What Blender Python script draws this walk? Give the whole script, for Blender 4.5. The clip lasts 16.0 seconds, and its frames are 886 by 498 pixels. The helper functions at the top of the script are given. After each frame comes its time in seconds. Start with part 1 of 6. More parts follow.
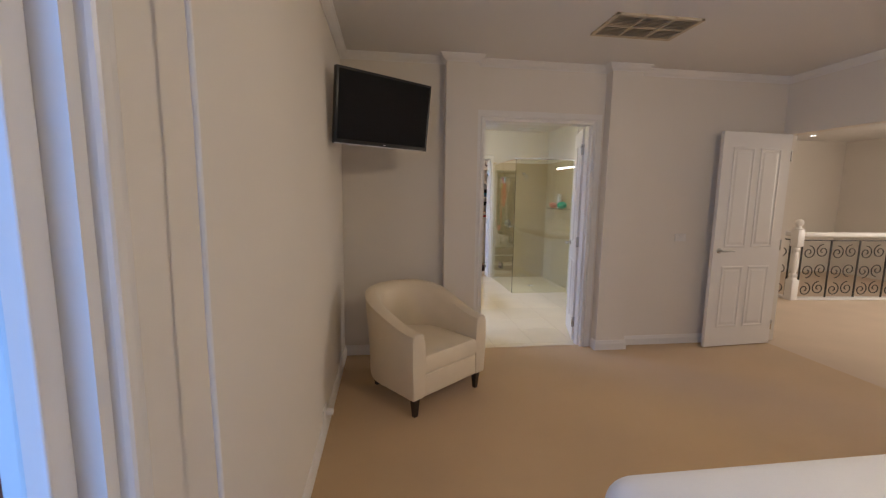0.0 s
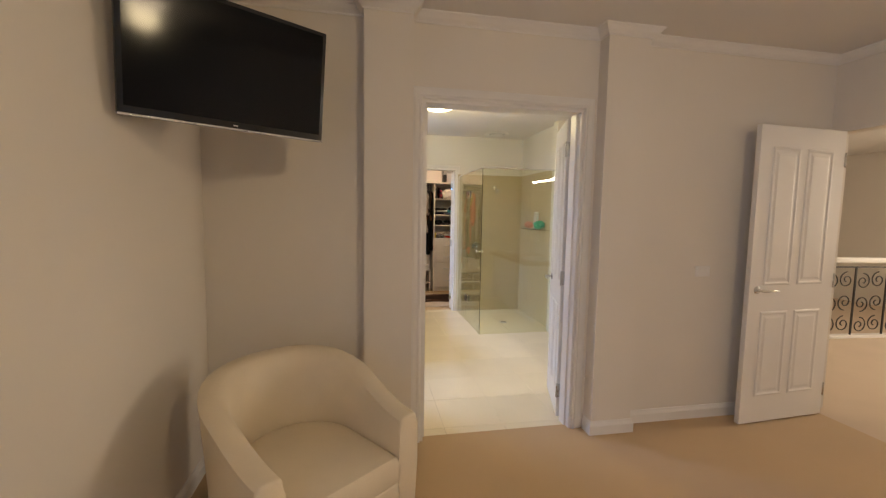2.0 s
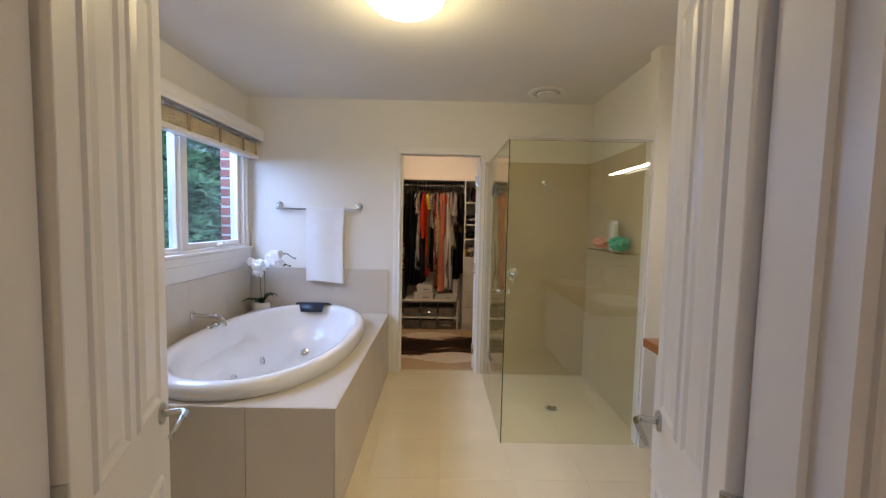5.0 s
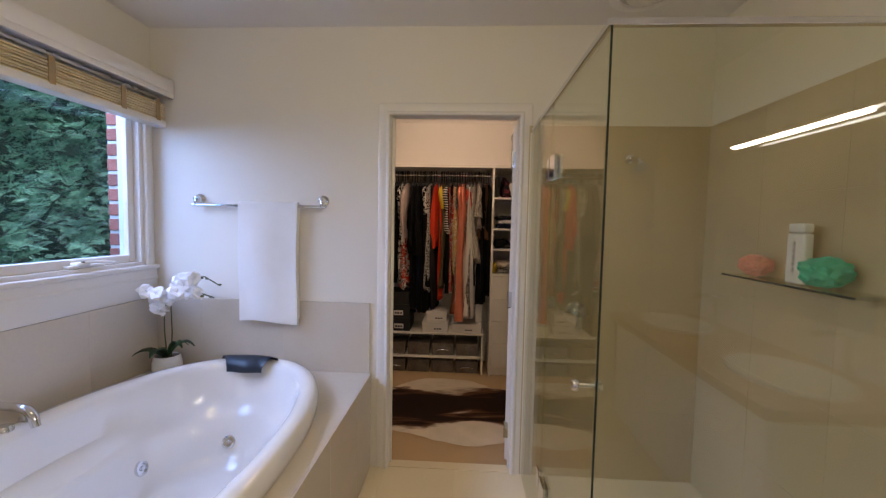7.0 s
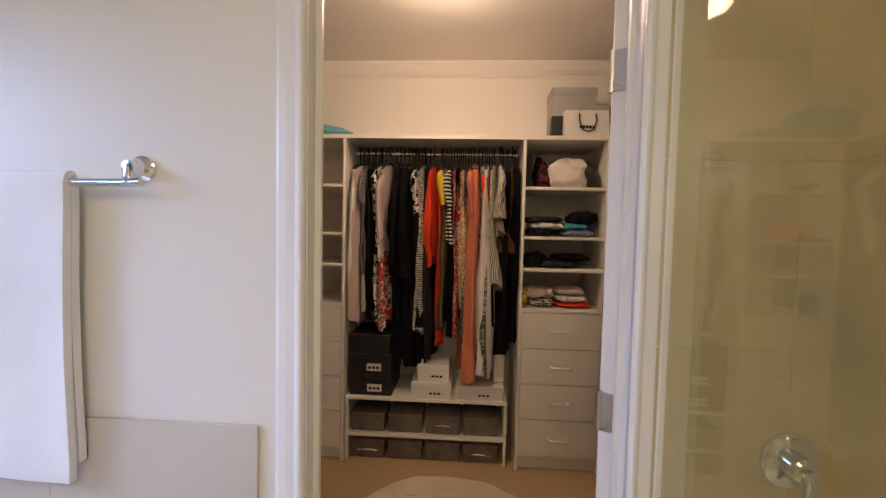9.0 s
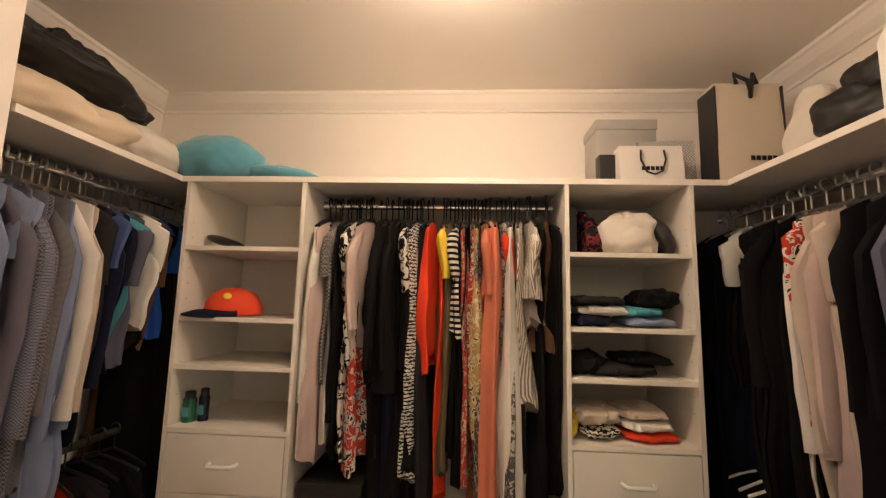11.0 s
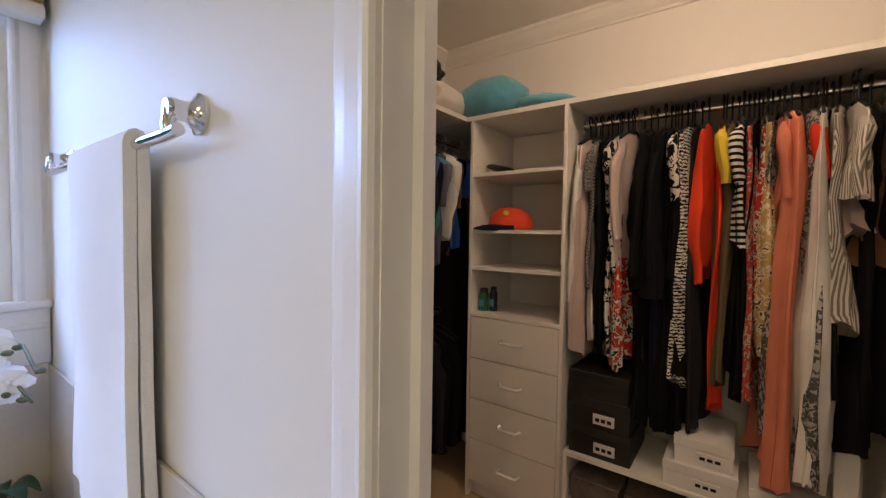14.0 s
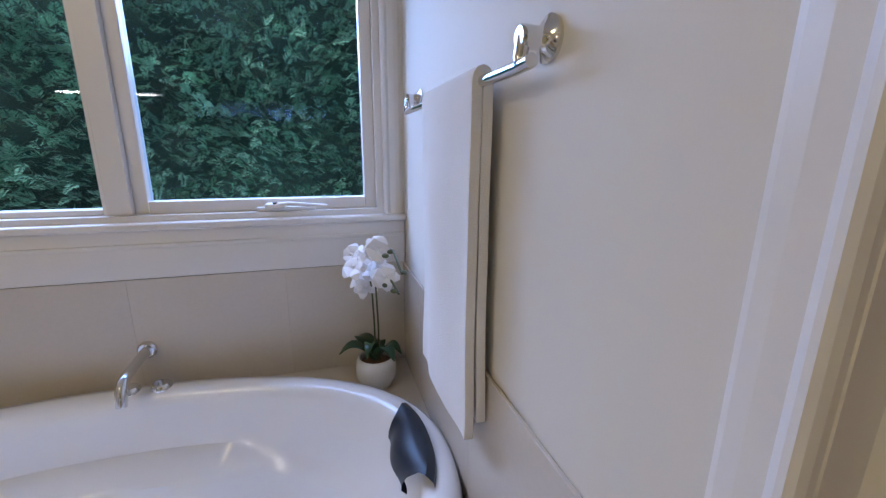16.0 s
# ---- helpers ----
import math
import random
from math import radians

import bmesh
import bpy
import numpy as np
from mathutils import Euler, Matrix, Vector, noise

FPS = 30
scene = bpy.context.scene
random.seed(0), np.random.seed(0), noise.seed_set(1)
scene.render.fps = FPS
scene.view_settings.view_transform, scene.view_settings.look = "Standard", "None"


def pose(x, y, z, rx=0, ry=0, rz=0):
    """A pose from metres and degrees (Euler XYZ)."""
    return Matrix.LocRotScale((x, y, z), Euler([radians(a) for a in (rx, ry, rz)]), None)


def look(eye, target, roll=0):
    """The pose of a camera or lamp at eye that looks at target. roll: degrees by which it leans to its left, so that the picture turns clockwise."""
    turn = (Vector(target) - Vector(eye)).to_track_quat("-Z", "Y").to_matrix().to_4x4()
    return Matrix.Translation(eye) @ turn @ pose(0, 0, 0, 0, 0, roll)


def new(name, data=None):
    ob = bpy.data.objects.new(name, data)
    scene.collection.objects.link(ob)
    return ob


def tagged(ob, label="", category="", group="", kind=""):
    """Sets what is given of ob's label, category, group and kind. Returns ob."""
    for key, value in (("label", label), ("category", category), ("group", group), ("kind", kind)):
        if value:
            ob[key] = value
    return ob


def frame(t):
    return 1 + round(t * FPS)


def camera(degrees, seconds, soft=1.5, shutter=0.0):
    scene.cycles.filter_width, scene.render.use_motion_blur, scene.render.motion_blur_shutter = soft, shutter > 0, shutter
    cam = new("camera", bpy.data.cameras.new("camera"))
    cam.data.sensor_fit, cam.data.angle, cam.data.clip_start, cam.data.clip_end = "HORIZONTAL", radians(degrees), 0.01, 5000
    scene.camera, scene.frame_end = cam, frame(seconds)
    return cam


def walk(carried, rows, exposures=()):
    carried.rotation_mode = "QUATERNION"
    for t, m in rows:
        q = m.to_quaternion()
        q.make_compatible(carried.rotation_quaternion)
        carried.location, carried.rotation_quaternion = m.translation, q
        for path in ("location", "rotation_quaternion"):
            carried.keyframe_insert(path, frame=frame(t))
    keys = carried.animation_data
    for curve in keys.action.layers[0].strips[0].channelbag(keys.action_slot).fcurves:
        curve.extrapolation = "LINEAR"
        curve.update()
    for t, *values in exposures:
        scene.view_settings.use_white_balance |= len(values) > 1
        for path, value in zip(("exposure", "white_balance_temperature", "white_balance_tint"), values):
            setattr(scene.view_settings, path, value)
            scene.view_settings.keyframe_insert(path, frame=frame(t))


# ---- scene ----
cam = camera(94.8, 16.0, soft=1.3)
PATH = [
    (0, (0.335, 0.391, 1.429), (0.601, 2.356, 1.169), 0.8),
    (0.5, (0.38, 0.606, 1.426), (0.708, 2.569, 1.227), 1.0),
    (1, (0.491, 0.886, 1.43), (0.841, 2.847, 1.247), 1.0),
    (1.5, (0.634, 1.167, 1.431), (0.994, 3.127, 1.258), 1.0),
    (2, (0.829, 1.532, 1.43), (1.198, 3.49, 1.258), 0.9),
    (2.5, (1.052, 1.846, 1.444), (1.414, 3.806, 1.273), 0.9),
    (3, (1.278, 2.179, 1.451), (1.625, 4.141, 1.283), 1.1),
    (3.5, (1.439, 2.511, 1.457), (1.726, 4.483, 1.293), 0.9),
    (4, (1.613, 2.845, 1.446), (1.796, 4.83, 1.292), 1.0),
    (6.5, (1.766, 4.658, 1.437), (1.671, 6.653, 1.319), 1.1),
    (7, (1.784, 5.029, 1.448), (1.68, 7.022, 1.325), 1.1),
    (7.5, (1.747, 5.371, 1.457), (1.641, 7.364, 1.333), 1.3),
    (8, (1.754, 5.741, 1.439), (1.628, 7.734, 1.325), 1.1),
    (10.5, (1.645, 7.16, 1.482), (1.553, 9.158, 1.535), 1.5),
    (11, (1.651, 7.258, 1.511), (1.535, 9.24, 1.753), 1.4),
    (11.5, (1.684, 7.315, 1.53), (1.565, 9.29, 1.821), 1.2),
    (12, (1.719, 7.339, 1.486), (1.466, 9.308, 1.732), 1.1),
    (12.5, (1.7, 7.279, 1.433), (1.318, 9.235, 1.6), 1.3),
    (13, (1.671, 7.189, 1.395), (1.11, 9.107, 1.474), 1.2),
    (13.5, (1.654, 7.108, 1.392), (0.809, 8.92, 1.347), 1.18),
    (14, (1.635, 7.071, 1.393), (0.443, 8.677, 1.317), 0.86),
    (14.5, (1.616, 7.027, 1.383), (0.179, 8.414, 1.307), 0.99),
    (15, (1.582, 7.001, 1.391), (-0.033, 8.171, 1.265), 0.9),
    (15.5, (1.538, 7.006, 1.406), (-0.205, 7.95, 1.147), 0.82),
    (16, (1.5, 7.044, 1.423), (-0.36, 7.6, 0.944), 0.45),
]
EXPOSURES = [(0, 0.04, 5850, 12), (1, 0.2, 6650, 11), (2, 0.25, 6600, 10), (4, -0.1, 6700, 10), (6.5, -0.5, 6500, 15), (8, -0.45, 6700, 16), (10.5, 0.55, 6500, 12), (11.5, 0.45, 6350, 12), (12.5, 0.52, 6300, 12), (13.5, 0.28, 6500, 12), (14.5, -0.5, 6250, 14), (16, -0.7, 6350, 14)]
walk(cam, [(t, look(eye, target, roll)) for t, eye, target, roll in PATH], EXPOSURES)

# ---- world and lights ----
world = bpy.data.worlds.new("sky")
scene.world = world
world.use_nodes = True
wn = world.node_tree
bg = wn.nodes["Background"]
sky = wn.nodes.new("ShaderNodeTexSky")
sky.sky_type = "NISHITA"
sky.sun_disc = False
sky.sun_elevation, sky.sun_rotation = radians(54), radians(128)
sky.dust_density = 4.0
wn.links.new(sky.outputs["Color"], bg.inputs["Color"])
bg.inputs["Strength"].default_value = 0.15


def lamp(name, kind, energy, color, m, size=None, size_y=None):
    data = bpy.data.lights.new(name, kind)
    data.energy, data.color = energy, color
    if kind == "AREA":
        data.shape, data.size, data.size_y = "RECTANGLE", size, size_y
    elif kind == "SUN":
        data.angle = size
    else:
        data.shadow_soft_size = size
    ob = new(name, data)
    ob.matrix_world = m
    return ob


SUN_DIR = Vector((-0.45, 0.35, -0.8))
lamp("sun", "SUN", 4.0, (0.95, 0.98, 1.0), SUN_DIR.to_track_quat("-Z", "Y").to_matrix().to_4x4(), radians(12))
# area lamps standing for daylight at the bathroom and bedroom windows
lamp("daylight_bath_window", "AREA", 175, (0.44, 0.58, 1.0), look((-0.75, 6.3, 2.3), (1.2, 6.4, 0.5)), 2.2, 1.2)
lamp("daylight_bed_window", "AREA", 22, (0.4, 0.56, 1.0), look((-0.2, 0.0, 1.4), (2.0, 0.0, 1.3)), 1.7, 1.8)
# added fill from an unseen opening, lighting the bedroom through the landing doorway
lamp("daylight_hall_window", "AREA", 52, (1.0, 0.86, 0.68), look((9.25, 3.2, 1.6), (0.0, 3.1, 1.0)), 1.4, 1.2)
# lamps of the rooms
lamp("bedroom_ceiling_bulb", "POINT", 25, (1.0, 0.79, 0.47), pose(2.1, 0.8, 2.43), 0.12)
lamp("bath_ceiling_bulb", "POINT", 14, (1.0, 0.83, 0.44), pose(1.53, 5.6, 2.41), 0.12)
lamp("closet_ceiling_bulb", "POINT", 7, (1.0, 0.73, 0.53), pose(1.61, 8.25, 2.45), 0.11)
lamp("vanity_tube", "AREA", 6.5, (1.0, 0.92, 0.8), look((3.39, 5.05, 1.935), (2.6, 5.05, 1.2)), 0.85, 0.026)
# added fill for the landing, with no fitting at this spot
lamp("hall_downlight_bulb", "POINT", 30, (1.0, 0.86, 0.68), pose(6.6, 3.6, 2.3), 0.3)

# ---- materials ----
def mat(name, color, rough=0.6, vary=0.06, scale=3.0, fine=120.0, bump=0.1, metal=0.0, coat=0.0, per=0.0, sheen=0.0, spec=0.5):
    """A surface with slow stains and a fine grain; per: difference from piece to piece."""
    m = bpy.data.materials.new(name)
    m.use_nodes = True
    nt = m.node_tree
    p = nt.nodes["Principled BSDF"]
    geo = nt.nodes.new("ShaderNodeTexCoord")
    n1 = nt.nodes.new("ShaderNodeTexNoise")
    n1.inputs["Scale"].default_value, n1.inputs["Detail"].default_value = scale, 5
    n2 = nt.nodes.new("ShaderNodeTexNoise")
    n2.inputs["Scale"].default_value, n2.inputs["Detail"].default_value = fine, 3
    for n in (n1, n2):
        nt.links.new(geo.outputs["Object"], n.inputs["Vector"])
    mixn = nt.nodes.new("ShaderNodeMath")
    mixn.operation = "MULTIPLY_ADD"
    mixn.inputs[1].default_value = 0.45
    nt.links.new(n2.outputs["Fac"], mixn.inputs[0])
    nt.links.new(n1.outputs["Fac"], mixn.inputs[2])
    val = nt.nodes.new("ShaderNodeMapRange")
    val.inputs["From Min"].default_value, val.inputs["From Max"].default_value = 0.45, 1.0
    val.inputs["To Min"].default_value, val.inputs["To Max"].default_value = 1 - vary, 1 + vary
    nt.links.new(mixn.outputs[0], val.inputs["Value"])
    hsv = nt.nodes.new("ShaderNodeHueSaturation")
    hsv.inputs["Color"].default_value = (*color, 1)
    nt.links.new(val.outputs["Result"], hsv.inputs["Value"])
    if per:
        info = nt.nodes.new("ShaderNodeObjectInfo")
        pr = nt.nodes.new("ShaderNodeMapRange")
        pr.inputs["To Min"].default_value, pr.inputs["To Max"].default_value = 1 - per, 1 + per
        nt.links.new(info.outputs["Random"], pr.inputs["Value"])
        mul = nt.nodes.new("ShaderNodeMath")
        mul.operation = "MULTIPLY"
        nt.links.new(val.outputs["Result"], mul.inputs[0])
        nt.links.new(pr.outputs["Result"], mul.inputs[1])
        nt.links.new(mul.outputs[0], hsv.inputs["Value"])
    nt.links.new(hsv.outputs["Color"], p.inputs["Base Color"])
    rr = nt.nodes.new("ShaderNodeMapRange")
    rr.inputs["To Min"].default_value, rr.inputs["To Max"].default_value = max(0.02, rough * 0.85), min(1, rough * 1.15)
    nt.links.new(n1.outputs["Fac"], rr.inputs["Value"])
    nt.links.new(rr.outputs["Result"], p.inputs["Roughness"])
    p.inputs["Metallic"].default_value = metal
    p.inputs["Specular IOR Level"].default_value = spec
    p.inputs["Coat Weight"].default_value = coat
    p.inputs["Sheen Weight"].default_value = sheen
    if bump:
        b = nt.nodes.new("ShaderNodeBump")
        b.inputs["Strength"].default_value, b.inputs["Distance"].default_value = bump, 0.004
        nt.links.new(mixn.outputs[0], b.inputs["Height"])
        nt.links.new(b.outputs["Normal"], p.inputs["Normal"])
    return m


def hsv_of(m):
    return next(n for n in m.node_tree.nodes if n.type == "HUE_SAT")


def patterned(name, kind, c1, c2, scale=20.0, c3=None, rough=0.85):
    """Printed or woven cloth: stripes, checks, blotches or flowers."""
    m = mat(name, c1, rough, 0.1, 6, 300, 0.15, spec=0.15)
    nt = m.node_tree
    hs = hsv_of(m)
    geo = next(n for n in nt.nodes if n.type == "TEX_COORD")
    ramp = nt.nodes.new("ShaderNodeValToRGB")
    ramp.color_ramp.interpolation = "CONSTANT"
    el = ramp.color_ramp.elements
    if kind in ("stripe_z", "stripe_y", "zigzag"):
        t = nt.nodes.new("ShaderNodeTexWave")
        t.wave_type, t.bands_direction = "BANDS", "Z" if kind != "stripe_y" else "Y"
        t.inputs["Scale"].default_value = scale
        t.inputs["Distortion"].default_value = 6.0 if kind == "zigzag" else 0.3
        t.inputs["Detail Scale"].default_value = 4.0
        out = t.outputs["Fac"]
        cuts = (0.0, 0.5)
    elif kind == "check":
        t = nt.nodes.new("ShaderNodeTexChecker")
        t.inputs["Scale"].default_value = scale
        out = t.outputs["Fac"]
        cuts = (0.0, 0.5)
    else:
        t = nt.nodes.new("ShaderNodeTexVoronoi" if kind == "flower" else "ShaderNodeTexNoise")
        t.inputs["Scale"].default_value = scale
        if kind == "flower":
            out = t.outputs["Distance"]
            cuts = (0.0, 0.32)
        else:
            t.inputs["Detail"].default_value = 2
            t.inputs["Distortion"].default_value = 1.2
            out = t.outputs["Fac"]
            cuts = (0.0, 0.52)
    nt.links.new(geo.outputs["Object"], t.inputs["Vector"])
    el[0].position, el[0].color = cuts[0], (*c1, 1)
    el[1].position, el[1].color = cuts[1], (*c2, 1)
    if c3:
        e = el.new(cuts[1] + 0.12)
        e.color = (*c3, 1)
    nt.links.new(out, ramp.inputs["Fac"])
    nt.links.new(ramp.outputs["Color"], hs.inputs["Color"])
    return m


def glow(name, color, strength):
    m = bpy.data.materials.new(name)
    m.use_nodes = True
    p = m.node_tree.nodes["Principled BSDF"]
    p.inputs["Base Color"].default_value = (0.9, 0.88, 0.82, 1)
    p.inputs["Emission Color"].default_value = (*color, 1)
    p.inputs["Emission Strength"].default_value = strength
    return m


def glass(name, color, rough=0.0, ior=1.45):
    """Thin architectural glass: clear straight through, with a mirror-like gloss."""
    m = bpy.data.materials.new(name)
    m.use_nodes = True
    nt = m.node_tree
    nt.nodes.remove(nt.nodes["Principled BSDF"])
    tr = nt.nodes.new("ShaderNodeBsdfTransparent")
    tr.inputs["Color"].default_value = (*color, 1)
    gl = nt.nodes.new("ShaderNodeBsdfGlossy")
    gl.inputs["Roughness"].default_value = 0.01 + rough
    lw = nt.nodes.new("ShaderNodeLayerWeight")
    lw.inputs["Blend"].default_value = 0.5
    pw = nt.nodes.new("ShaderNodeMath")
    pw.operation = "POWER"
    pw.inputs[1].default_value = 4.0
    fr = nt.nodes.new("ShaderNodeMapRange")
    fr.inputs["To Min"].default_value, fr.inputs["To Max"].default_value = ((ior - 1) / (ior + 1)) ** 2, 0.7
    nt.links.new(lw.outputs["Facing"], pw.inputs[0])
    nt.links.new(pw.outputs[0], fr.inputs["Value"])
    mx = nt.nodes.new("ShaderNodeMixShader")
    nt.links.new(fr.outputs["Result"], mx.inputs["Fac"])
    nt.links.new(tr.outputs["BSDF"], mx.inputs[1])
    nt.links.new(gl.outputs["BSDF"], mx.inputs[2])
    nt.links.new(mx.outputs["Shader"], nt.nodes["Material Output"].inputs["Surface"])
    return m


M_WALL = mat("cream_wall_paint", (0.76, 0.705, 0.625), 0.7, 0.025, 1.2, 260, 0.05)
M_BWALL = mat("bathroom_wall_paint", (0.78, 0.75, 0.69), 0.6, 0.02, 1.2, 260, 0.04)
M_CEIL = mat("ceiling_paint", (0.78, 0.75, 0.71), 0.8, 0.02, 1.0, 200, 0.04)
M_CWALL = mat("closet_wall_paint", (0.88, 0.82, 0.75), 0.7, 0.02, 1.2, 260, 0.04)
M_TRIM = mat("white_gloss_trim", (0.8, 0.77, 0.73), 0.35, 0.015, 4, 90, 0.03)
M_CARPET = mat("beige_carpet", (0.5, 0.33, 0.16), 0.95, 0.09, 1.6, 420, 0.7, sheen=0.3)
M_FTILE = mat("cream_floor_tile", (0.82, 0.71, 0.5), 0.12, 0.035, 2.5, 60, 0.02, per=0.02)
M_GROUT = mat("grey_grout", (0.78, 0.69, 0.53), 0.9, 0.1, 10, 300, 0.2)
M_WGROUT = mat("beige_grout", (0.6, 0.54, 0.46), 0.9, 0.1, 10, 300, 0.2)
M_WTILE = mat("beige_wall_tile", (0.53, 0.43, 0.26), 0.3, 0.05, 2.0, 50, 0.03, per=0.02)
M_DECK = mat("grey_beige_deck_tile", (0.62, 0.56, 0.48), 0.25, 0.05, 2.5, 70, 0.03, per=0.02)
M_ACRYL = mat("white_acrylic", (0.84, 0.83, 0.82), 0.1, 0.01, 2, 30, 0.0, coat=0.5)
M_CHROME = mat("chrome", (0.75, 0.76, 0.78), 0.1, 0.03, 8, 60, 0.0, metal=1.0)
M_STEEL = mat("brushed_steel", (0.55, 0.54, 0.52), 0.28, 0.05, 8, 200, 0.03, metal=1.0)
M_BLACK = mat("black_plastic", (0.012, 0.012, 0.013), 0.35, 0.1, 8, 150, 0.03)
M_SCREEN = mat("tv_screen", (0.003, 0.003, 0.003), 0.1, 0.05, 3, 30, 0.0, spec=0.22)
M_LEATHER = mat("cream_leather", (0.74, 0.63, 0.46), 0.42, 0.05, 5, 240, 0.25)
M_DARKWOOD = mat("dark_wood", (0.03, 0.018, 0.012), 0.35, 0.2, 9, 120, 0.1)
M_TOWEL = mat("white_terry", (0.82, 0.81, 0.8), 0.95, 0.05, 6, 380, 0.9, sheen=0.4)
M_BEDLINEN = mat("white_bed_linen", (0.78, 0.77, 0.76), 0.85, 0.04, 4, 260, 0.25, sheen=0.2)
M_MELA = mat("white_melamine", (0.78, 0.73, 0.65), 0.4, 0.02, 3, 120, 0.02)
M_RAIL = mat("satin_rail", (0.92, 0.91, 0.89), 0.22, 0.03, 8, 100, 0.0, metal=1.0)
M_VENT = mat("beige_vent", (0.56, 0.47, 0.33), 0.5, 0.05, 6, 100, 0.03)
M_IRON = mat("wrought_iron", (0.03, 0.024, 0.02), 0.45, 0.2, 10, 160, 0.2)
M_BRICK = mat("red_brick", (0.32, 0.09, 0.055), 0.9, 0.25, 12, 160, 0.5, per=0.2)
M_MORTAR = mat("pale_mortar", (0.6, 0.56, 0.5), 0.95, 0.1, 12, 200, 0.4)
M_BAMBOO = mat("bamboo_blind", (0.74, 0.62, 0.4), 0.7, 0.18, 14, 160, 0.3)
M_TAPE = mat("brown_tape", (0.42, 0.3, 0.17), 0.8, 0.1, 14, 160, 0.2)
M_SOIL = mat("bark_potting", (0.12, 0.06, 0.03), 0.95, 0.4, 40, 300, 0.8)
M_LEAF = mat("dark_orchid_leaf", (0.02, 0.06, 0.02), 0.35, 0.2, 12, 100, 0.1)
M_STEM = mat("orchid_stem", (0.09, 0.1, 0.04), 0.5, 0.2, 20, 100, 0.1)
M_PETAL = mat("orchid_petal", (0.85, 0.84, 0.84), 0.6, 0.04, 20, 200, 0.1)
M_CERAMIC = mat("white_ceramic", (0.8, 0.79, 0.77), 0.2, 0.03, 8, 60, 0.02)
M_NAVY = mat("navy_pillow", (0.012, 0.02, 0.035), 0.35, 0.2, 10, 160, 0.1)
M_PINE = mat("honey_pine", (0.36, 0.125, 0.03), 0.35, 0.25, 7, 80, 0.1, coat=0.3)
M_MIRROR = mat("mirror_silver", (0.9, 0.9, 0.9), 0.02, 0.0, 2, 10, 0.0, metal=1.0)
M_GLASS = glass("shower_glass", (0.95, 0.955, 0.86), 0.0, 1.75)
M_PANE = glass("window_glass", (0.8, 0.92, 1.0), 0.0, 1.35)
M_GEDGE = mat("green_glass_edge", (0.012, 0.022, 0.016), 0.15, 0.1, 8, 50, 0.0)
M_LAMP = glow("lit_opal_glass", (1.0, 0.84, 0.5), 13.0)
M_LAMP2 = glow("lit_opal_glass_closet", (1.0, 0.78, 0.55), 21.0)
M_TUBE = glow("lit_tube", (1.0, 0.98, 0.9), 11.0)
M_SPOT = glow("lit_downlight", (1.0, 0.95, 0.85), 10.0)

# ---- building helpers ----
def mesh_ob(name, bm, material, smooth=False):
    bmesh.ops.recalc_face_normals(bm, faces=bm.faces)
    me = bpy.data.meshes.new(name)
    bm.to_mesh(me)
    bm.free()
    me.materials.append(material)
    if smooth:
        me.polygons.foreach_set("use_smooth", [True] * len(me.polygons))
        me.set_sharp_from_angle(angle=radians(40))
    return new(name, me)


def part(name, bm, material, parent, label="", smooth=True):
    ob = mesh_ob(name, bm, material, smooth)
    ob.parent = parent
    return tagged(ob, label)


def thing(name, m, label, category, group=""):
    ob = new(name)
    ob.empty_display_size = 0.1
    ob.matrix_world = m if isinstance(m, Matrix) else pose(*m)
    return tagged(ob, label, category, group)


def single(name, bm, material, label, category, group="", smooth=True):
    return tagged(mesh_ob(name, bm, material, smooth), label, category, group)


def structure(name, bm, material, label="", smooth=False):
    return tagged(mesh_ob(name, bm, material, smooth), label, name.split("_")[0], kind="structure")


def box(bm, x0, x1, y0, y1, z0, z1, bev=0.0, seg=2, m=None):
    vs = [bm.verts.new((x, y, z)) for x in (x0, x1) for y in (y0, y1) for z in (z0, z1)]
    fs = [bm.faces.new([vs[i] for i in q]) for q in ((0, 1, 3, 2), (4, 6, 7, 5), (0, 4, 5, 1), (2, 3, 7, 6), (0, 2, 6, 4), (1, 5, 7, 3))]
    if m is not None:
        bmesh.ops.transform(bm, matrix=m, verts=vs)
    if bev:
        es = list({e for f in fs for e in f.edges})
        bmesh.ops.bevel(bm, geom=es, offset=bev, segments=seg, profile=0.5, affect="EDGES")
    return bm


def boxes(*specs, bev=0.0):
    bm = bmesh.new()
    for s in specs:
        box(bm, *s, bev=bev)
    return bm


def tube(bm, pts, r, n=8, caps=True, closed=False):
    """A round bar along points; r: one radius, or one a point."""
    pts = [Vector(p) for p in pts]
    rings = []
    k = len(pts)
    rad = r if isinstance(r, (list, tuple)) else [r] * k
    up = None
    for i, p in enumerate(pts):
        a, b = (pts[i - 1] if i or closed else p), (pts[(i + 1) % k] if i < k - 1 or closed else p)
        d = (b - a).normalized()
        if up is None:
            up = d.orthogonal().normalized()
        up = (up - d * up.dot(d)).normalized()
        s = d.cross(up)
        rings.append([bm.verts.new(p + (up * math.cos(2 * math.pi * j / n) + s * math.sin(2 * math.pi * j / n)) * rad[i]) for j in range(n)])
    for i in range(k if closed else k - 1):
        q, w = rings[i], rings[(i + 1) % k]
        for j in range(n):
            bm.faces.new((q[j], q[(j + 1) % n], w[(j + 1) % n], w[j]))
    if caps and not closed:
        bm.faces.new(rings[0][::-1])
        bm.faces.new(rings[-1])
    return bm


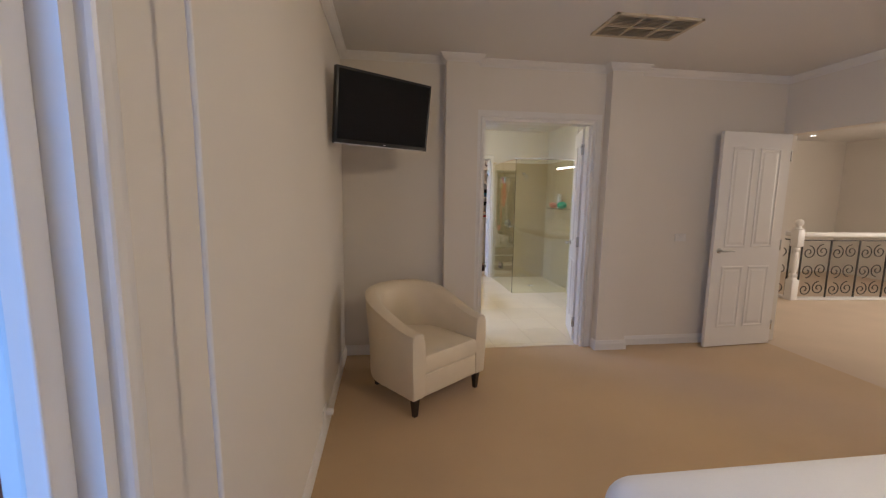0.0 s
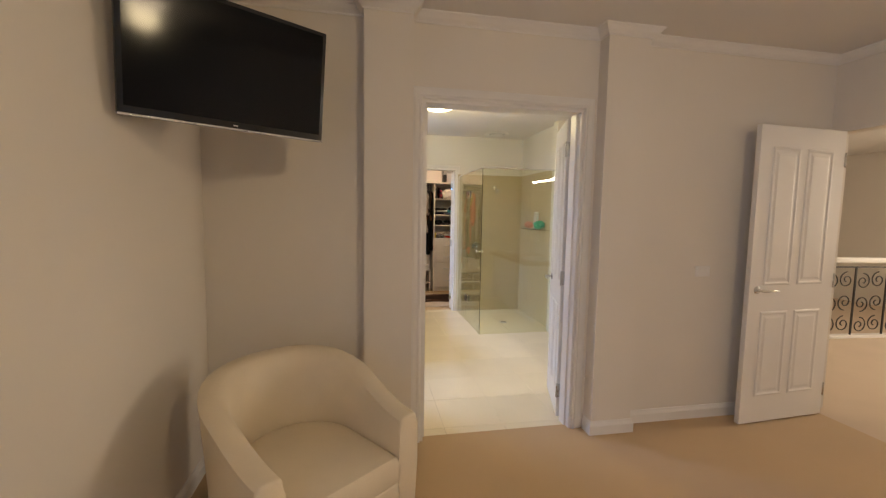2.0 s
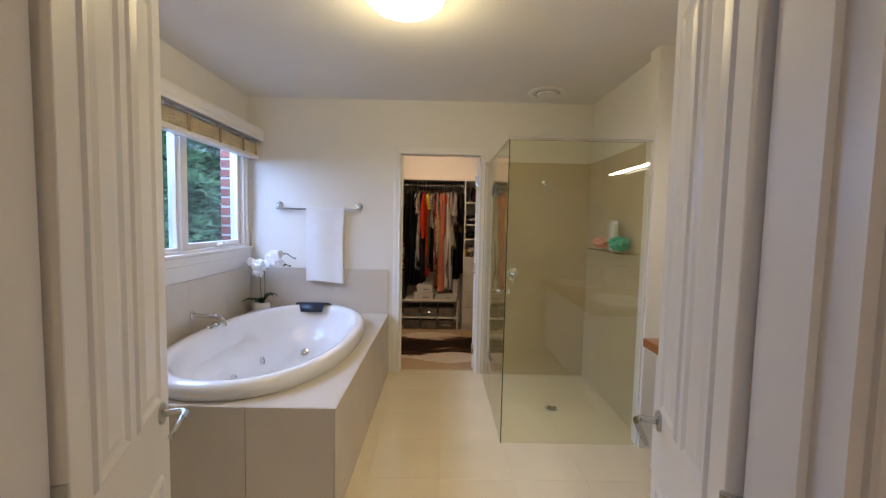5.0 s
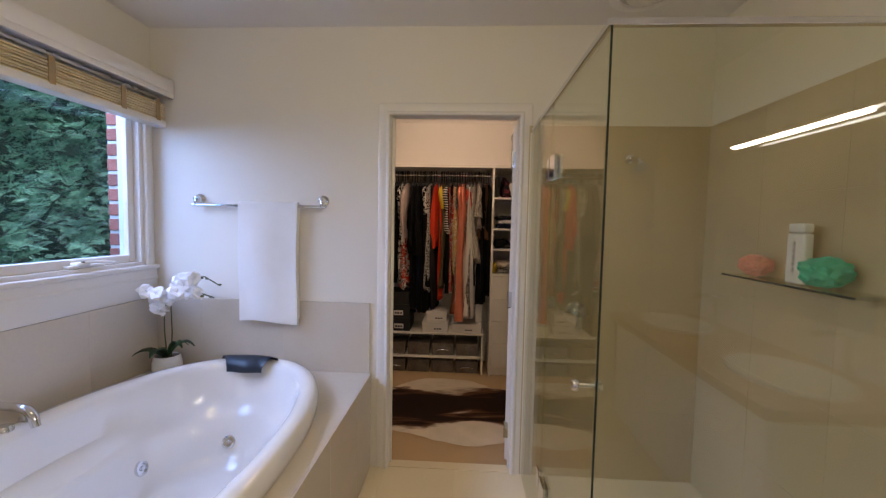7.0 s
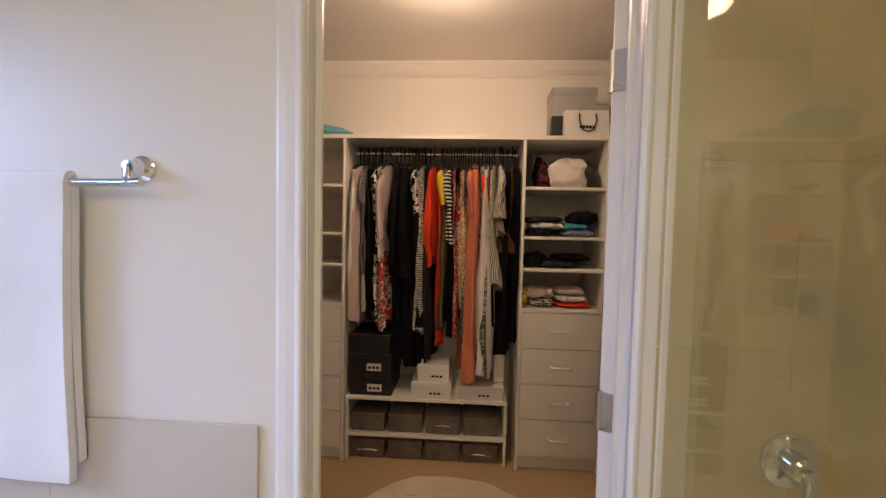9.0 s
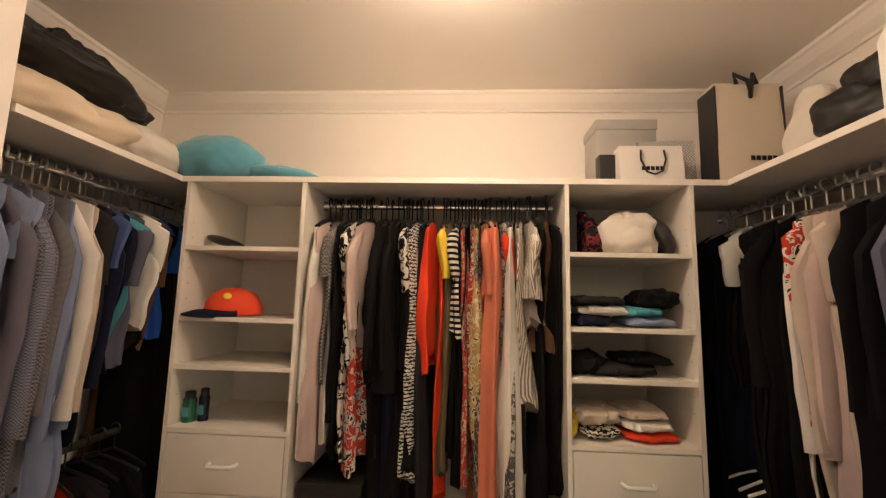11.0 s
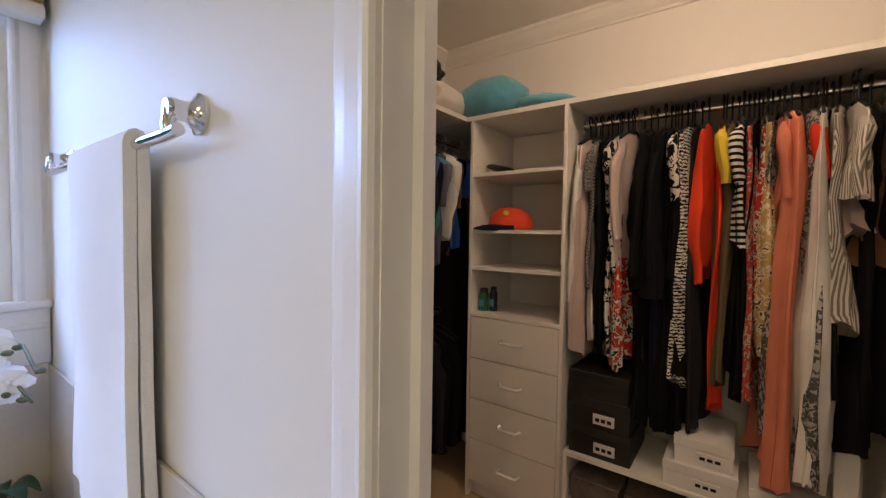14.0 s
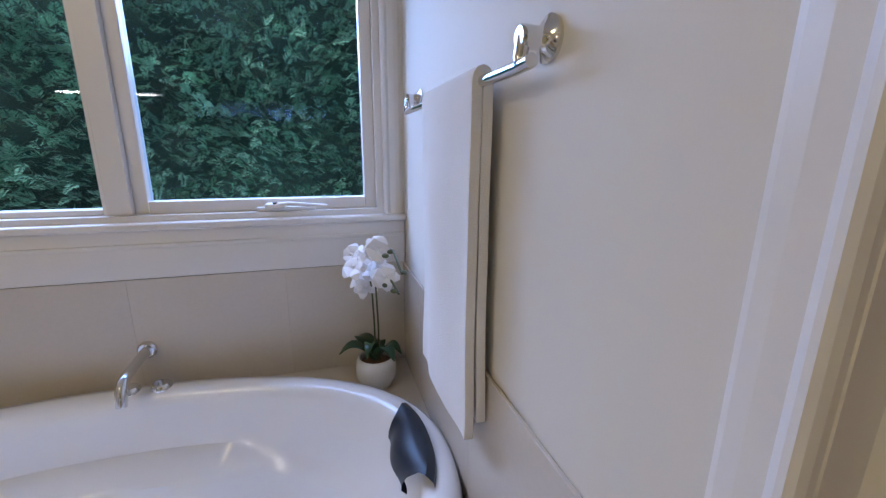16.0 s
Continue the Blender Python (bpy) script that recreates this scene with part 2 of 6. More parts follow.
def lathe(bm, prof, n=24, m=None):
    """Turned shape about z from (radius, height) pairs."""
    rings, made = [], []
    for r, z in prof:
        if r < 1e-5:
            ring = [bm.verts.new((0, 0, z))]
        else:
            ring = [bm.verts.new((r * math.cos(2 * math.pi * j / n), r * math.sin(2 * math.pi * j / n), z)) for j in range(n)]
        rings.append(ring)
        made += ring
    for a, b in zip(rings, rings[1:]):
        for j in range(n):
            q = [a[j % len(a)], a[(j + 1) % n % len(a)], b[(j + 1) % n % len(b)], b[j % len(b)]]
            q = list(dict.fromkeys(q))
            if len(q) > 2:
                bm.faces.new(q)
    if m is not None:
        bmesh.ops.transform(bm, matrix=m, verts=made)
    return bm


def sweep(bm, prof, path):
    """A moulding: profile (out, up) run along corner points of a polyline; each path row: point, out direction, up direction."""
    rings = [[bm.verts.new(Vector(p) + Vector(o) * a + Vector(u) * b) for a, b in prof] for p, o, u in path]
    n = len(prof)
    for a, b in zip(rings, rings[1:]):
        for j in range(n):
            bm.faces.new((a[j], a[(j + 1) % n], b[(j + 1) % n], b[j]))
    bm.faces.new(rings[0])
    bm.faces.new(rings[-1][::-1])
    return bm


CEIL = 2.58
CASING = [(0, 0), (0.012, 0), (0.018, 0.003), (0.021, 0.008), (0.02, 0.014), (0.016, 0.019), (0.012, 0.024), (0.011, 0.045), (0.008, 0.062), (0.004, 0.07), (0, 0.07)]


def casing(name, axis, at, sign, a0, a1, top, bottom=0.0, mat_=None):
    """Moulded architrave round an opening in a wall; axis: the wall's normal; sign: side on which it stands."""
    bm = bmesh.new()
    o = Vector((0, sign, 0)) if axis == "y" else Vector((sign, 0, 0))

    def P(a, z):
        return Vector((a, at, z)) if axis == "y" else Vector((at, a, z))
    side = Vector((1, 0, 0)) if axis == "y" else Vector((0, 1, 0))
    rows = [(P(a0, bottom), o, -side), (P(a0, top), o, -side + Vector((0, 0, 1))), (P(a1, top), o, side + Vector((0, 0, 1))), (P(a1, bottom), o, side)]
    sweep(bm, CASING, rows)
    return structure(name, bm, mat_ or M_TRIM, "white moulded door architrave")


# ---- shell ----
W0 = -0.05
structure("floor_bedroom", boxes((-0.17, 4.13, -2.2, 4.02, -0.1, 0.0)), M_CARPET, "beige loop-pile bedroom carpet")
structure("floor_closet", boxes((-0.17, 3.4, 7.41, 9.5, -0.1, 0.0)), M_CARPET, "beige carpet of the walk-in closet")
structure("floor_hall", boxes((4.13, 9.6, -2.2, 9.5, -0.1, 0.0)), mat("pale_carpet", (0.6, 0.48, 0.36), 0.95, 0.06, 2, 400, 0.6), "pale carpeted landing floor")
# outer wall with its two windows
BW = (-0.95, 0.985, 0.35, 2.2)
TW = (5.35, 7.27, 1.18, 2.12)
structure("wall_west", boxes(
    (-0.17, W0, -2.2, BW[0], 0, CEIL), (-0.17, W0, BW[0], BW[1], 0, BW[2]), (-0.17, W0, BW[0], BW[1], BW[3], CEIL),
    (-0.17, W0, BW[1], 4.1, 0, CEIL)), M_WALL, "cream painted bedroom wall")
structure("wall_bath_west", boxes((-0.17, W0, 4.1, TW[0], 0, CEIL), (-0.17, W0, TW[0], TW[1], 0, TW[2]), (-0.17, W0, TW[0], TW[1], TW[3], CEIL),
    (-0.17, W0, TW[1], 7.41, 0, CEIL)), M_BWALL, "cream painted bathroom wall")
structure("wall_closet_west", boxes((-0.17, W0, 7.41, 9.45, 0, CEIL)), M_CWALL)
structure("wall_south", boxes((-0.17, 4.25, -2.3, -2.2, 0, CEIL)), M_WALL)
# wall to the bathroom, with two piers
D1 = (1.155, 2.185, 2.1)
YN = 3.97
structure("wall_bedroom_north", boxes(
    (W0, D1[0], YN, 4.1, 0, CEIL), (D1[0], D1[1], YN, 4.1, D1[2], CEIL), (D1[1], 4.13, YN, 4.1, 0, CEIL)), M_WALL)
structure("wall_pier_1", boxes((0.815, 1.088, 3.87, YN, 0, CEIL)), M_WALL, "cream painted wall pier")
structure("wall_pier_2", boxes((2.275, 2.56, 3.87, YN, 0, CEIL)), M_WALL, "cream painted wall pier")
# wall to the landing
D3 = (2.3, 3.94, 2.05)
structure("wall_east", boxes(
    (4.13, 4.25, -2.3, D3[0], 0, CEIL), (4.13, 4.25, D3[0], D3[1], D3[2], CEIL), (4.13, 4.25, D3[1], 4.1, 0, CEIL)), M_WALL)
structure("wall_hall_north", boxes((4.25, 9.4, 7.5, 7.6, -2.6, CEIL)), M_WALL)
# the opening here is made up, to hold the added fill lamp
structure("wall_hall_east", boxes((9.3, 9.4, 1.4, 2.4, -2.6, CEIL), (9.3, 9.4, 2.4, 4.0, -2.6, 0.9), (9.3, 9.4, 2.4, 4.0, 2.25, CEIL), (9.3, 9.4, 4.0, 7.5, -2.6, CEIL)), M_WALL)
structure("wall_hall_west", boxes((4.13, 4.25, 4.1, 7.6, 0, CEIL)), M_WALL)
structure("wall_hall_south", boxes((4.25, 9.4, 1.3, 1.4, 0, CEIL)), M_WALL)
structure("ceiling_hall", boxes((4.25, 9.4, 1.3, 7.6, CEIL, CEIL + 0.1)), M_CEIL)
# bathroom and closet walls
structure("wall_bath_east", boxes((3.5, 3.6, 4.1, 6.1, 0, CEIL)), M_BWALL)
structure("wall_bath_nib", boxes((3.04, 3.6, 6.09, 6.2, 0, CEIL)), M_BWALL, "cream wall end beside the shower")
structure("wall_shower_east", boxes((3.11, 3.22, 6.2, 7.35, 0, CEIL)), M_BWALL)
D2 = (1.338, 2.097, 2.07)
structure("wall_bath_north", boxes((W0, D2[0], 7.35, 7.41, 0, CEIL), (D2[0], D2[1], 7.35, 7.41, D2[2], CEIL), (D2[1], 3.3, 7.35, 7.41, 0, CEIL)), M_BWALL)
structure("wall_closet_south", boxes((W0, D2[0], 7.41, 7.424, 0, CEIL), (D2[0], D2[1], 7.41, 7.424, D2[2], CEIL), (D2[1], 3.3, 7.41, 7.424, 0, CEIL)), M_CWALL)
structure("wall_closet_nib", boxes((W0, 0.44, 7.424, 8.215, 0, CEIL)), M_CWALL, "cream wall beside the hanging space")
structure("wall_closet_east", boxes((3.12, 3.24, 7.41, 9.45, 0, CEIL)), M_CWALL)
structure("wall_closet_north", boxes((-0.17, 3.3, 9.33, 9.45, 0, CEIL)), M_CWALL)
structure("ceiling_bedroom", boxes((-0.17, 4.25, -2.3, 4.1, CEIL, CEIL + 0.1)), M_CEIL)
BCEIL = 2.54
structure("ceiling_bath", boxes((-0.17, 3.6, 4.1, 7.41, BCEIL, CEIL + 0.1)), M_CEIL)
structure("ceiling_closet", boxes((-0.17, 3.4, 7.41, 9.5, CEIL, CEIL + 0.1)), M_CWALL)
# reveals and architraves
casing("trim_door_bedroom_side", "y", YN, -1, D1[0], D1[1], D1[2])
casing("trim_door_bath_side", "y", 4.1, 1, D1[0], D1[1], D1[2])
casing("trim_closet_bath_side", "y", 7.35, -1, D2[0] + 0.018, D2[1] - 0.018, D2[2] - 0.018)
casing("trim_closet_inner", "y", 7.424, 1, D2[0] + 0.01, D2[1] - 0.01, D2[2] - 0.01)


def lining(name, x0, x1, y0, y1, top):
    bm = boxes((x0 - 0.002, x0 + 0.02, y0 - 0.004, y1 + 0.004, 0, top), (x1 - 0.018, x1 + 0.002, y0 - 0.004, y1 + 0.004, 0, top),
               (x0 + 0.018, x1 - 0.018, y0 - 0.004, y1 + 0.004, top - 0.018, top + 0.002),
               (x0 + 0.02, x0 + 0.034, y0 + 0.04, y1 - 0.02, 0, top - 0.018), (x1 - 0.03, x1 - 0.018, y0 + 0.04, y1 - 0.02, 0, top - 0.018))
    structure(name, bm, M_TRIM, "white door jamb lining")


lining("trim_jamb_bath", D1[0], D1[1], YN, 4.1, D1[2])
lining("trim_jamb_closet", D2[0], D2[1], 7.35, 7.424, D2[2])
# skirting
SK = [(0, 0), (0.016, 0), (0.016, 0.06), (0.01, 0.075), (0.006, 0.088), (0, 0.09)]
UPV = Vector((0, 0, 1))


def skirting(name, rows, prof=SK, z=0.0, material=None):
    bm = bmesh.new()
    sweep(bm, prof, [((x, y, z), Vector((ox, oy, 0)), UPV) for x, y, ox, oy in rows])
    structure(name, bm, material or M_TRIM, "white painted skirting board" if z == 0 else "white plaster cornice")


skirting("baseboard_west", [(W0, 1.1, 1, 0), (W0, YN, 1, -1), (0.815, YN, -1, -1), (0.815, 3.87, -1, -1), (1.08, 3.87, 1, -1), (1.08, 3.955, 1, 0)])
skirting("baseboard_pier", [(2.275, 3.955, -1, 0), (2.275, 3.87, -1, -1), (2.56, 3.87, 1, -1), (2.56, YN, 1, -1), (4.13, YN, 0, -1)])
COVE = [(0, 0), (0.012, 0), (0.016, 0.012), (0.03, 0.02), (0.05, 0.035), (0.066, 0.055), (0.074, 0.066), (0.085, 0.072), (0.088, 0.085), (0, 0.085)]
COVE_S = [(a * 0.65, b * 0.65) for a, b in COVE]
skirting("trim_cornice_bedroom", [(W0, -2.2, 1, 0), (W0, YN, 1, -1), (0.815, YN, -1, -1), (0.815, 3.87, -1, -1), (1.08, 3.87, 1, -1), (1.08, YN, 1, -1), (2.275, YN, -1, -1), (2.275, 3.87, -1, -1),
                                  (2.56, 3.87, 1, -1), (2.56, YN, 1, -1), (4.13, YN, -1, -1), (4.13, -2.2, -1, 0)], COVE_S, CEIL - 0.055)
skirting("trim_cornice_closet", [(0.44, 8.215, -1, 1), (W0, 8.215, 1, 1), (W0, 9.33, 1, -1), (3.12, 9.33, -1, -1), (3.12, 7.424, -1, 1)], COVE, CEIL - 0.085, M_CWALL)

# ---- bedroom ----
def panel_door(name, m, width, height, label, handle_side=1, short=1.0):
    """A moulded panel door leaf, hinged at its x = 0 edge, with a lever handle on both faces."""
    d = thing(name, m, label, "door")
    bm = bmesh.new()
    T = 0.0175
    box(bm, 0.002, width, -T, T, 0.012, height, bev=0.002, seg=1)
    part("leaf", bm, M_TRIM, d)
    st = 0.11 * (width / 0.76)
    mid = 0.06 * (width / 0.76)
    pw = (width - 2 * st - mid) / 2
    for px in (st, st + pw + mid):
        for z0, z1 in ((0.2, 0.8), (0.98, height - 0.14)):
            for s in (-1, 1):
                bm = bmesh.new()
                y = s * T
                # raised moulding frame and fielded panel
                rings = []
                for off, inset in [(0.0, 0), (0.006, 0.006), (0.007, 0.014), (0.001, 0.024), (0.001, 0.034), (0.005, 0.05)]:
                    yy = y + s * off
                    rings.append([bm.verts.new(v) for v in ((px + inset, yy, z0 + inset), (px + pw - inset, yy, z0 + inset), (px + pw - inset, yy, z1 - inset), (px + inset, yy, z1 - inset))])
                for a, b in zip(rings, rings[1:]):
                    for j in range(4):
                        bm.faces.new((a[j], a[(j + 1) % 4], b[(j + 1) % 4], b[j]))
                bm.faces.new(rings[-1])
                part("panel", bm, M_TRIM, d, smooth=False)
    hx = width - 0.065
    for s in (-1, 1):
        bm = bmesh.new()
        lathe(bm, [(0, 0), (0.026, 0), (0.026, 0.006), (0.02, 0.009), (0, 0.009)], 20, pose(hx, s * T, 0.95, -90 * s))
        tube(bm, [(hx, s * (T + 0.008), 0.95), (hx, s * (T + 0.045), 0.95), (hx - 0.012, s * (T + 0.055), 0.95), (hx - 0.07, s * (T + 0.055), 0.953), (hx - 0.125, s * (T + 0.05), 0.948)], [0.009, 0.009, 0.009, 0.008, 0.006], 10)
        part("door_handle", bm, M_STEEL, d, "satin chrome lever handle")
    for z in (0.2, 1.0, height - 0.2):
        bm = bmesh.new()
        tube(bm, [(0, T, z - 0.05), (0, T, z + 0.05)], 0.007, 8)
        box(bm, -0.004, 0.03, -0.016, 0.016, z - 0.048, z + 0.048)
        part("hinge", bm, M_STEEL, d, "steel butt hinge")
    return d


panel_door("bedroom_door", pose(4.11, 3.87, 0, 0, 0, 183.5), 0.76, 2.045, "white four-panel door standing open against the wall")
panel_door("bathroom_door", pose(2.165, 4.11, 0, 0, 0, 72), 0.505, 2.075, "white panelled bathroom door leaf standing open")
panel_door("bathroom_door", pose(1.175, 4.11, 0, 0, 0, 110), 0.505, 2.075, "white panelled bathroom door leaf standing open")
panel_door("closet_door", pose(2.07, 7.458, 0, 0, 0, 56), 0.7, 2.03, "white panelled closet door opened into the closet")


def tub_chair():
    """Cream leather tub chair: wrap-round sloping back, loose seat cushion, front rail, four tapered feet. Faces -y."""
    c = thing("tub_chair", pose(0.56, 3.295, 0, 0, 0, 37.6), "cream leather tub chair with dark tapered wooden feet", "armchair")
    W, D, Zb, T = 0.345, 0.34, 0.13, 0.085
    bm = bmesh.new()
    rings = []
    n = 40
    for i in range(n + 1):
        u = i / n
        # plan line from front left corner round the back to front right
        s = u * 3.0
        if s < 0.75:
            f = s / 0.75
            x, y = -W, -D + f * (D + 0.02)
            nx, ny = -1.0, 0.0
        elif s > 2.25:
            f = (3.0 - s) / 0.75
            x, y = W, -D + f * (D + 0.02)
            nx, ny = 1.0, 0.0
        else:
            a = math.pi - (s - 0.75) / 1.5 * math.pi
            x, y = W * math.cos(a), 0.02 + 0.33 * math.sin(a)
            nx, ny = math.cos(a), math.sin(a)
        back = max(0.0, min(1.0, (y + D) / (2 * D)))
        top = 0.565 + 0.185 * (3 * back ** 2 - 2 * back ** 3)
        lean = 0.045 * back
        prof = [(0.0, Zb), (0.006, Zb + 0.02), (0.012, 0.35), (0.012 + lean * 0.7, top - 0.05), (0.006 + lean, top - 0.012), (-0.014 + lean, top),
                (-T + 0.02 + lean, top), (-T + lean, top - 0.014), (-T - 0.006 + lean * 0.6, top - 0.06), (-T - 0.012, 0.38), (-T - 0.005, Zb + 0.03), (-T, Zb)]
        rings.append([bm.verts.new((x + nx * o, y + ny * o, z)) for o, z in prof])
    for a, b in zip(rings, rings[1:]):
        for j in range(len(a)):
            k = (j + 1) % len(a)
            bm.faces.new((a[j], a[k], b[k], b[j]))
    e0 = bm.faces.new(rings[0])
    e1 = bm.faces.new(rings[-1][::-1])
    bmesh.ops.bevel(bm, geom=list({e for f in (e0, e1) for e in f.edges}), offset=0.012, segments=3, affect="EDGES", profile=0.5)
    part("backrest", bm, M_LEATHER, c)
    bm = bmesh.new()
    pts = [(-0.255, -D + 0.0), (0.255, -D + 0.0)] + [(0.255 * math.cos(a), 0.01 + 0.25 * math.sin(a)) for a in [math.pi * k / 14 for k in range(15)]]
    rows = []
    for ins, z in [(0.03, 0.275), (0.006, 0.285), (0.0, 0.31), (0.0, 0.375), (0.012, 0.4), (0.04, 0.412), (0.12, 0.42)]:
        rows.append([bm.verts.new((x * (1 - ins / 0.26), (y + 0.05) * (1 - ins / 0.3) - 0.05, z)) for x, y in pts])
    for a, b in zip(rows, rows[1:]):
        for j in range(len(a)):
            k = (j + 1) % len(a)
            bm.faces.new((a[j], a[k], b[k], b[j]))
    bm.faces.new(rows[-1])
    bm.faces.new(rows[0][::-1])
    part("seat", bm, M_LEATHER, c)
    bm = bmesh.new()
    box(bm, -0.262, 0.262, -D + 0.006, -D + 0.06, Zb, 0.283, bev=0.012, seg=3)
    box(bm, -0.25, 0.25, -D + 0.06, 0.24, Zb + 0.01, 0.27)
    part("front_rail", bm, M_LEATHER, c)
    for x, y in ((-0.3, -0.295), (0.3, -0.295), (-0.2, 0.25), (0.2, 0.25)):
        bm = bmesh.new()
        lathe(bm, [(0, 0), (0.017, 0), (0.019, 0.004), (0.032, 0.125), (0.034, 0.135), (0, 0.135)], 4, pose(x, y, 0, 0, 0, 45))
        part("leg", bm, M_DARKWOOD, c, "dark tapered wooden foot", smooth=False)
    return c


tub_chair()


def television():
    t = thing("television", pose(0.318, 3.326, 1.99, 7, 0, 33.0), "flat black television on a wall bracket, angled from the corner", "television")
    bm = bmesh.new()
    box(bm, -0.376, 0.376, -0.012, 0.03, -0.237, 0.237, bev=0.006)
    box(bm, -0.25, 0.25, 0.03, 0.07, -0.17, 0.14, bev=0.015)
    part("body", bm, M_BLACK, t)
    bm = boxes((-0.358, 0.358, -0.0145, -0.0115, -0.205, 0.22))
    part("screen", bm, M_SCREEN, t, "glossy black screen", smooth=False)
    part("bezel", boxes((-0.376, 0.376, -0.0155, -0.012, -0.237, -0.23)), M_STEEL, t, "thin silver lower edge", smooth=False)
    part("power_light", boxes((-0.008, 0.008, -0.0165, -0.0125, -0.222, -0.217)), M_TRIM, t, smooth=False)
    bm = bmesh.new()
    inv = pose(0.318, 3.326, 1.99, 7, 0, 33.0).inverted()
    tube(bm, [inv @ Vector((-0.045, 3.62, 1.98)), inv @ Vector((0.16, 3.62, 1.98)), inv @ Vector((0.28, 3.39, 1.98))], 0.018, 8)
    box(bm, -0.05, 0.05, 0.065, 0.08, -0.1, 0.1)
    part("wall_bracket", bm, M_BLACK, t, "black wall bracket arm")


television()


def bed():
    b = thing("bed", (0, 0, 0), "made bed with a smooth white coverlet", "bed")
    bm = bmesh.new()
    box(bm, 0.94, 2.85, -0.75, 1.45, 0.12, 0.64, bev=0.1, seg=6)
    part("coverlet", bm, M_BEDLINEN, b)
    for x, y in ((1.08, 1.28), (2.7, 1.28), (1.08, -0.6), (2.7, -0.6)):
        bm = bmesh.new()
        lathe(bm, [(0, 0), (0.03, 0), (0.035, 0.125), (0, 0.125)], 12, pose(x, y, 0))
        part("leg", bm, M_DARKWOOD, b)
    bm = bmesh.new()
    box(bm, 0.95, 2.85, -0.87, -0.78, 0.0, 1.15, bev=0.03, seg=3)
    part("headboard", bm, M_DARKWOOD, b)


bed()


def ceiling_vent():
    v = thing("ceiling_vent", pose(2.06, 3.11, CEIL, 0, 0, 0), "square beige ceiling vent with six louvred panels", "vent")
    L, S = 0.3, 0.175
    bm = boxes((-L, L, -S, -S + 0.022, -0.014, 0), (-L, L, S - 0.022, S, -0.014, 0), (-L, -L + 0.022, -S, S, -0.0142, 0), (L - 0.022, L, -S, S, -0.0142, 0),
               (-0.108, -0.094, -S, S, -0.0138, 0), (0.094, 0.108, -S, S, -0.0138, 0), (-L, L, -0.007, 0.007, -0.0136, 0))
    part("frame", bm, M_VENT, v, smooth=False)
    part("backing", boxes((-L + 0.01, L - 0.01, -S + 0.01, S - 0.01, -0.002, -0.0005)), M_VENT, v, smooth=False)
    for i in range(3):
        for j in range(2):
            x0, x1 = (-0.278 + i * 0.194, -0.278 + i * 0.194 + 0.168)
            y0, y1 = (-0.152 + j * 0.16, -0.152 + j * 0.16 + 0.144)
            flip = 1
            for k in range(7):
                f = (k + 0.5) / 7
                bm = bmesh.new()
                if flip:
                    box(bm, x0 + 0.0, x1, -0.008, 0.008, -0.0008, 0.0008, m=pose(0, y0 + f * (y1 - y0), -0.008, 35))
                else:
                    box(bm, -0.009, 0.009, y0, y1, -0.0008, 0.0008, m=pose(x0 + f * (x1 - x0), 0, -0.008, 0, 35))
                part("slat", bm, M_VENT, v, smooth=False)


ceiling_vent()


def wall_plate(m, label, sockets=False):
    w = thing("wall_switch" if not sockets else "power_outlet", m, label, "switch" if not sockets else "outlet")
    bm = bmesh.new()
    box(bm, -0.057, 0.057, -0.009, 0, -0.037, 0.037, bev=0.003)
    part("plate", bm, M_TRIM, w)
    for x in (-0.02, 0.02):
        bm = bmesh.new()
        box(bm, x - 0.008, x + 0.008, -0.013, -0.007, 0.002, 0.02, bev=0.002)
        part("rocker", bm, M_TRIM, w)
    if sockets:
        bm = bmesh.new()
        box(bm, 0.01, 0.05, -0.05, -0.008, -0.03, 0.0, bev=0.006)
        part("plug", bm, M_TRIM, w, "white plugged-in adaptor")


wall_plate(pose(3.13, YN, 1.06), "white light switch plate on the cream wall")
wall_plate(pose(W0, 2.76, 0.13, 0, 0, 90), "white power outlet with a plug above the skirting", True)

# blind cord by the bedroom window
def blind_cord(parent):
    bm = bmesh.new()
    tube(bm, [(0.004 + 0.0012 * k, 1.162 - 0.001 * k + 0.003 * math.sin(k * 1.3), 2.5 - 0.16 * k) for k in range(13)], 0.0055, 8)
    tube(bm, [(W0, 1.162, 2.5), (0.006, 1.162, 2.5)], 0.006, 6)
    part("blind_cord", bm, M_TRIM, parent, "white cord of the window blind")


# landing
def newel(x, y):
    n = thing("newel_post", (x, y, 0), "white turned newel post of the landing rail", "post")
    bm = bmesh.new()
    box(bm, -0.055, 0.055, -0.055, 0.055, 0, 0.3, bev=0.006)
    part("base", bm, M_TRIM, n)
    bm = bmesh.new()
    lathe(bm, [(0.054, 0.3), (0.05, 0.315), (0.034, 0.33), (0.048, 0.35), (0.05, 0.37), (0.03, 0.395), (0.044, 0.46), (0.05, 0.53), (0.042, 0.62), (0.03, 0.7), (0.046, 0.725), (0.046, 0.745), (0.034, 0.76), (0.054, 0.78)], 20)
    part("turned_shaft", bm, M_TRIM, n)
    bm = bmesh.new()
    box(bm, -0.055, 0.055, -0.055, 0.055, 0.78, 1.02, bev=0.006)
    part("head_block", bm, M_TRIM, n)
    bm = bmesh.new()
    lathe(bm, [(0.06, 1.02), (0.065, 1.03), (0.03, 1.05), (0.025, 1.07), (0.05, 1.1), (0.055, 1.125), (0.04, 1.155), (0, 1.17)], 16)
    part("finial", bm, M_TRIM, n)


newel(6.12, 5.45)


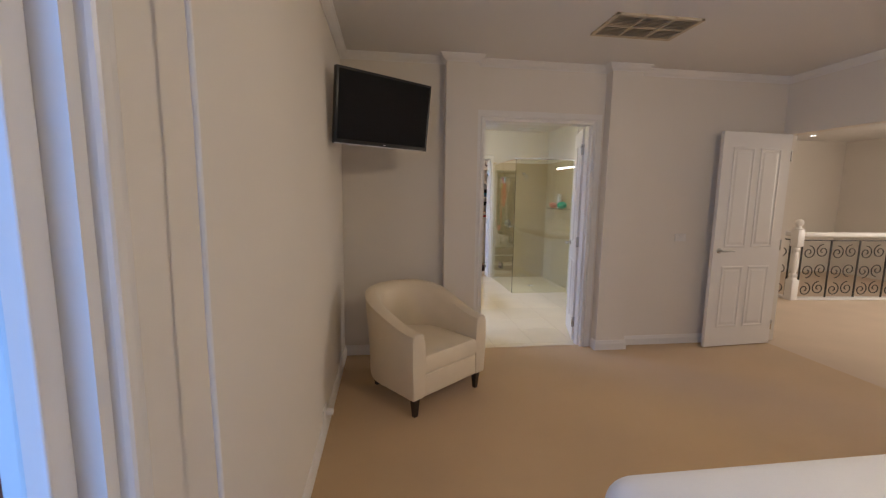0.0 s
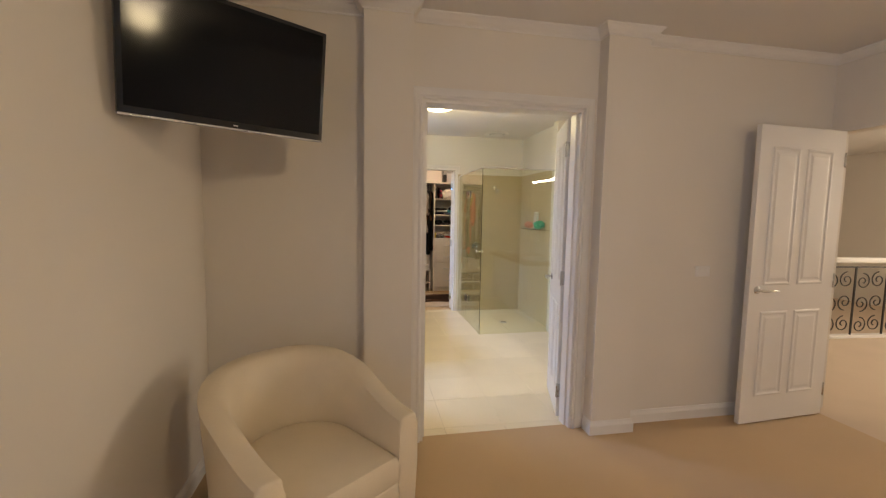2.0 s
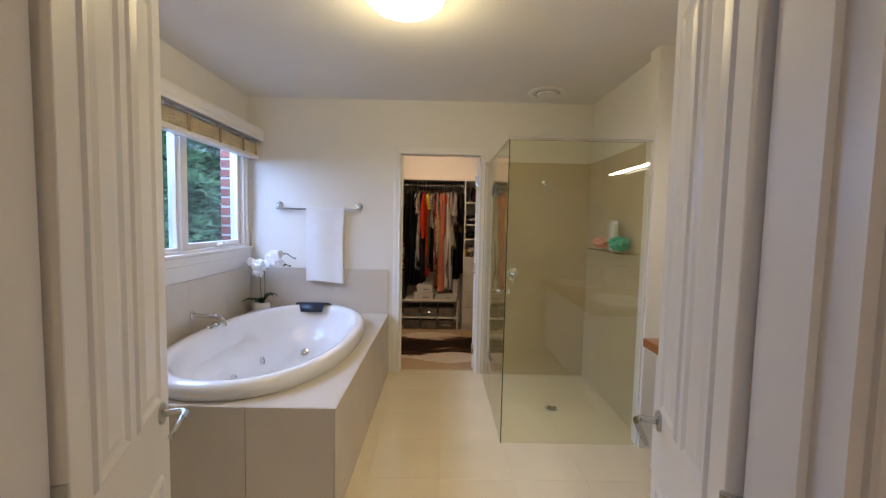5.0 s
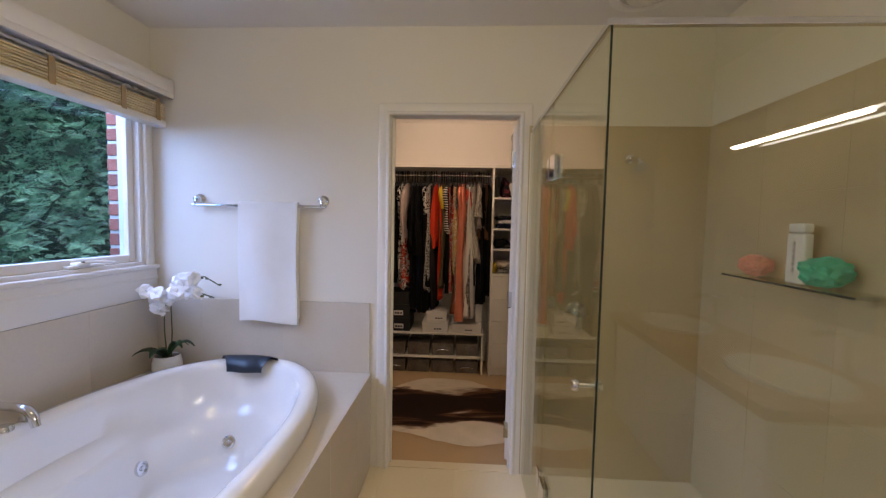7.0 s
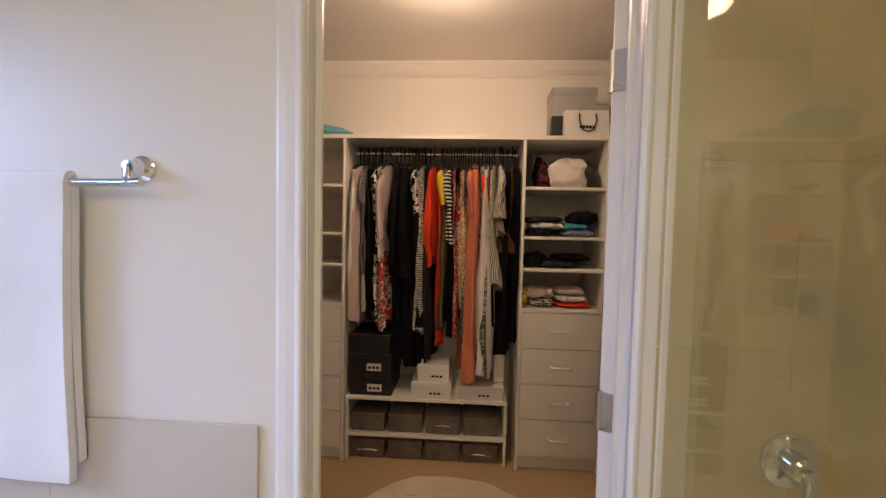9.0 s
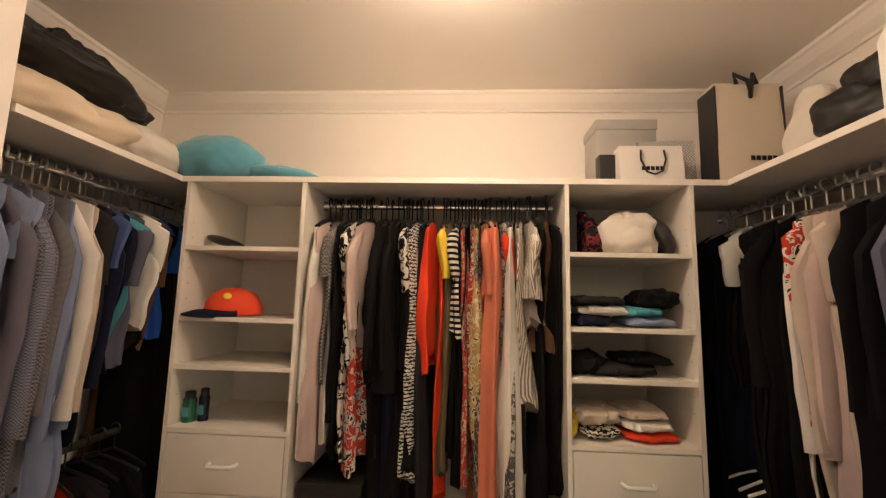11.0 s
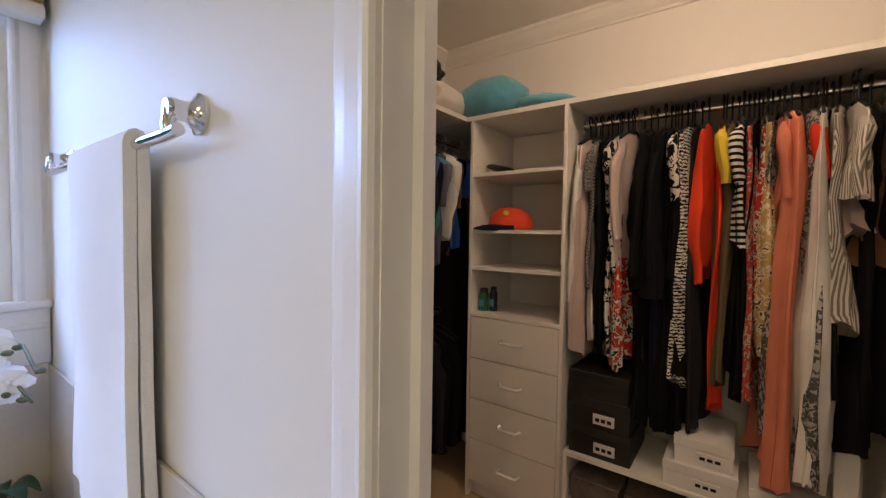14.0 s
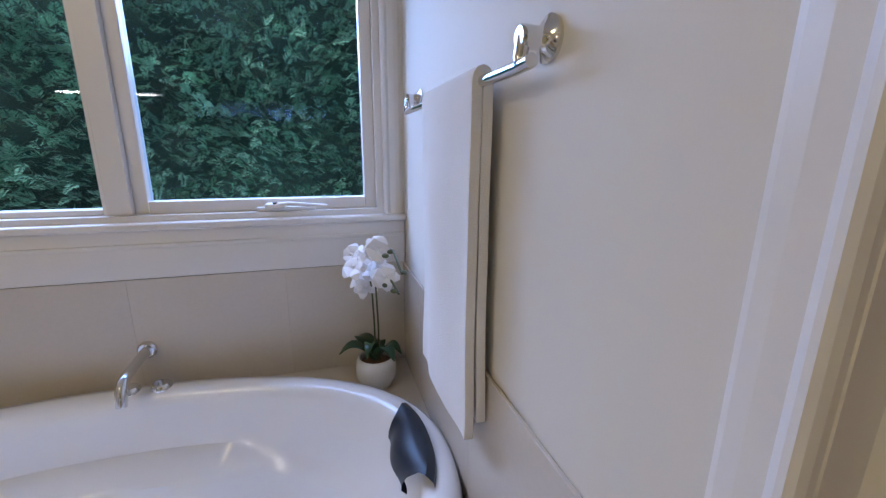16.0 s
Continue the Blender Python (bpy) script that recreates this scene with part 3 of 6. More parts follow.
def scroll(bm, cx, cz, r, turn, a0, flip=1, t=0.007):
    pts = []
    for k in range(26):
        f = k / 25
        a = a0 + turn * f * 2 * math.pi
        rr = r * (1 - 0.82 * f)
        pts.append((cx + flip * rr * math.cos(a), 0, cz + rr * math.sin(a)))
    tube(bm, pts, t, 5)


def balustrade(m, length, label):
    b = thing("balustrade", m, label, "railing")
    bm = bmesh.new()
    box(bm, 0.05, length, -0.04, 0.04, 0.92, 0.985, bev=0.015, seg=3)
    part("handrail", bm, M_TRIM, b, "white painted handrail")
    bm = bmesh.new()
    box(bm, 0.05, length, -0.045, 0.045, 0.0, 0.035, bev=0.004)
    part("base_rail", bm, M_TRIM, b, "white base rail")
    n = int(length / 0.44)
    bm = bmesh.new()
    box(bm, 0.05, length, -0.008, 0.008, 0.86, 0.875)
    part("top_bar", bm, M_IRON, b, "black iron bar")
    for i in range(n):
        x0 = 0.09 + i * 0.44
        bm = bmesh.new()
        box(bm, x0 - 0.008, x0 + 0.008, -0.008, 0.008, 0.035, 0.86)
        for side in (0, 1):
            for lev in range(3):
                cx = x0 + 0.11 + side * 0.21
                cz = 0.15 + lev * 0.27 + (0.02 if side else 0)
                scroll(bm, cx, cz, 0.1, 1.45, math.pi * (0.5 if lev % 2 == 0 else 1.5), 1 if (side + lev) % 2 else -1)
        part("scroll_panel", bm, M_IRON, b, "black wrought iron scrollwork")


balustrade(pose(6.12, 5.45, 0, 0, 0, -4), 3.0, "white-railed landing balustrade with black iron scrolls")
balustrade(pose(6.12, 5.45, 0, 0, 0, 90), 1.9, "white-railed landing balustrade with black iron scrolls")


def downlight(x, y):
    d = thing("downlight", (x, y, CEIL), "small round lit ceiling downlight", "light")
    bm = bmesh.new()
    lathe(bm, [(0.05, 0), (0.05, -0.006), (0.036, -0.008), (0.036, 0)], 20)
    part("ring", bm, M_TRIM, d)
    bm = bmesh.new()
    lathe(bm, [(0.0, -0.004), (0.036, -0.004)], 20)
    part("bulb", bm, M_SPOT, d, "lit lens")


downlight(7.83, 6.9)

# ---- bathroom ----
from mathutils.bvhtree import BVHTree

def sash_window(name, y0, y1, z0, z1, mull, label, casement=True):
    """A white timber window in the west wall: frame, mullion, a casement sash, sill, apron and architrave."""
    w = tagged(new(name), label, "window", kind="structure")
    xo, xi = -0.17, W0
    bm = boxes((xo, xi, y0, y0 + 0.025, z0, z1), (xo, xi, y1 - 0.025, y1, z0, z1), (xo, xi, y0 + 0.025, y1 - 0.025, z0, z0 + 0.02), (xo, xi, y0 + 0.025, y1 - 0.025, z1 - 0.03, z1))
    part("window_frame", bm, M_TRIM, w, smooth=False)
    if mull:
        part("mullion", boxes((xo + 0.02, xi - 0.012, mull - 0.035, mull + 0.035, z0 + 0.02, z1 - 0.03), bev=0.003), M_TRIM, w, smooth=False)
    spans = [(y0 + 0.025, (mull - 0.035) if mull else y1 - 0.025)] + ([(mull + 0.035, y1 - 0.025)] if mull else [])
    for k, (a, b) in enumerate(spans):
        s = 0.042 if k or not mull else 0.02
        zb = z0 + 0.02
        bm = boxes((-0.14, -0.085, a, a + s, zb, z1 - 0.03), (-0.14, -0.085, b - s, b, zb, z1 - 0.03), (-0.14, -0.085, a + s, b - s, zb, zb + s), (-0.14, -0.085, a + s, b - s, z1 - 0.03 - s, z1 - 0.03), bev=0.003)
        part("sash", bm, M_TRIM, w, smooth=False)
        g = part("pane", boxes((-0.117, -0.112, a + s, b - s, zb + s, z1 - 0.03 - s)), M_PANE, w, "clear glass pane", smooth=False)
        g.visible_shadow = False
    bm = bmesh.new()
    box(bm, W0 - 0.01, W0 + 0.035, y0 - 0.08, y1 + 0.08, z0 - 0.026, z0, bev=0.008, seg=3)
    part("window_sill", bm, M_TRIM, w)
    bm = bmesh.new()
    box(bm, W0, W0 + 0.018, y0 - 0.075, y1 + 0.075, z0 - 0.19, z0 - 0.026, bev=0.004)
    box(bm, W0, W0 + 0.024, y0 - 0.075, y1 + 0.075, z0 - 0.085, z0 - 0.07, bev=0.003)
    part("apron", bm, M_TRIM, w)
    bm = bmesh.new()
    side = Vector((0, 1, 0))
    o = Vector((1, 0, 0))
    sweep(bm, CASING, [(Vector((W0, y0, z0)), o, -side), (Vector((W0, y0, z1)), o, -side + UPV), (Vector((W0, y1, z1)), o, side + UPV), (Vector((W0, y1, z0)), o, side)])
    part("architrave", bm, M_TRIM, w, smooth=False)
    return w


win1 = sash_window("window_1", *TW, 6.41, "white timber bathroom window with a winding casement sash")
bm = bmesh.new()
box(bm, -0.085, -0.055, 6.82, 7.02, TW[2] + 0.021, TW[2] + 0.036, bev=0.005)
box(bm, -0.08, -0.035, 6.85, 6.92, TW[2] + 0.03, TW[2] + 0.05, bev=0.008, seg=3)
tube(bm, [(-0.045, 6.885, TW[2] + 0.045), (-0.035, 6.93, TW[2] + 0.05), (-0.04, 7.06, TW[2] + 0.036)], 0.007, 8)
part("winder", bm, M_TRIM, win1, "white window winder handle")
bm = bmesh.new()
lathe(bm, [(0, 0), (0.008, 0), (0.008, 0.006), (0, 0.006)], 12, pose(-0.045, 6.885, TW[2] + 0.048))
part("screw_cap", bm, M_BLACK, win1)
win2 = sash_window("window_2", *BW, 0.0, "tall white timber bedroom window with brick reveal outside")
blind_cord(win2)
# made-up, unseen frame round the fill lamp in the landing's east wall
win_added = tagged(new("window_4"), "white timber landing window", "window", kind="structure")
part("window_frame", boxes((9.31, 9.39, 2.4, 2.45, 0.9, 2.25), (9.31, 9.39, 3.95, 4.0, 0.9, 2.25), (9.31, 9.39, 2.45, 3.95, 0.9, 0.95), (9.31, 9.39, 2.45, 3.95, 2.2, 2.25)), M_TRIM, win_added, smooth=False)


def roman_blind():
    """Pelmet board with a drawn-up bamboo blind under it."""
    p = thing("blind", (0, 0, 0), "drawn-up bamboo blind under a white pelmet board above the window", "blind")
    bm = bmesh.new()
    box(bm, W0, 0.095, 5.2, 7.34, 2.165, 2.24, bev=0.004)
    box(bm, 0.08, 0.095, 5.2, 7.34, 2.135, 2.166, bev=0.003)
    part("pelmet", bm, M_TRIM, p, "white timber pelmet")
    for k in range(12):
        bm = bmesh.new()
        z = 2.1 - k * 0.0085
        box(bm, -0.02 + 0.012 * (k % 3), 0.05 - 0.008 * ((k + 1) % 3), 5.24, 7.33, z - 0.0035, z + 0.0035, bev=0.0015, seg=1)
        part("slat", bm, M_BAMBOO, p, smooth=False)
    for y in (5.5, 5.9, 6.3, 6.68, 7.04, 7.27):
        bm = bmesh.new()
        box(bm, 0.048, 0.0535, y - 0.014, y + 0.014, 2.0, 2.115)
        part("tape", bm, M_TAPE, p, "brown blind tape", smooth=False)
    bm = bmesh.new()
    box(bm, -0.02, 0.052, 5.24, 7.335, 1.972, 2.008, bev=0.004)
    part("bottom_rail", bm, M_TRIM, p, "white bottom rail")
    bm = bmesh.new()
    tube(bm, [(0.0, 5.22, 2.14), (0.0, 7.33, 2.14)], 0.012, 8)
    part("head_rail", bm, M_STEEL, p, "metal head rail")


roman_blind()

# bath hob with an oval cut for the tub
BX, BY, BA, BB = 0.605, 6.375, 0.565, 0.965
HX0, HX1, HY0, HY1, HZ = W0, 1.247, 5.39, 7.35, 0.565


def oval(a, b, t, p=2.25):
    c, s = math.cos(t), math.sin(t)
    return (a * math.copysign(abs(c) ** (2 / p), c), b * math.copysign(abs(s) ** (2 / p), s))


def bath_hob():
    hob = thing("bath_surround", (0, 0, 0), "tiled bath surround in grey-beige stone tile", "bath surround")
    bm = bmesh.new()
    N = 96
    angs = [2 * math.pi * k / N for k in range(N)]
    inner, outer = [], []
    corners = [math.atan2((y - BY), (x - BX)) % (2 * math.pi) for x in (HX0, HX1) for y in (HY0, HY1)]
    for t in angs:
        ex, ey = oval(BA - 0.03, BB - 0.03, t)
        inner.append(bm.verts.new((BX + ex, BY + ey, HZ)))
        a = math.atan2(ey, ex)
        near = min(corners, key=lambda q: abs((q - a + math.pi) % (2 * math.pi) - math.pi))
        if abs((near - a + math.pi) % (2 * math.pi) - math.pi) < 0.035:
            a = near
        dx, dy = math.cos(a), math.sin(a)
        ks = []
        if abs(dx) > 1e-9:
            ks.append(((HX1 if dx > 0 else HX0) - BX) / dx)
        if abs(dy) > 1e-9:
            ks.append(((HY1 if dy > 0 else HY0) - BY) / dy)
        k = min(ks)
        outer.append(bm.verts.new((BX + dx * k, BY + dy * k, HZ)))
    lower = [bm.verts.new((v.co.x, v.co.y, 0.0)) for v in outer]
    for j in range(N):
        k = (j + 1) % N
        bm.faces.new((inner[j], inner[k], outer[k], outer[j]))
        bm.faces.new((outer[j], outer[k], lower[k], lower[j]))
    part("deck", bm, M_DECK, hob, smooth=False)
    return hob


HOB = bath_hob()


def seat_on(tree, p):
    """The pose of a fitting that sits on a surface nearest to p, facing the tub's middle."""
    at, nrm, _, _ = tree.find_nearest(Vector(p))
    if nrm.dot(Vector((0, 0, 0.5)) - at) < 0:
        nrm = -nrm
    return Matrix.Translation(at) @ nrm.to_track_quat("Z", "Y").to_matrix().to_4x4()


def bathtub():
    b = thing("bathtub", (BX, BY, 0), "white oval acrylic spa bath set in a tiled surround", "bathtub")
    bm = bmesh.new()
    N = 112
    prof = [(0.045, 0.52), (0.0, 0.575), (-0.002, 0.612), (0.006, 0.636), (0.022, 0.649), (0.05, 0.653), (0.075, 0.649), (0.09, 0.636), (0.098, 0.612), (0.105, 0.566),
            (0.12, 0.47), (0.135, 0.42), (0.15, 0.4), (0.165, 0.37), (0.18, 0.3), (0.2, 0.22), (0.23, 0.175), (0.28, 0.155), (0.36, 0.15), (0.45, 0.15)]
    rings = []
    for i, (ins, z) in enumerate(prof):
        ring = []
        for j in range(N):
            t = 2 * math.pi * j / N
            # arm-rest ledges on both long sides
            s = abs(math.cos(t))
            ledge = 0.07 * max(0.0, 1 - ((abs(math.sin(t)) - 0.15) / 0.42) ** 2) if abs(math.sin(t)) < 0.57 else 0.0
            ext = ledge if 11 <= i <= 15 else (ledge * 0.5 if i == 16 else 0.0)
            slope = 0.09 * max(0.0, math.sin(t)) ** 2 * max(0.0, (0.6 - z)) / 0.4 + 0.12 * max(0.0, -math.sin(t)) ** 2 * max(0.0, (0.6 - z)) / 0.4
            k = ins + ext + slope
            ex, ey = oval(max(0.05, BA - k), max(0.1, BB - k), t)
            ring.append(bm.verts.new((ex, ey, z + (0.012 * ledge / 0.07 if i == 12 else 0))))
        rings.append(ring)
    for a, c in zip(rings, rings[1:]):
        for j in range(N):
            k = (j + 1) % N
            bm.faces.new((a[j], a[k], c[k], c[j]))
    bm.faces.new(rings[-1])
    bmesh.ops.recalc_face_normals(bm, faces=bm.faces)
    tree = BVHTree.FromBMesh(bm)
    part("shell", bm, M_ACRYL, b)
    # cushion at the far end
    bm = bmesh.new()
    rows = []
    for o, lift in [(0.05, 0.0), (0.055, 0.018), (0.075, 0.03), (0.105, 0.026), (0.135, 0.0), (0.148, -0.025), (0.15, -0.045), (0.135, -0.05)]:
        row = []
        for k in range(13):
            t = math.pi * (0.5 + (k - 6) / 6 * (0.09 - 0.028 * min(1, (o - 0.05) / 0.1)))
            wv = 0.012 * math.cos((k - 6) / 6 * math.pi)
            ex, ey = oval(BA - o - wv * (o > 0.1), BB - o - wv * (o > 0.1), t)
            row.append(bm.verts.new((ex - 0.03, ey, 0.647 + lift)))
        rows.append(row)
    for a, c in zip(rows, rows[1:]):
        for j in range(12):
            bm.faces.new((a[j], a[j + 1], c[j + 1], c[j]))
    part("bath_pillow", bm, M_NAVY, b, "dark navy moulded head cushion")
    for x, y, z, _, _, r in ((0.545, 7.115, 0.245, 68, 0, 0.033), (0.25, 6.78, 0.27, 62, 62, 0.033), (0.235, 6.36, 0.275, 62, 90, 0.045), (0.95, 6.75, 0.27, 62, -62, 0.033), (0.36, 5.75, 0.26, 62, 150, 0.033)):
        bm = bmesh.new()
        lathe(bm, [(0, 0.012), (r * 0.25, 0.014), (r * 0.35, 0.006), (r * 0.7, 0.006), (r * 0.75, 0.014), (r, 0.012), (r * 1.05, 0.0), (r, -0.03)], 20, seat_on(tree, (x - BX, y - BY, z)))
        part("jet", bm, M_CHROME, b, "chrome spa jet")
    for y in (6.41, 6.5):
        bm = bmesh.new()
        lathe(bm, [(0, 0.02), (0.024, 0.02), (0.03, 0.012), (0.032, 0.0)], 20, pose(0.088 - BX, y - BY, 0.647))
        part("control_knob", bm, M_CHROME, b, "chrome control button")
    bm = bmesh.new()
    lathe(bm, [(0, 0.006), (0.03, 0.006), (0.036, 0.0)], 20, pose(0, 0, 0.152))
    part("drain", bm, M_CHROME, b)


bathtub()


def bath_spout():
    s = thing("bath_spout", (W0 + 0.012, 6.43, 0.735), "chrome wall-mounted bath spout over the tub", "tap")
    bm = bmesh.new()
    lathe(bm, [(0, 0), (0.03, 0), (0.03, 0.012), (0.024, 0.018), (0, 0.018)], 24, pose(0, 0, 0, 0, 90))
    part("flange", bm, M_CHROME, s)
    bm = bmesh.new()
    tube(bm, [(0.01, 0, 0), (0.1, 0, -0.002), (0.17, 0, -0.004), (0.205, 0, -0.014), (0.225, 0, -0.038), (0.235, 0, -0.075)], [0.017, 0.016, 0.016, 0.017, 0.017, 0.015], 14)
    part("spout", bm, M_CHROME, s)


bath_spout()


def towel_rail():
    r = thing("towel_rail", (0, 0, 0), "chrome towel rail on the bathroom wall", "towel rail")
    bm = bmesh.new()
    tube(bm, [(0.215, 7.308, 1.532), (0.26, 7.308, 1.53), (0.96, 7.308, 1.53), (1.0, 7.308, 1.532)], 0.0095, 12)
    part("bar", bm, M_CHROME, r)
    for x in (0.235, 0.972):
        bm = bmesh.new()
        lathe(bm, [(0, 0), (0.03, 0), (0.031, 0.006), (0.02, 0.012), (0.015, 0.02), (0.015, 0.032), (0.0155, 0.036), (0.0155, 0.044), (0.013, 0.048), (0, 0.049)], 24, pose(x, 7.35, 1.565, 90))
        tube(bm, [(x, 7.31, 1.565), (x, 7.306, 1.542), (x, 7.308, 1.53)], 0.01, 10)
        part("post", bm, M_CHROME, r)


towel_rail()


def hanging_towel():
    bm = bmesh.new()
    nx, path = 18, []
    yb = 7.308
    for k in range(16):
        path.append((yb - 0.0105 - 0.006 * (1 - k / 15) ** 1.6, 0.862 + k / 15 * (1.528 - 0.862)))
    for k in range(1, 6):
        a = math.pi * k / 6
        path.append((yb - 0.0095 * math.cos(a), 1.532 + 0.015 * math.sin(a)))
    for k in range(14):
        path.append((yb + 0.009, 1.528 - k / 13 * (1.528 - 0.885)))
    rows = []
    for i, (y, z) in enumerate(path):
        row = []
        for j in range(nx + 1):
            u = j / nx
            drop = max(0, 1.55 - z)
            w = 1 - 0.02 * drop
            x = 0.662 + (u - 0.5) * 0.345 * w + 0.004 * math.sin(z * 9)
            fold = (0.0075 * math.sin(u * 7.0 + 0.6 + z) + 0.005 * noise.noise((u * 4, z * 5, 0))) * min(1, drop * 4)
            row.append(bm.verts.new((x, y + fold, z + (0.012 * math.sin(u * 4 + 0.5)) * max(0, 1 - i / 4))))
        rows.append(row)
    for a, b in zip(rows, rows[1:]):
        for j in range(nx):
            bm.faces.new((a[j], a[j + 1], b[j + 1], b[j]))
    ob = single("towel", bm, M_TOWEL, "white cotton towel folded over the chrome rail", "towel")
    so = ob.modifiers.new("thickness", "SOLIDIFY")
    so.thickness, so.offset = 0.0185, 0.0
    sb = ob.modifiers.new("round", "BEVEL")
    sb.width, sb.segments, sb.limit_method = 0.0075, 3, "ANGLE"


hanging_towel()


def orchid():
    o = thing("orchid", (0.125, 7.2, HZ), "white orchid in a round ceramic pot on the bath edge", "plant")
    bm = bmesh.new()
    lathe(bm, [(0, 0), (0.045, 0), (0.06, 0.01), (0.075, 0.045), (0.074, 0.085), (0.066, 0.112), (0.06, 0.116), (0.056, 0.11), (0.06, 0.085), (0, 0.085)], 32)
    part("pot", bm, M_CERAMIC, o, "round white ceramic pot")
    bm = bmesh.new()
    lathe(bm, [(0.059, 0.09), (0.03, 0.104), (0, 0.106)], 24)
    for v in bm.verts:
        v.co.z += 0.006 * noise.noise(v.co * 60)
    part("potting_bark", bm, M_SOIL, o, "brown bark")
    rnd = random.Random(4)
    for ang, ln, wd, lift in ((200, 0.17, 0.032, 0.06), (20, 0.14, 0.026, 0.1), (340, 0.13, 0.02, 0.12), (50, 0.11, 0.024, 0.09), (160, 0.12, 0.024, 0.05), (270, 0.13, 0.03, 0.08)):
        bm = bmesh.new()
        rows = []
        for k in range(9):
            f = k / 8
            w = wd * math.sin(math.pi * (0.1 + 0.9 * f)) ** 0.7 if f < 1 else 0.001
            r, z = ln * f, 0.1 + lift * math.sin(f * 2.1) - 0.03 * f * f
            rows.append([bm.verts.new((r, s * w, z + abs(s) * w * 0.35)) for s in (-1, 0, 1)])
        for a, b in zip(rows, rows[1:]):
            for j in range(2):
                bm.faces.new((a[j], a[j + 1], b[j + 1], b[j]))
        bmesh.ops.rotate(bm, verts=bm.verts, cent=(0, 0, 0), matrix=Matrix.Rotation(radians(ang), 3, "Z"))
        ob = part("leaf", bm, M_LEAF, o, "dark green leaf")
        ob.modifiers.new("thickness", "SOLIDIFY").thickness = 0.003
    stems = [[(0.0, 0.0, 0.09), (-0.012, 0.0, 0.25), (-0.008, -0.005, 0.38), (0.03, -0.02, 0.45), (0.09, 0.01, 0.48), (0.17, 0.03, 0.47), (0.25, 0.045, 0.44)],
             [(0.015, 0.01, 0.09), (0.025, 0.01, 0.25), (0.025, 0.005, 0.4), (0.06, 0.01, 0.5), (0.12, 0.025, 0.555), (0.2, 0.04, 0.56), (0.28, 0.05, 0.51)]]
    for pts in stems:
        bm = bmesh.new()
        tube(bm, pts, 0.0035, 6)
        part("stem", bm, M_STEM, o)
    spots = []
    for pts in stems:
        for k in range(3, 7):
            spots.append(Vector(pts[k]))
            spots.append((Vector(pts[k]) + Vector(pts[k - 1])) / 2 + Vector((0, -0.02, 0.01)))
    spots += [Vector((-0.03, -0.03, 0.4)), Vector((-0.025, -0.035, 0.45)), Vector((0.0, -0.04, 0.36)), Vector((0.03, -0.045, 0.39)), Vector((-0.02, -0.01, 0.33)), Vector((0.05, -0.05, 0.44)), Vector((0.0, -0.05, 0.42)), Vector((-0.05, -0.02, 0.37)), Vector((-0.045, -0.04, 0.43)), Vector((0.06, -0.02, 0.5)), Vector((0.12, -0.03, 0.47)), Vector((0.03, -0.03, 0.47)), Vector((0.09, -0.04, 0.43)), Vector((-0.01, -0.06, 0.46)), Vector((-0.035, 0.0, 0.35)), Vector((0.14, -0.04, 0.5))]
    spots = spots[:16] + [Vector((q.x * 1.2, q.y * 1.6 + 0.01, q.z * 1.12)) for q in spots[16::2]]
    for i, p in enumerate(spots):
        small = p.x > 0.19
        bm = bmesh.new()
        if small:
            bmesh.ops.create_uvsphere(bm, u_segments=8, v_segments=6, radius=0.011)
            bmesh.ops.scale(bm, vec=(1, 0.8, 1.3), verts=bm.verts)
        else:
            for k in range(5):
                a = k * 72 + rnd.uniform(-8, 8)
                ln, wd = (0.036, 0.02) if k % 2 else (0.038, 0.014)
                vs = []
                for f, w, zz in ((0.05, 0.15, 0), (0.35, 0.9, 0.006), (0.7, 1.0, 0.007), (1.0, 0.35, -0.002)):
                    vs.append([bm.verts.new((f * ln, s * w * wd, zz - 0.004 * abs(s))) for s in (-1, 0, 1)])
                made = [v for r in vs for v in r]
                for q, w in zip(vs, vs[1:]):
                    for j in range(2):
                        bm.faces.new((q[j], q[j + 1], w[j + 1], w[j]))
                bmesh.ops.rotate(bm, verts=made, cent=(0, 0, 0), matrix=Matrix.Rotation(radians(a), 3, "Z"))
            bmesh.ops.create_icosphere(bm, subdivisions=1, radius=0.006, matrix=Matrix.Translation((0, 0, 0.006)))
        jit = Vector((rnd.uniform(-0.012, 0.012), rnd.uniform(-0.02, 0.01), rnd.uniform(-0.012, 0.012)))
        ob = part("flower" if not small else "bud", bm, M_PETAL if not small else M_STEM, o, "white orchid flower" if not small else "green bud")
        ob.matrix_basis = pose(*(p + jit), 60 + rnd.uniform(-30, 30), rnd.uniform(-20, 20), rnd.uniform(0, 70)) @ Matrix.Scale(1.2 if not small else 0.8, 4)


orchid()

# ---- shower ----
SX, SY = 2.145, 6.12


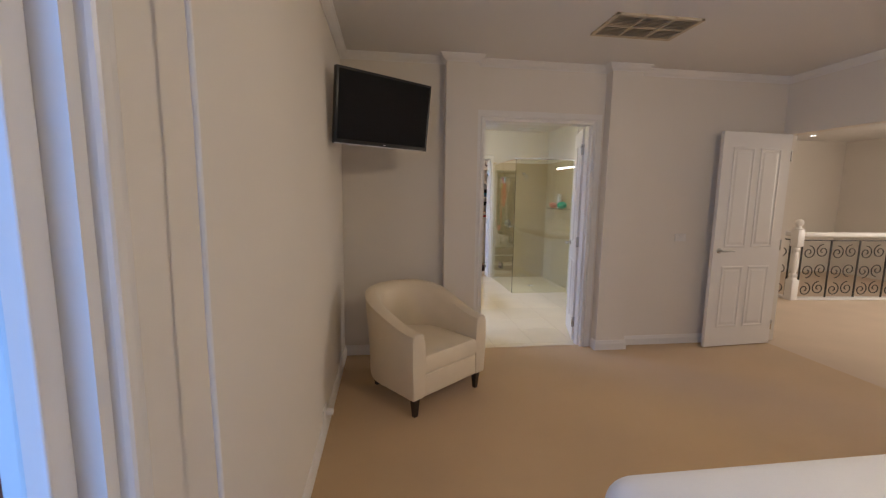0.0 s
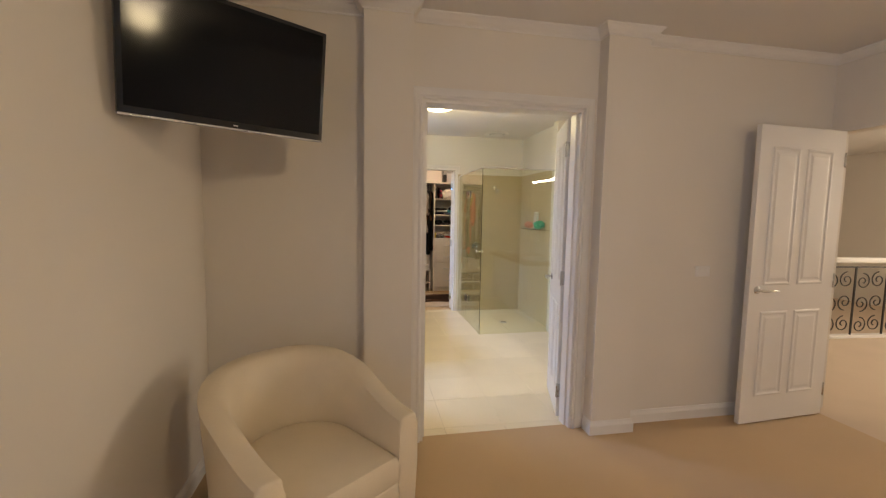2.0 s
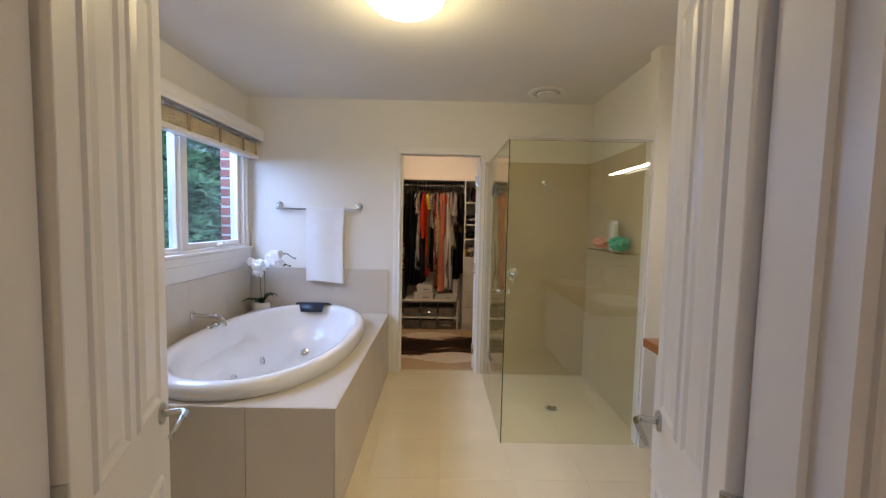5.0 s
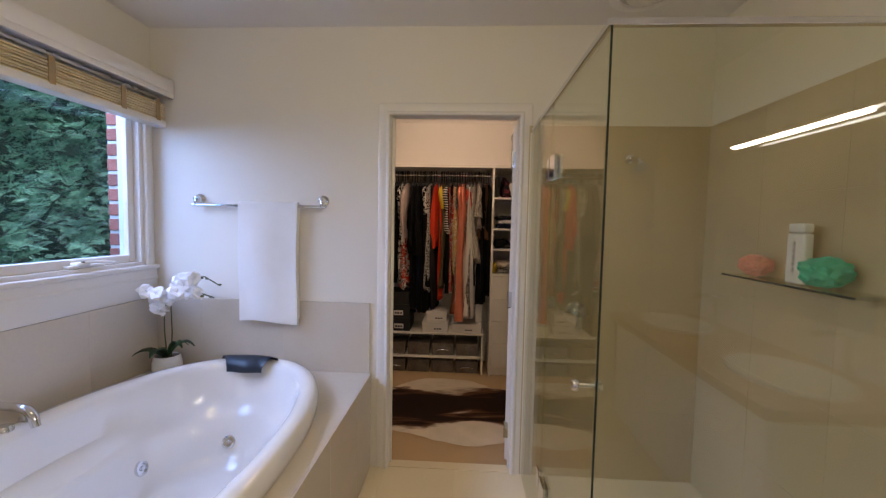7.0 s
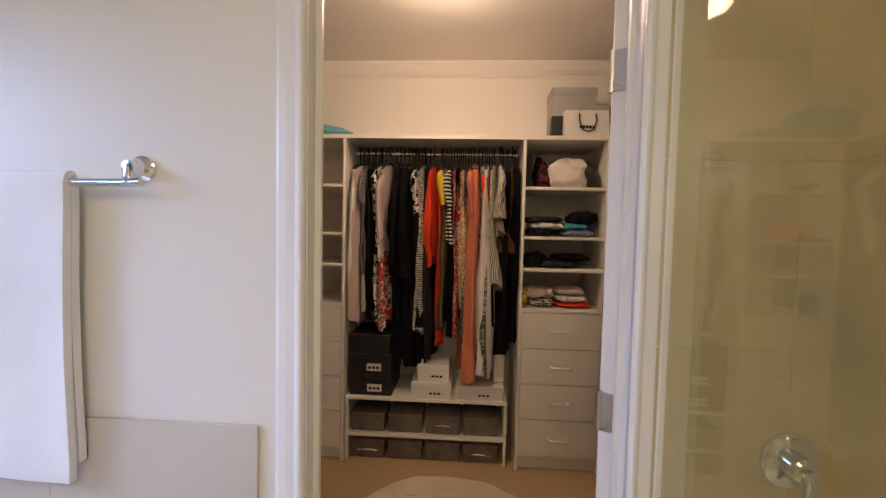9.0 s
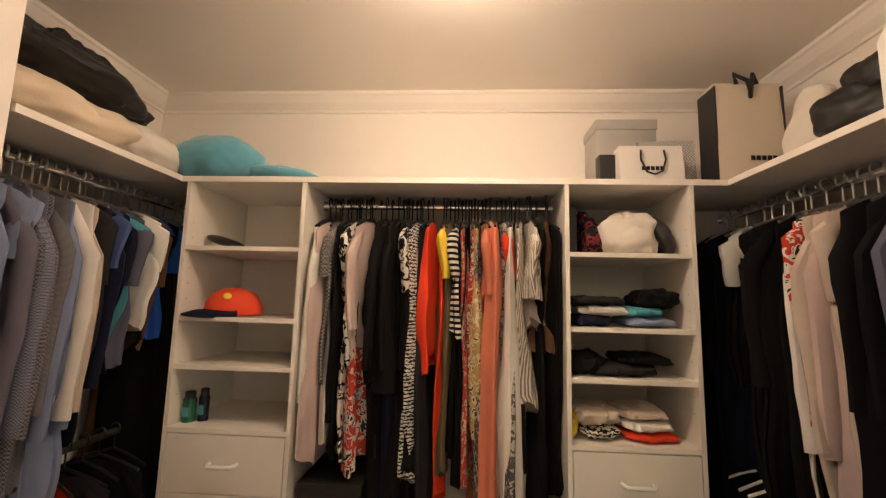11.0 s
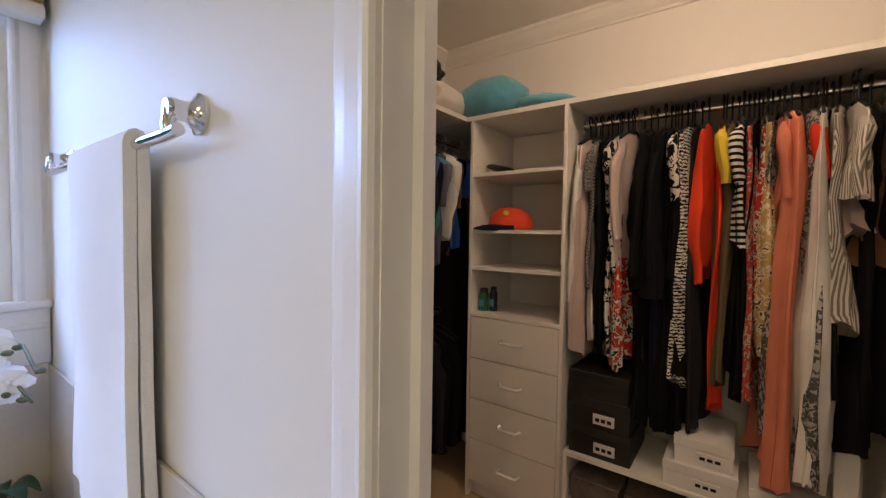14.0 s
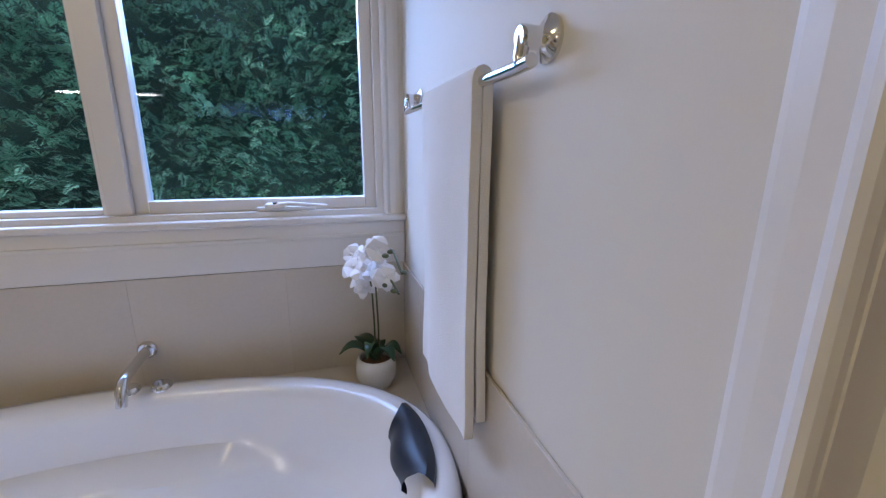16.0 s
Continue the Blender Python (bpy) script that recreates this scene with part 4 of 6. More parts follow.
def shower_screen():
    s = thing("shower_screen", (0, 0, 0), "frameless glass shower screen with a hinged door", "shower screen")
    for nm, sp in (("front_pane", (SX + 0.006, 3.04, SY - 0.005, SY + 0.005, 0.006, 1.96)), ("side_pane", (SX - 0.005, SX + 0.005, 6.79, 7.345, 0.006, 1.96)), ("door_pane", (SX - 0.005, SX + 0.005, SY - 0.002, 6.783, 0.015, 1.95))):
        g = part(nm, boxes(sp), M_GLASS, s, "greenish clear glass", smooth=False)
        g.visible_shadow = False
    part("glass_edge", boxes((SX - 0.0025, SX + 0.0025, SY - 0.0075, SY - 0.005, 0.006, 1.96)), M_GEDGE, s, "dark green glass edge", smooth=False)
    part("top_rail", boxes((SX - 0.008, 3.05, SY - 0.009, SY + 0.009, 1.958, 1.976), (SX - 0.008, SX + 0.008, SY + 0.009, 7.35, 1.9585, 1.976), bev=0.002), M_CHROME, s, "slim chrome head rail", smooth=False)
    part("wall_channel", boxes((3.03, 3.046, SY - 0.008, SY + 0.008, 0.0, 1.96)), M_TRIM, s, smooth=False)
    part("wall_channel", boxes((SX - 0.008, SX + 0.008, 7.338, 7.352, 0.0, 1.96)), M_TRIM, s, smooth=False)
    for z in (1.685, 0.32):
        bm = boxes((SX - 0.017, SX - 0.005, 6.662, 6.752, z - 0.046, z + 0.046), (SX + 0.005, SX + 0.017, 6.662, 6.752, z - 0.046, z + 0.046),
                   (SX - 0.013, SX - 0.005, 6.79, 6.835, z - 0.046, z + 0.046), (SX + 0.005, SX + 0.013, 6.79, 6.835, z - 0.046, z + 0.046), bev=0.002)
        tube(bm, [(SX, 6.7865, z - 0.046), (SX, 6.7865, z + 0.046)], 0.008, 10)
        part("hinge", bm, M_CHROME, s, "chrome glass hinge", smooth=False)
    bm = bmesh.new()
    for d in (-1, 1):
        lathe(bm, [(0.007, 0.0), (0.007, 0.02), (0.016, 0.024), (0.018, 0.034), (0.014, 0.042), (0, 0.042)], 20, pose(SX, 6.2, 0.99, 0, 90 * d))
    part("knob", bm, M_CHROME, s, "chrome door knob")


shower_screen()


def shower_fittings():
    h = thing("wall_shower", (2.68, 7.34, 1.8), "chrome shower head on a short wall arm", "shower head")
    bm = bmesh.new()
    lathe(bm, [(0, 0), (0.028, 0), (0.026, 0.008), (0, 0.012)], 20, pose(0, 0, 0.02, 90))
    tube(bm, [(0, 0, 0.02), (0, -0.04, 0.02), (0, -0.09, 0.005), (0, -0.12, -0.015)], 0.012, 10)
    part("arm", bm, M_CHROME, h)
    bm = bmesh.new()
    lathe(bm, [(0, 0.02), (0.016, 0.02), (0.022, 0.0), (0.038, -0.025), (0.04, -0.034), (0, -0.034)], 24, pose(0, -0.13, -0.02, -35))
    part("rose", bm, M_CHROME, h)
    m = thing("shower_mixer", (2.415, 7.34, 0.965), "round chrome shower mixer with a lever", "tap")
    bm = bmesh.new()
    lathe(bm, [(0, 0), (0.06, 0), (0.06, 0.006), (0.052, 0.012), (0.026, 0.014), (0.025, 0.045), (0.02, 0.05), (0, 0.05)], 32, pose(0, 0, 0, 90))
    part("plate", bm, M_CHROME, m)
    bm = bmesh.new()
    tube(bm, [(0, -0.045, 0.0), (0.004, -0.055, -0.02), (0.0, -0.058, -0.06), (-0.006, -0.06, -0.085)], [0.014, 0.014, 0.011, 0.008], 10)
    part("lever", bm, M_CHROME, m)
    g = thing("shower_shelf", (3.095, 6.63, 1.245), "glass corner shelf on the shower wall", "shelf")
    p = part("shelf_glass", boxes((-0.13, 0.0, -0.32, 0.32, -0.004, 0.004)), M_GLASS, g, smooth=False)
    part("front_edge", boxes((-0.132, -0.13, -0.32, 0.32, -0.004, 0.004)), M_GEDGE, g, "green glass edge", smooth=False)
    for y in (-0.25, 0.25):
        part("bracket", boxes((-0.04, 0.0, y - 0.012, y + 0.012, -0.014, -0.004), bev=0.002), M_CHROME, g, smooth=False)
    b = thing("shampoo_bottle", (3.03, 6.61, 1.249), "flat white shampoo bottle on the glass shelf", "bottle")
    bm = bmesh.new()
    box(bm, -0.02, 0.02, -0.042, 0.042, 0, 0.19, bev=0.012, seg=4)
    part("bottle_body", bm, M_CERAMIC, b)
    for k in range(5):
        part("label_bar", boxes((-0.0222, -0.0195, -0.006, 0.006, 0.045 + k * 0.024, 0.06 + k * 0.024)), M_STEEL, b, smooth=False)
    bm = bmesh.new()
    box(bm, -0.019, 0.019, -0.038, 0.038, 0.192, 0.226, bev=0.008, seg=3)
    part("cap", bm, M_CERAMIC, b)
    for nm, y, x, s, c, lb in (("sponge", 6.49, 3.025, 0.07, (0.05, 0.5, 0.33), "mint green mesh bath sponge"), ("sponge", 6.83, 3.03, 0.06, (0.75, 0.3, 0.2), "coral pink bath sponge")):
        bm = bmesh.new()
        bmesh.ops.create_icosphere(bm, subdivisions=4, radius=s)
        for v in bm.verts:
            v.co *= 1 + 0.28 * noise.noise(v.co * 45) + 0.12 * noise.noise(v.co * 110)
            v.co.z *= 0.72
        lo = min(v.co.z for v in bm.verts)
        bmesh.ops.translate(bm, verts=bm.verts, vec=(x, y, 1.25 - lo))
        single("bath_sponge", bm, mat("mesh_sponge", c, 0.8, 0.25, 30, 300, 0.6), lb, "sponge")
    d = thing("floor_drain", (2.62, 6.63, 0.0), "round chrome shower floor drain", "drain")
    bm = bmesh.new()
    lathe(bm, [(0, 0.003), (0.03, 0.003), (0.034, 0.006), (0.045, 0.006), (0.048, 0.001)], 24)
    part("grate", bm, M_STEEL, d)


shower_fittings()


def oyster_lamp(name, x, y, r, material, label, z=CEIL):
    o = thing(name, (x, y, z), label, "ceiling lamp")
    bm = bmesh.new()
    lathe(bm, [(r, 0), (r, -0.012), (r - 0.02, -0.018)], 32)
    part("rim", bm, M_TRIM, o)
    bm = bmesh.new()
    lathe(bm, [(r - 0.008, -0.012), (r * 0.93, -0.034), (r * 0.78, -0.06), (r * 0.55, -0.082), (r * 0.28, -0.096), (0, -0.1)], 40)
    d = part("shade", bm, material, o, "lit opal glass dome")
    d.visible_shadow = False
    bm = bmesh.new()
    lathe(bm, [(0, -0.114), (0.007, -0.11), (0.009, -0.1), (0, -0.097)], 12)
    part("finial", bm, M_STEEL, o)


oyster_lamp("bedroom_ceiling_lamp", 2.1, 0.8, 0.19, M_LAMP2, "lit round opal glass ceiling lamp in the bedroom")
oyster_lamp("bath_ceiling_lamp", 1.53, 5.6, 0.2, M_LAMP, "lit round opal glass ceiling lamp in the bathroom", BCEIL)
oyster_lamp("closet_ceiling_lamp", 1.61, 8.25, 0.19, M_LAMP2, "lit round opal glass ceiling lamp in the closet")

ef = thing("exhaust_fan", (2.6, 7.04, BCEIL), "round white ceiling exhaust vent", "vent")
bm = bmesh.new()
lathe(bm, [(0.16, 0), (0.16, -0.008), (0.14, -0.014), (0.115, -0.012), (0.11, 0.0)], 36)
part("ring", bm, M_TRIM, ef)
bm = bmesh.new()
lathe(bm, [(0.085, -0.01), (0.08, -0.022), (0.0, -0.026)], 36)
part("centre_disc", bm, M_TRIM, ef)
bm = bmesh.new()
lathe(bm, [(0.112, -0.002), (0.0, -0.0025)], 36)
part("recess", bm, M_STEEL, ef)


def vanity():
    v = thing("vanity", (0, 0, 0), "wooden-topped vanity unit with two white basins", "vanity")
    bm = boxes((2.93, 3.495, 4.2, 5.72, 0.08, 0.77), (3.0, 3.48, 4.22, 5.7, 0.0, 0.08))
    part("cabinet", bm, M_TRIM, v, smooth=False)
    for k in range(3):
        y = 4.21 + k * 0.5
        bm = bmesh.new()
        box(bm, 2.91, 2.929, y, y + 0.494, 0.1, 0.76, bev=0.003)
        part("door", bm, M_TRIM, v)
    bm = bmesh.new()
    box(bm, 2.86, 3.497, 4.17, 5.76, 0.772, 0.82, bev=0.006)
    part("worktop", bm, M_PINE, v, "honey-stained wooden worktop")
    for y in (4.5, 5.42):
        bm = bmesh.new()
        prof = [(0.2, 0.82), (0.235, 0.822), (0.24, 0.838), (0.23, 0.845), (0.215, 0.842), (0.2, 0.828), (0.12, 0.8225), (0, 0.8215)]
        lathe(bm, prof, 32)
        bmesh.ops.scale(bm, vec=(0.85, 1.1, 1), verts=bm.verts)
        bmesh.ops.translate(bm, verts=bm.verts, vec=(3.17, y, 0))
        part("basin", bm, M_CERAMIC, v, "white oval basin")
        bm = bmesh.new()
        tube(bm, [(3.42, y, 0.82), (3.42, y, 1.0), (3.38, y, 1.02), (3.28, y, 1.01)], 0.014, 10)
        part("tap", bm, M_CHROME, v, "chrome tap")
    m = thing("vanity_mirror", (0, 0, 0), "wide frameless mirror above the vanity", "mirror")
    part("mirror_glass", boxes((3.485, 3.498, 4.35, 5.68, 1.02, 1.98), bev=0.002), M_MIRROR, m, smooth=False)
    t = thing("vanity_light", (0, 0, 0), "lit tube light above the vanity mirror", "light")
    bm = bmesh.new()
    tube(bm, [(3.42, 4.64, 1.95), (3.42, 5.48, 1.95)], 0.0065, 10)
    part("tube", bm, M_TUBE, t, "lit white tube")
    part("housing", boxes((3.4845, 3.497, 4.62, 5.5, 1.985, 2.01), bev=0.003), M_STEEL, t, smooth=False)


vanity()

# ---- walk-in closet ----
M_CLOTH = {k: mat("cloth_" + k, c, 0.9, 0.14, 7, 340, 0.3, spec=0.15) for k, c in {
    "black": (0.006, 0.0055, 0.006), "char": (0.022, 0.02, 0.022), "navy": (0.008, 0.01, 0.024), "white": (0.72, 0.68, 0.62), "cream": (0.54, 0.45, 0.37),
    "pink": (0.56, 0.43, 0.38), "mauve": (0.15, 0.14, 0.18), "sky": (0.2, 0.24, 0.36), "blue": (0.07, 0.1, 0.24), "teal": (0.08, 0.3, 0.36), "red": (0.7, 0.055, 0.02),
    "coral": (0.62, 0.2, 0.12), "olive": (0.13, 0.1, 0.055), "grey": (0.2, 0.19, 0.19), "slate": (0.11, 0.11, 0.15), "purple": (0.11, 0.085, 0.13), "yellow": (0.7, 0.5, 0.05),
    "lime": (0.35, 0.7, 0.05), "royal": (0.03, 0.12, 0.5), "brown": (0.12, 0.06, 0.03)}.items()}
B, Wt = (0.008, 0.007, 0.007), (0.68, 0.63, 0.56)
M_CLOTH.update({
    "bw_zig": patterned("print_zigzag", "zigzag", B, Wt, 22), "bw_stripe": patterned("print_stripe", "stripe_z", B, Wt, 14), "bw_blot": patterned("print_brush", "blot", Wt, B, 22),
    "bw_fine": patterned("weave_fine", "check", (0.07, 0.065, 0.06), (0.3, 0.28, 0.26), 130), "floral_red": patterned("print_red_flowers", "blot", (0.5, 0.05, 0.03), Wt, 28, (0.03, 0.03, 0.03)),
    "floral_mix": patterned("print_mixed", "blot", (0.45, 0.06, 0.05), (0.5, 0.4, 0.3), 34, (0.05, 0.05, 0.06)), "gold": patterned("print_gold", "blot", (0.42, 0.28, 0.1), (0.62, 0.52, 0.36), 38, (0.08, 0.05, 0.03)),
    "grey_print": patterned("print_grey", "blot", (0.09, 0.085, 0.08), (0.42, 0.39, 0.35), 46), "pinstripe": patterned("stripe_beige", "stripe_y", (0.62, 0.56, 0.48), (0.2, 0.17, 0.14), 42),
    "check_shirt": patterned("check_grey", "check", (0.24, 0.23, 0.25), (0.08, 0.08, 0.09), 170), "stripe_shirt": patterned("stripe_grey", "stripe_z", (0.22, 0.21, 0.21), (0.09, 0.09, 0.1), 90),
    "check_blue": patterned("check_blue", "check", (0.24, 0.26, 0.34), (0.1, 0.1, 0.13), 230), "paisley": patterned("print_paisley", "flower", (0.5, 0.12, 0.08), (0.66, 0.58, 0.48), 26, (0.4, 0.25, 0.1)),
    "floral_dark": patterned("print_dark_flowers", "blot", (0.012, 0.012, 0.014), (0.2, 0.03, 0.04), 30, (0.02, 0.02, 0.03)),
    "boucle": patterned("knit_boucle", "blot", (0.04, 0.04, 0.04), (0.3, 0.28, 0.26), 120)})
GARMENT_NAMES = {"shirt": "shirt", "dress": "dress", "jacket": "jacket", "trousers": "trousers", "top": "blouse", "scarf": "scarf"}


def garment(m, key, length, style, label, group, seed, hook=M_BLACK, wid=0.205, thick=0.014):
    """Clothing on a hanger: cloth hanging thin across x and wide along y; the rail's axis passes through the origin along x."""
    g = thing("hanging_" + GARMENT_NAMES[style], m, label, "clothing", group)
    rnd = random.Random(seed)
    ph, ph2 = rnd.uniform(0, 6), rnd.uniform(0, 6)
    hemin = rnd.uniform(-0.2, 1.2)
    drift = rnd.uniform(-0.018, 0.018)
    bm = bmesh.new()
    n = 56
    rows = []
    top = -0.088
    steps = [0.0, 0.012, 0.03, 0.06, 0.1, 0.16] + [0.16 + (length - 0.16) * k / 11 for k in range(1, 12)]
    flare = {"dress": 0.0, "shirt": 0.0, "jacket": 0.01, "trousers": -0.05, "top": -0.01, "scarf": -0.1}[style]
    w0 = {"trousers": 0.15, "scarf": 0.06}.get(style, wid)
    for d in steps:
        z = top - d
        f = d / length
        sh = min(1.0, (d / 0.06)) ** 0.6
        w = 0.05 + (w0 - 0.05) * sh
        if d > 0.1:
            w = w0 + flare * f - 0.05 * f * hemin + 0.014 * math.sin(f * 7 + ph) + 0.03 * noise.noise((f * 4, seed * 2.3, 1))
        body = 0.4 + 0.85 * f ** 0.7 if style == "dress" else min(1, d / 0.22) ** 0.8
        th = (0.006 + thick * body) * (1 + 0.3 * math.sin(f * 5 + ph2) + 0.25 * noise.noise((f * 6, seed * 1.7, 4)))
        row = []
        for j in range(n):
            t = 2 * math.pi * j / n
            c, s = math.cos(t), math.sin(t)
            fold = 1 + 0.5 * math.sin(3 * t + ph + 2.5 * f) * min(1, d * 3) + 0.3 * math.sin(9 * t + ph2 + 1.4 * f) * min(1, d * 2.5) + 0.22 * math.sin(17 * t + ph * 3 + 2 * math.sin(5 * f + ph2)) * min(1, d * 3)
            x = th * s * fold + drift * f + 0.012 * f * math.sin(2.2 * c * 3 + ph) + 0.017 * noise.noise((c * 1.5, f * 3, seed * 1.3)) * min(1, d * 3)
            y = w * math.copysign(abs(c) ** 0.8, c) + 0.02 * f * math.sin(ph * 2)
            zz = z - (0.03 * abs(c) if d < 0.01 else 0) + ((0.03 * math.sin(c * 4 + ph) + 0.02 * noise.noise((c * 4, s * 4, seed))) * (d > length - 0.01))
            row.append(bm.verts.new((x, y, zz)))
        rows.append(row)
    for a, b in zip(rows, rows[1:]):
        for j in range(n):
            k = (j + 1) % n
            bm.faces.new((a[j], a[k], b[k], b[j]))
    bm.faces.new(rows[0][::-1])
    bm.faces.new(rows[-1])
    part("cloth", bm, M_CLOTH[key], g)
    if style in ("shirt", "jacket", "top"):
        sl = {"shirt": length * 0.72, "jacket": 0.56, "top": rnd.choice((0.2, 0.26))}[style]
        for sgn in (-1, 1):
            bm = bmesh.new()
            pts, rad = [], []
            for k in range(9):
                f = k / 8
                pts.append((0.012 * math.sin(ph + f * 4) + 0.006 * sgn, sgn * (w0 - 0.05 + 0.055 * min(1, f * 4) - 0.015 * f), top - 0.055 - sl * f))
                rad.append((0.014, 0.024, 0.027, 0.026, 0.024, 0.023, 0.022, 0.021, 0.02)[k])
            tube(bm, pts, rad, 9)
            for v in bm.verts:
                v.co.y = sgn * w0 + (v.co.y - sgn * w0) * 1.5
                v.co.x *= 0.8
                v.co.x += 0.005 * noise.noise(v.co * 18 + Vector((seed, 0, 0)))
                v.co.y += 0.006 * noise.noise(v.co * 14 + Vector((0, seed, 0)))
            part("sleeve", bm, M_CLOTH[key], g)
    bm = bmesh.new()
    hk = [(0, 0.021 * math.cos(a), 0.004 + 0.021 * math.sin(a)) for a in [math.radians(q) for q in (-30, 10, 50, 90, 130, 170, 200)]][::-1]
    tube(bm, [(0, 0.0, -0.083), (0, 0.0, -0.02)] + [(0, -0.018, -0.012)] + hk, 0.0036, 6)
    tube(bm, [(0, -w0 + 0.015, top - 0.045), (0, -w0 * 0.5, top - 0.012), (0, 0, top + 0.012), (0, w0 * 0.5, top - 0.012), (0, w0 - 0.015, top - 0.045)], 0.006, 6)
    part("hanger", bm, hook, g, "slim coat hanger")
    return g


CF, CB = 8.865, 9.325
RAIL_Z = 1.925


def tower(x0, x1, label, seed):
    """An open-shelved wardrobe tower with four drawers below."""
    t = thing("wardrobe_tower", (0, 0, 0), label, "shelving unit", "closet towers")
    s = 0.017
    for x in (x0, x1 - s):
        part("side_panel", boxes((x, x + s, CF + 0.001, CB, 0.0, 1.975), bev=0.0008), M_MELA, t, smooth=False)
    part("back_panel", boxes((x0 + s, x1 - s, CB - 0.012, CB - 0.002, 0.08, 1.975)), M_MELA, t, smooth=False)
    for z in (1.705, 1.415, 1.225, 0.985):
        part("shelf", boxes((x0 + s, x1 - s, CF + 0.004, CB - 0.012, z - 0.018, z), bev=0.0008), M_MELA, t, smooth=False)
    part("kickboard", boxes((x0 + s, x1 - s, CF + 0.04, CF + 0.055, 0.0, 0.08)), M_MELA, t, smooth=False)
    tops = [0.962, 0.745, 0.53, 0.315, 0.085]
    for a, b in zip(tops, tops[1:]):
        d = part("drawer", boxes((x0 + s + 0.003, x1 - s - 0.003, CF, CF + 0.018, b + 0.004, a), bev=0.0015), M_MELA, t, smooth=False)
        zc, xc = (a + b) / 2 + 0.005, (x0 + x1) / 2
        bm = bmesh.new()
        tube(bm, [(xc - 0.055, CF + 0.002, zc), (xc - 0.054, CF - 0.022, zc), (xc - 0.046, CF - 0.034, zc), (xc + 0.046, CF - 0.034, zc), (xc + 0.054, CF - 0.022, zc), (xc + 0.055, CF + 0.002, zc)], 0.0078, 10)
        part("handle", bm, M_CERAMIC, d, "white bow handle")
    bm = bmesh.new()
    for x in (x0 + s + 0.0005, x1 - s - 0.0005):
        for y in (CF + 0.04, CB - 0.06):
            for k in range(12):
                box(bm, x - 0.001, x + 0.001, y - 0.0025, y + 0.0025, 1.1 + k * 0.064, 1.105 + k * 0.064)
    tagged(part("peg_holes", bm, M_VENT, t, smooth=False), kind="stuff")


tower(0.472, 0.985, "white melamine tower with open shelves and drawers", 1)
tower(2.037, 2.535, "white melamine tower with open shelves and drawers", 2)

sh = thing("closet_top_shelf", (0, 0, 0), "white melamine shelf running round the closet above the clothes", "shelf")
part("back_board", boxes((W0, 3.12, CF, CB, 1.976, 2.0), bev=0.001), M_MELA, sh, smooth=False)
part("side_board", boxes((W0, 0.45, 8.22, CF - 0.001, 1.976, 2.0), bev=0.001), M_MELA, sh, smooth=False)
part("side_board", boxes((2.665, 3.12, 7.48, CF - 0.001, 1.976, 2.0), bev=0.001), M_MELA, sh, smooth=False)
part("backing", boxes((0.985, 2.037, CB - 0.01, CB, 0.0, 1.975)), M_MELA, sh, smooth=False)


def clothes_rail(p, q, group="closet rails", metal=M_RAIL):
    r = thing("clothes_rail", (0, 0, 0), "chrome hanging rail in the closet", "rail", group)
    bm = bmesh.new()
    tube(bm, [p, q], 0.014, 12)
    part("bar", bm, metal, r)
    for e in (p, q):
        bm = bmesh.new()
        d = (Vector(q) - Vector(p)).normalized()
        rot = d.to_track_quat("Z", "Y").to_matrix().to_4x4()
        lathe(bm, [(0, -0.003), (0.024, -0.003), (0.024, 0.003), (0, 0.003)], 16, Matrix.Translation(e) @ rot)
        part("socket", bm, M_CHROME, r)


clothes_rail((0.988, 9.09, RAIL_Z), (2.034, 9.09, RAIL_Z))
clothes_rail((0.2, 8.22, RAIL_Z), (0.2, 9.3, RAIL_Z))
clothes_rail((2.9, 7.6, RAIL_Z), (2.9, 9.3, RAIL_Z))
# same kind of rail, its colour darkened to stand for the shade down here
clothes_rail((0.2, 8.22, 0.93), (0.2, 9.3, 0.93), metal=M_IRON)
clothes_rail((2.9, 7.6, 0.93), (2.9, 9.3, 0.93))

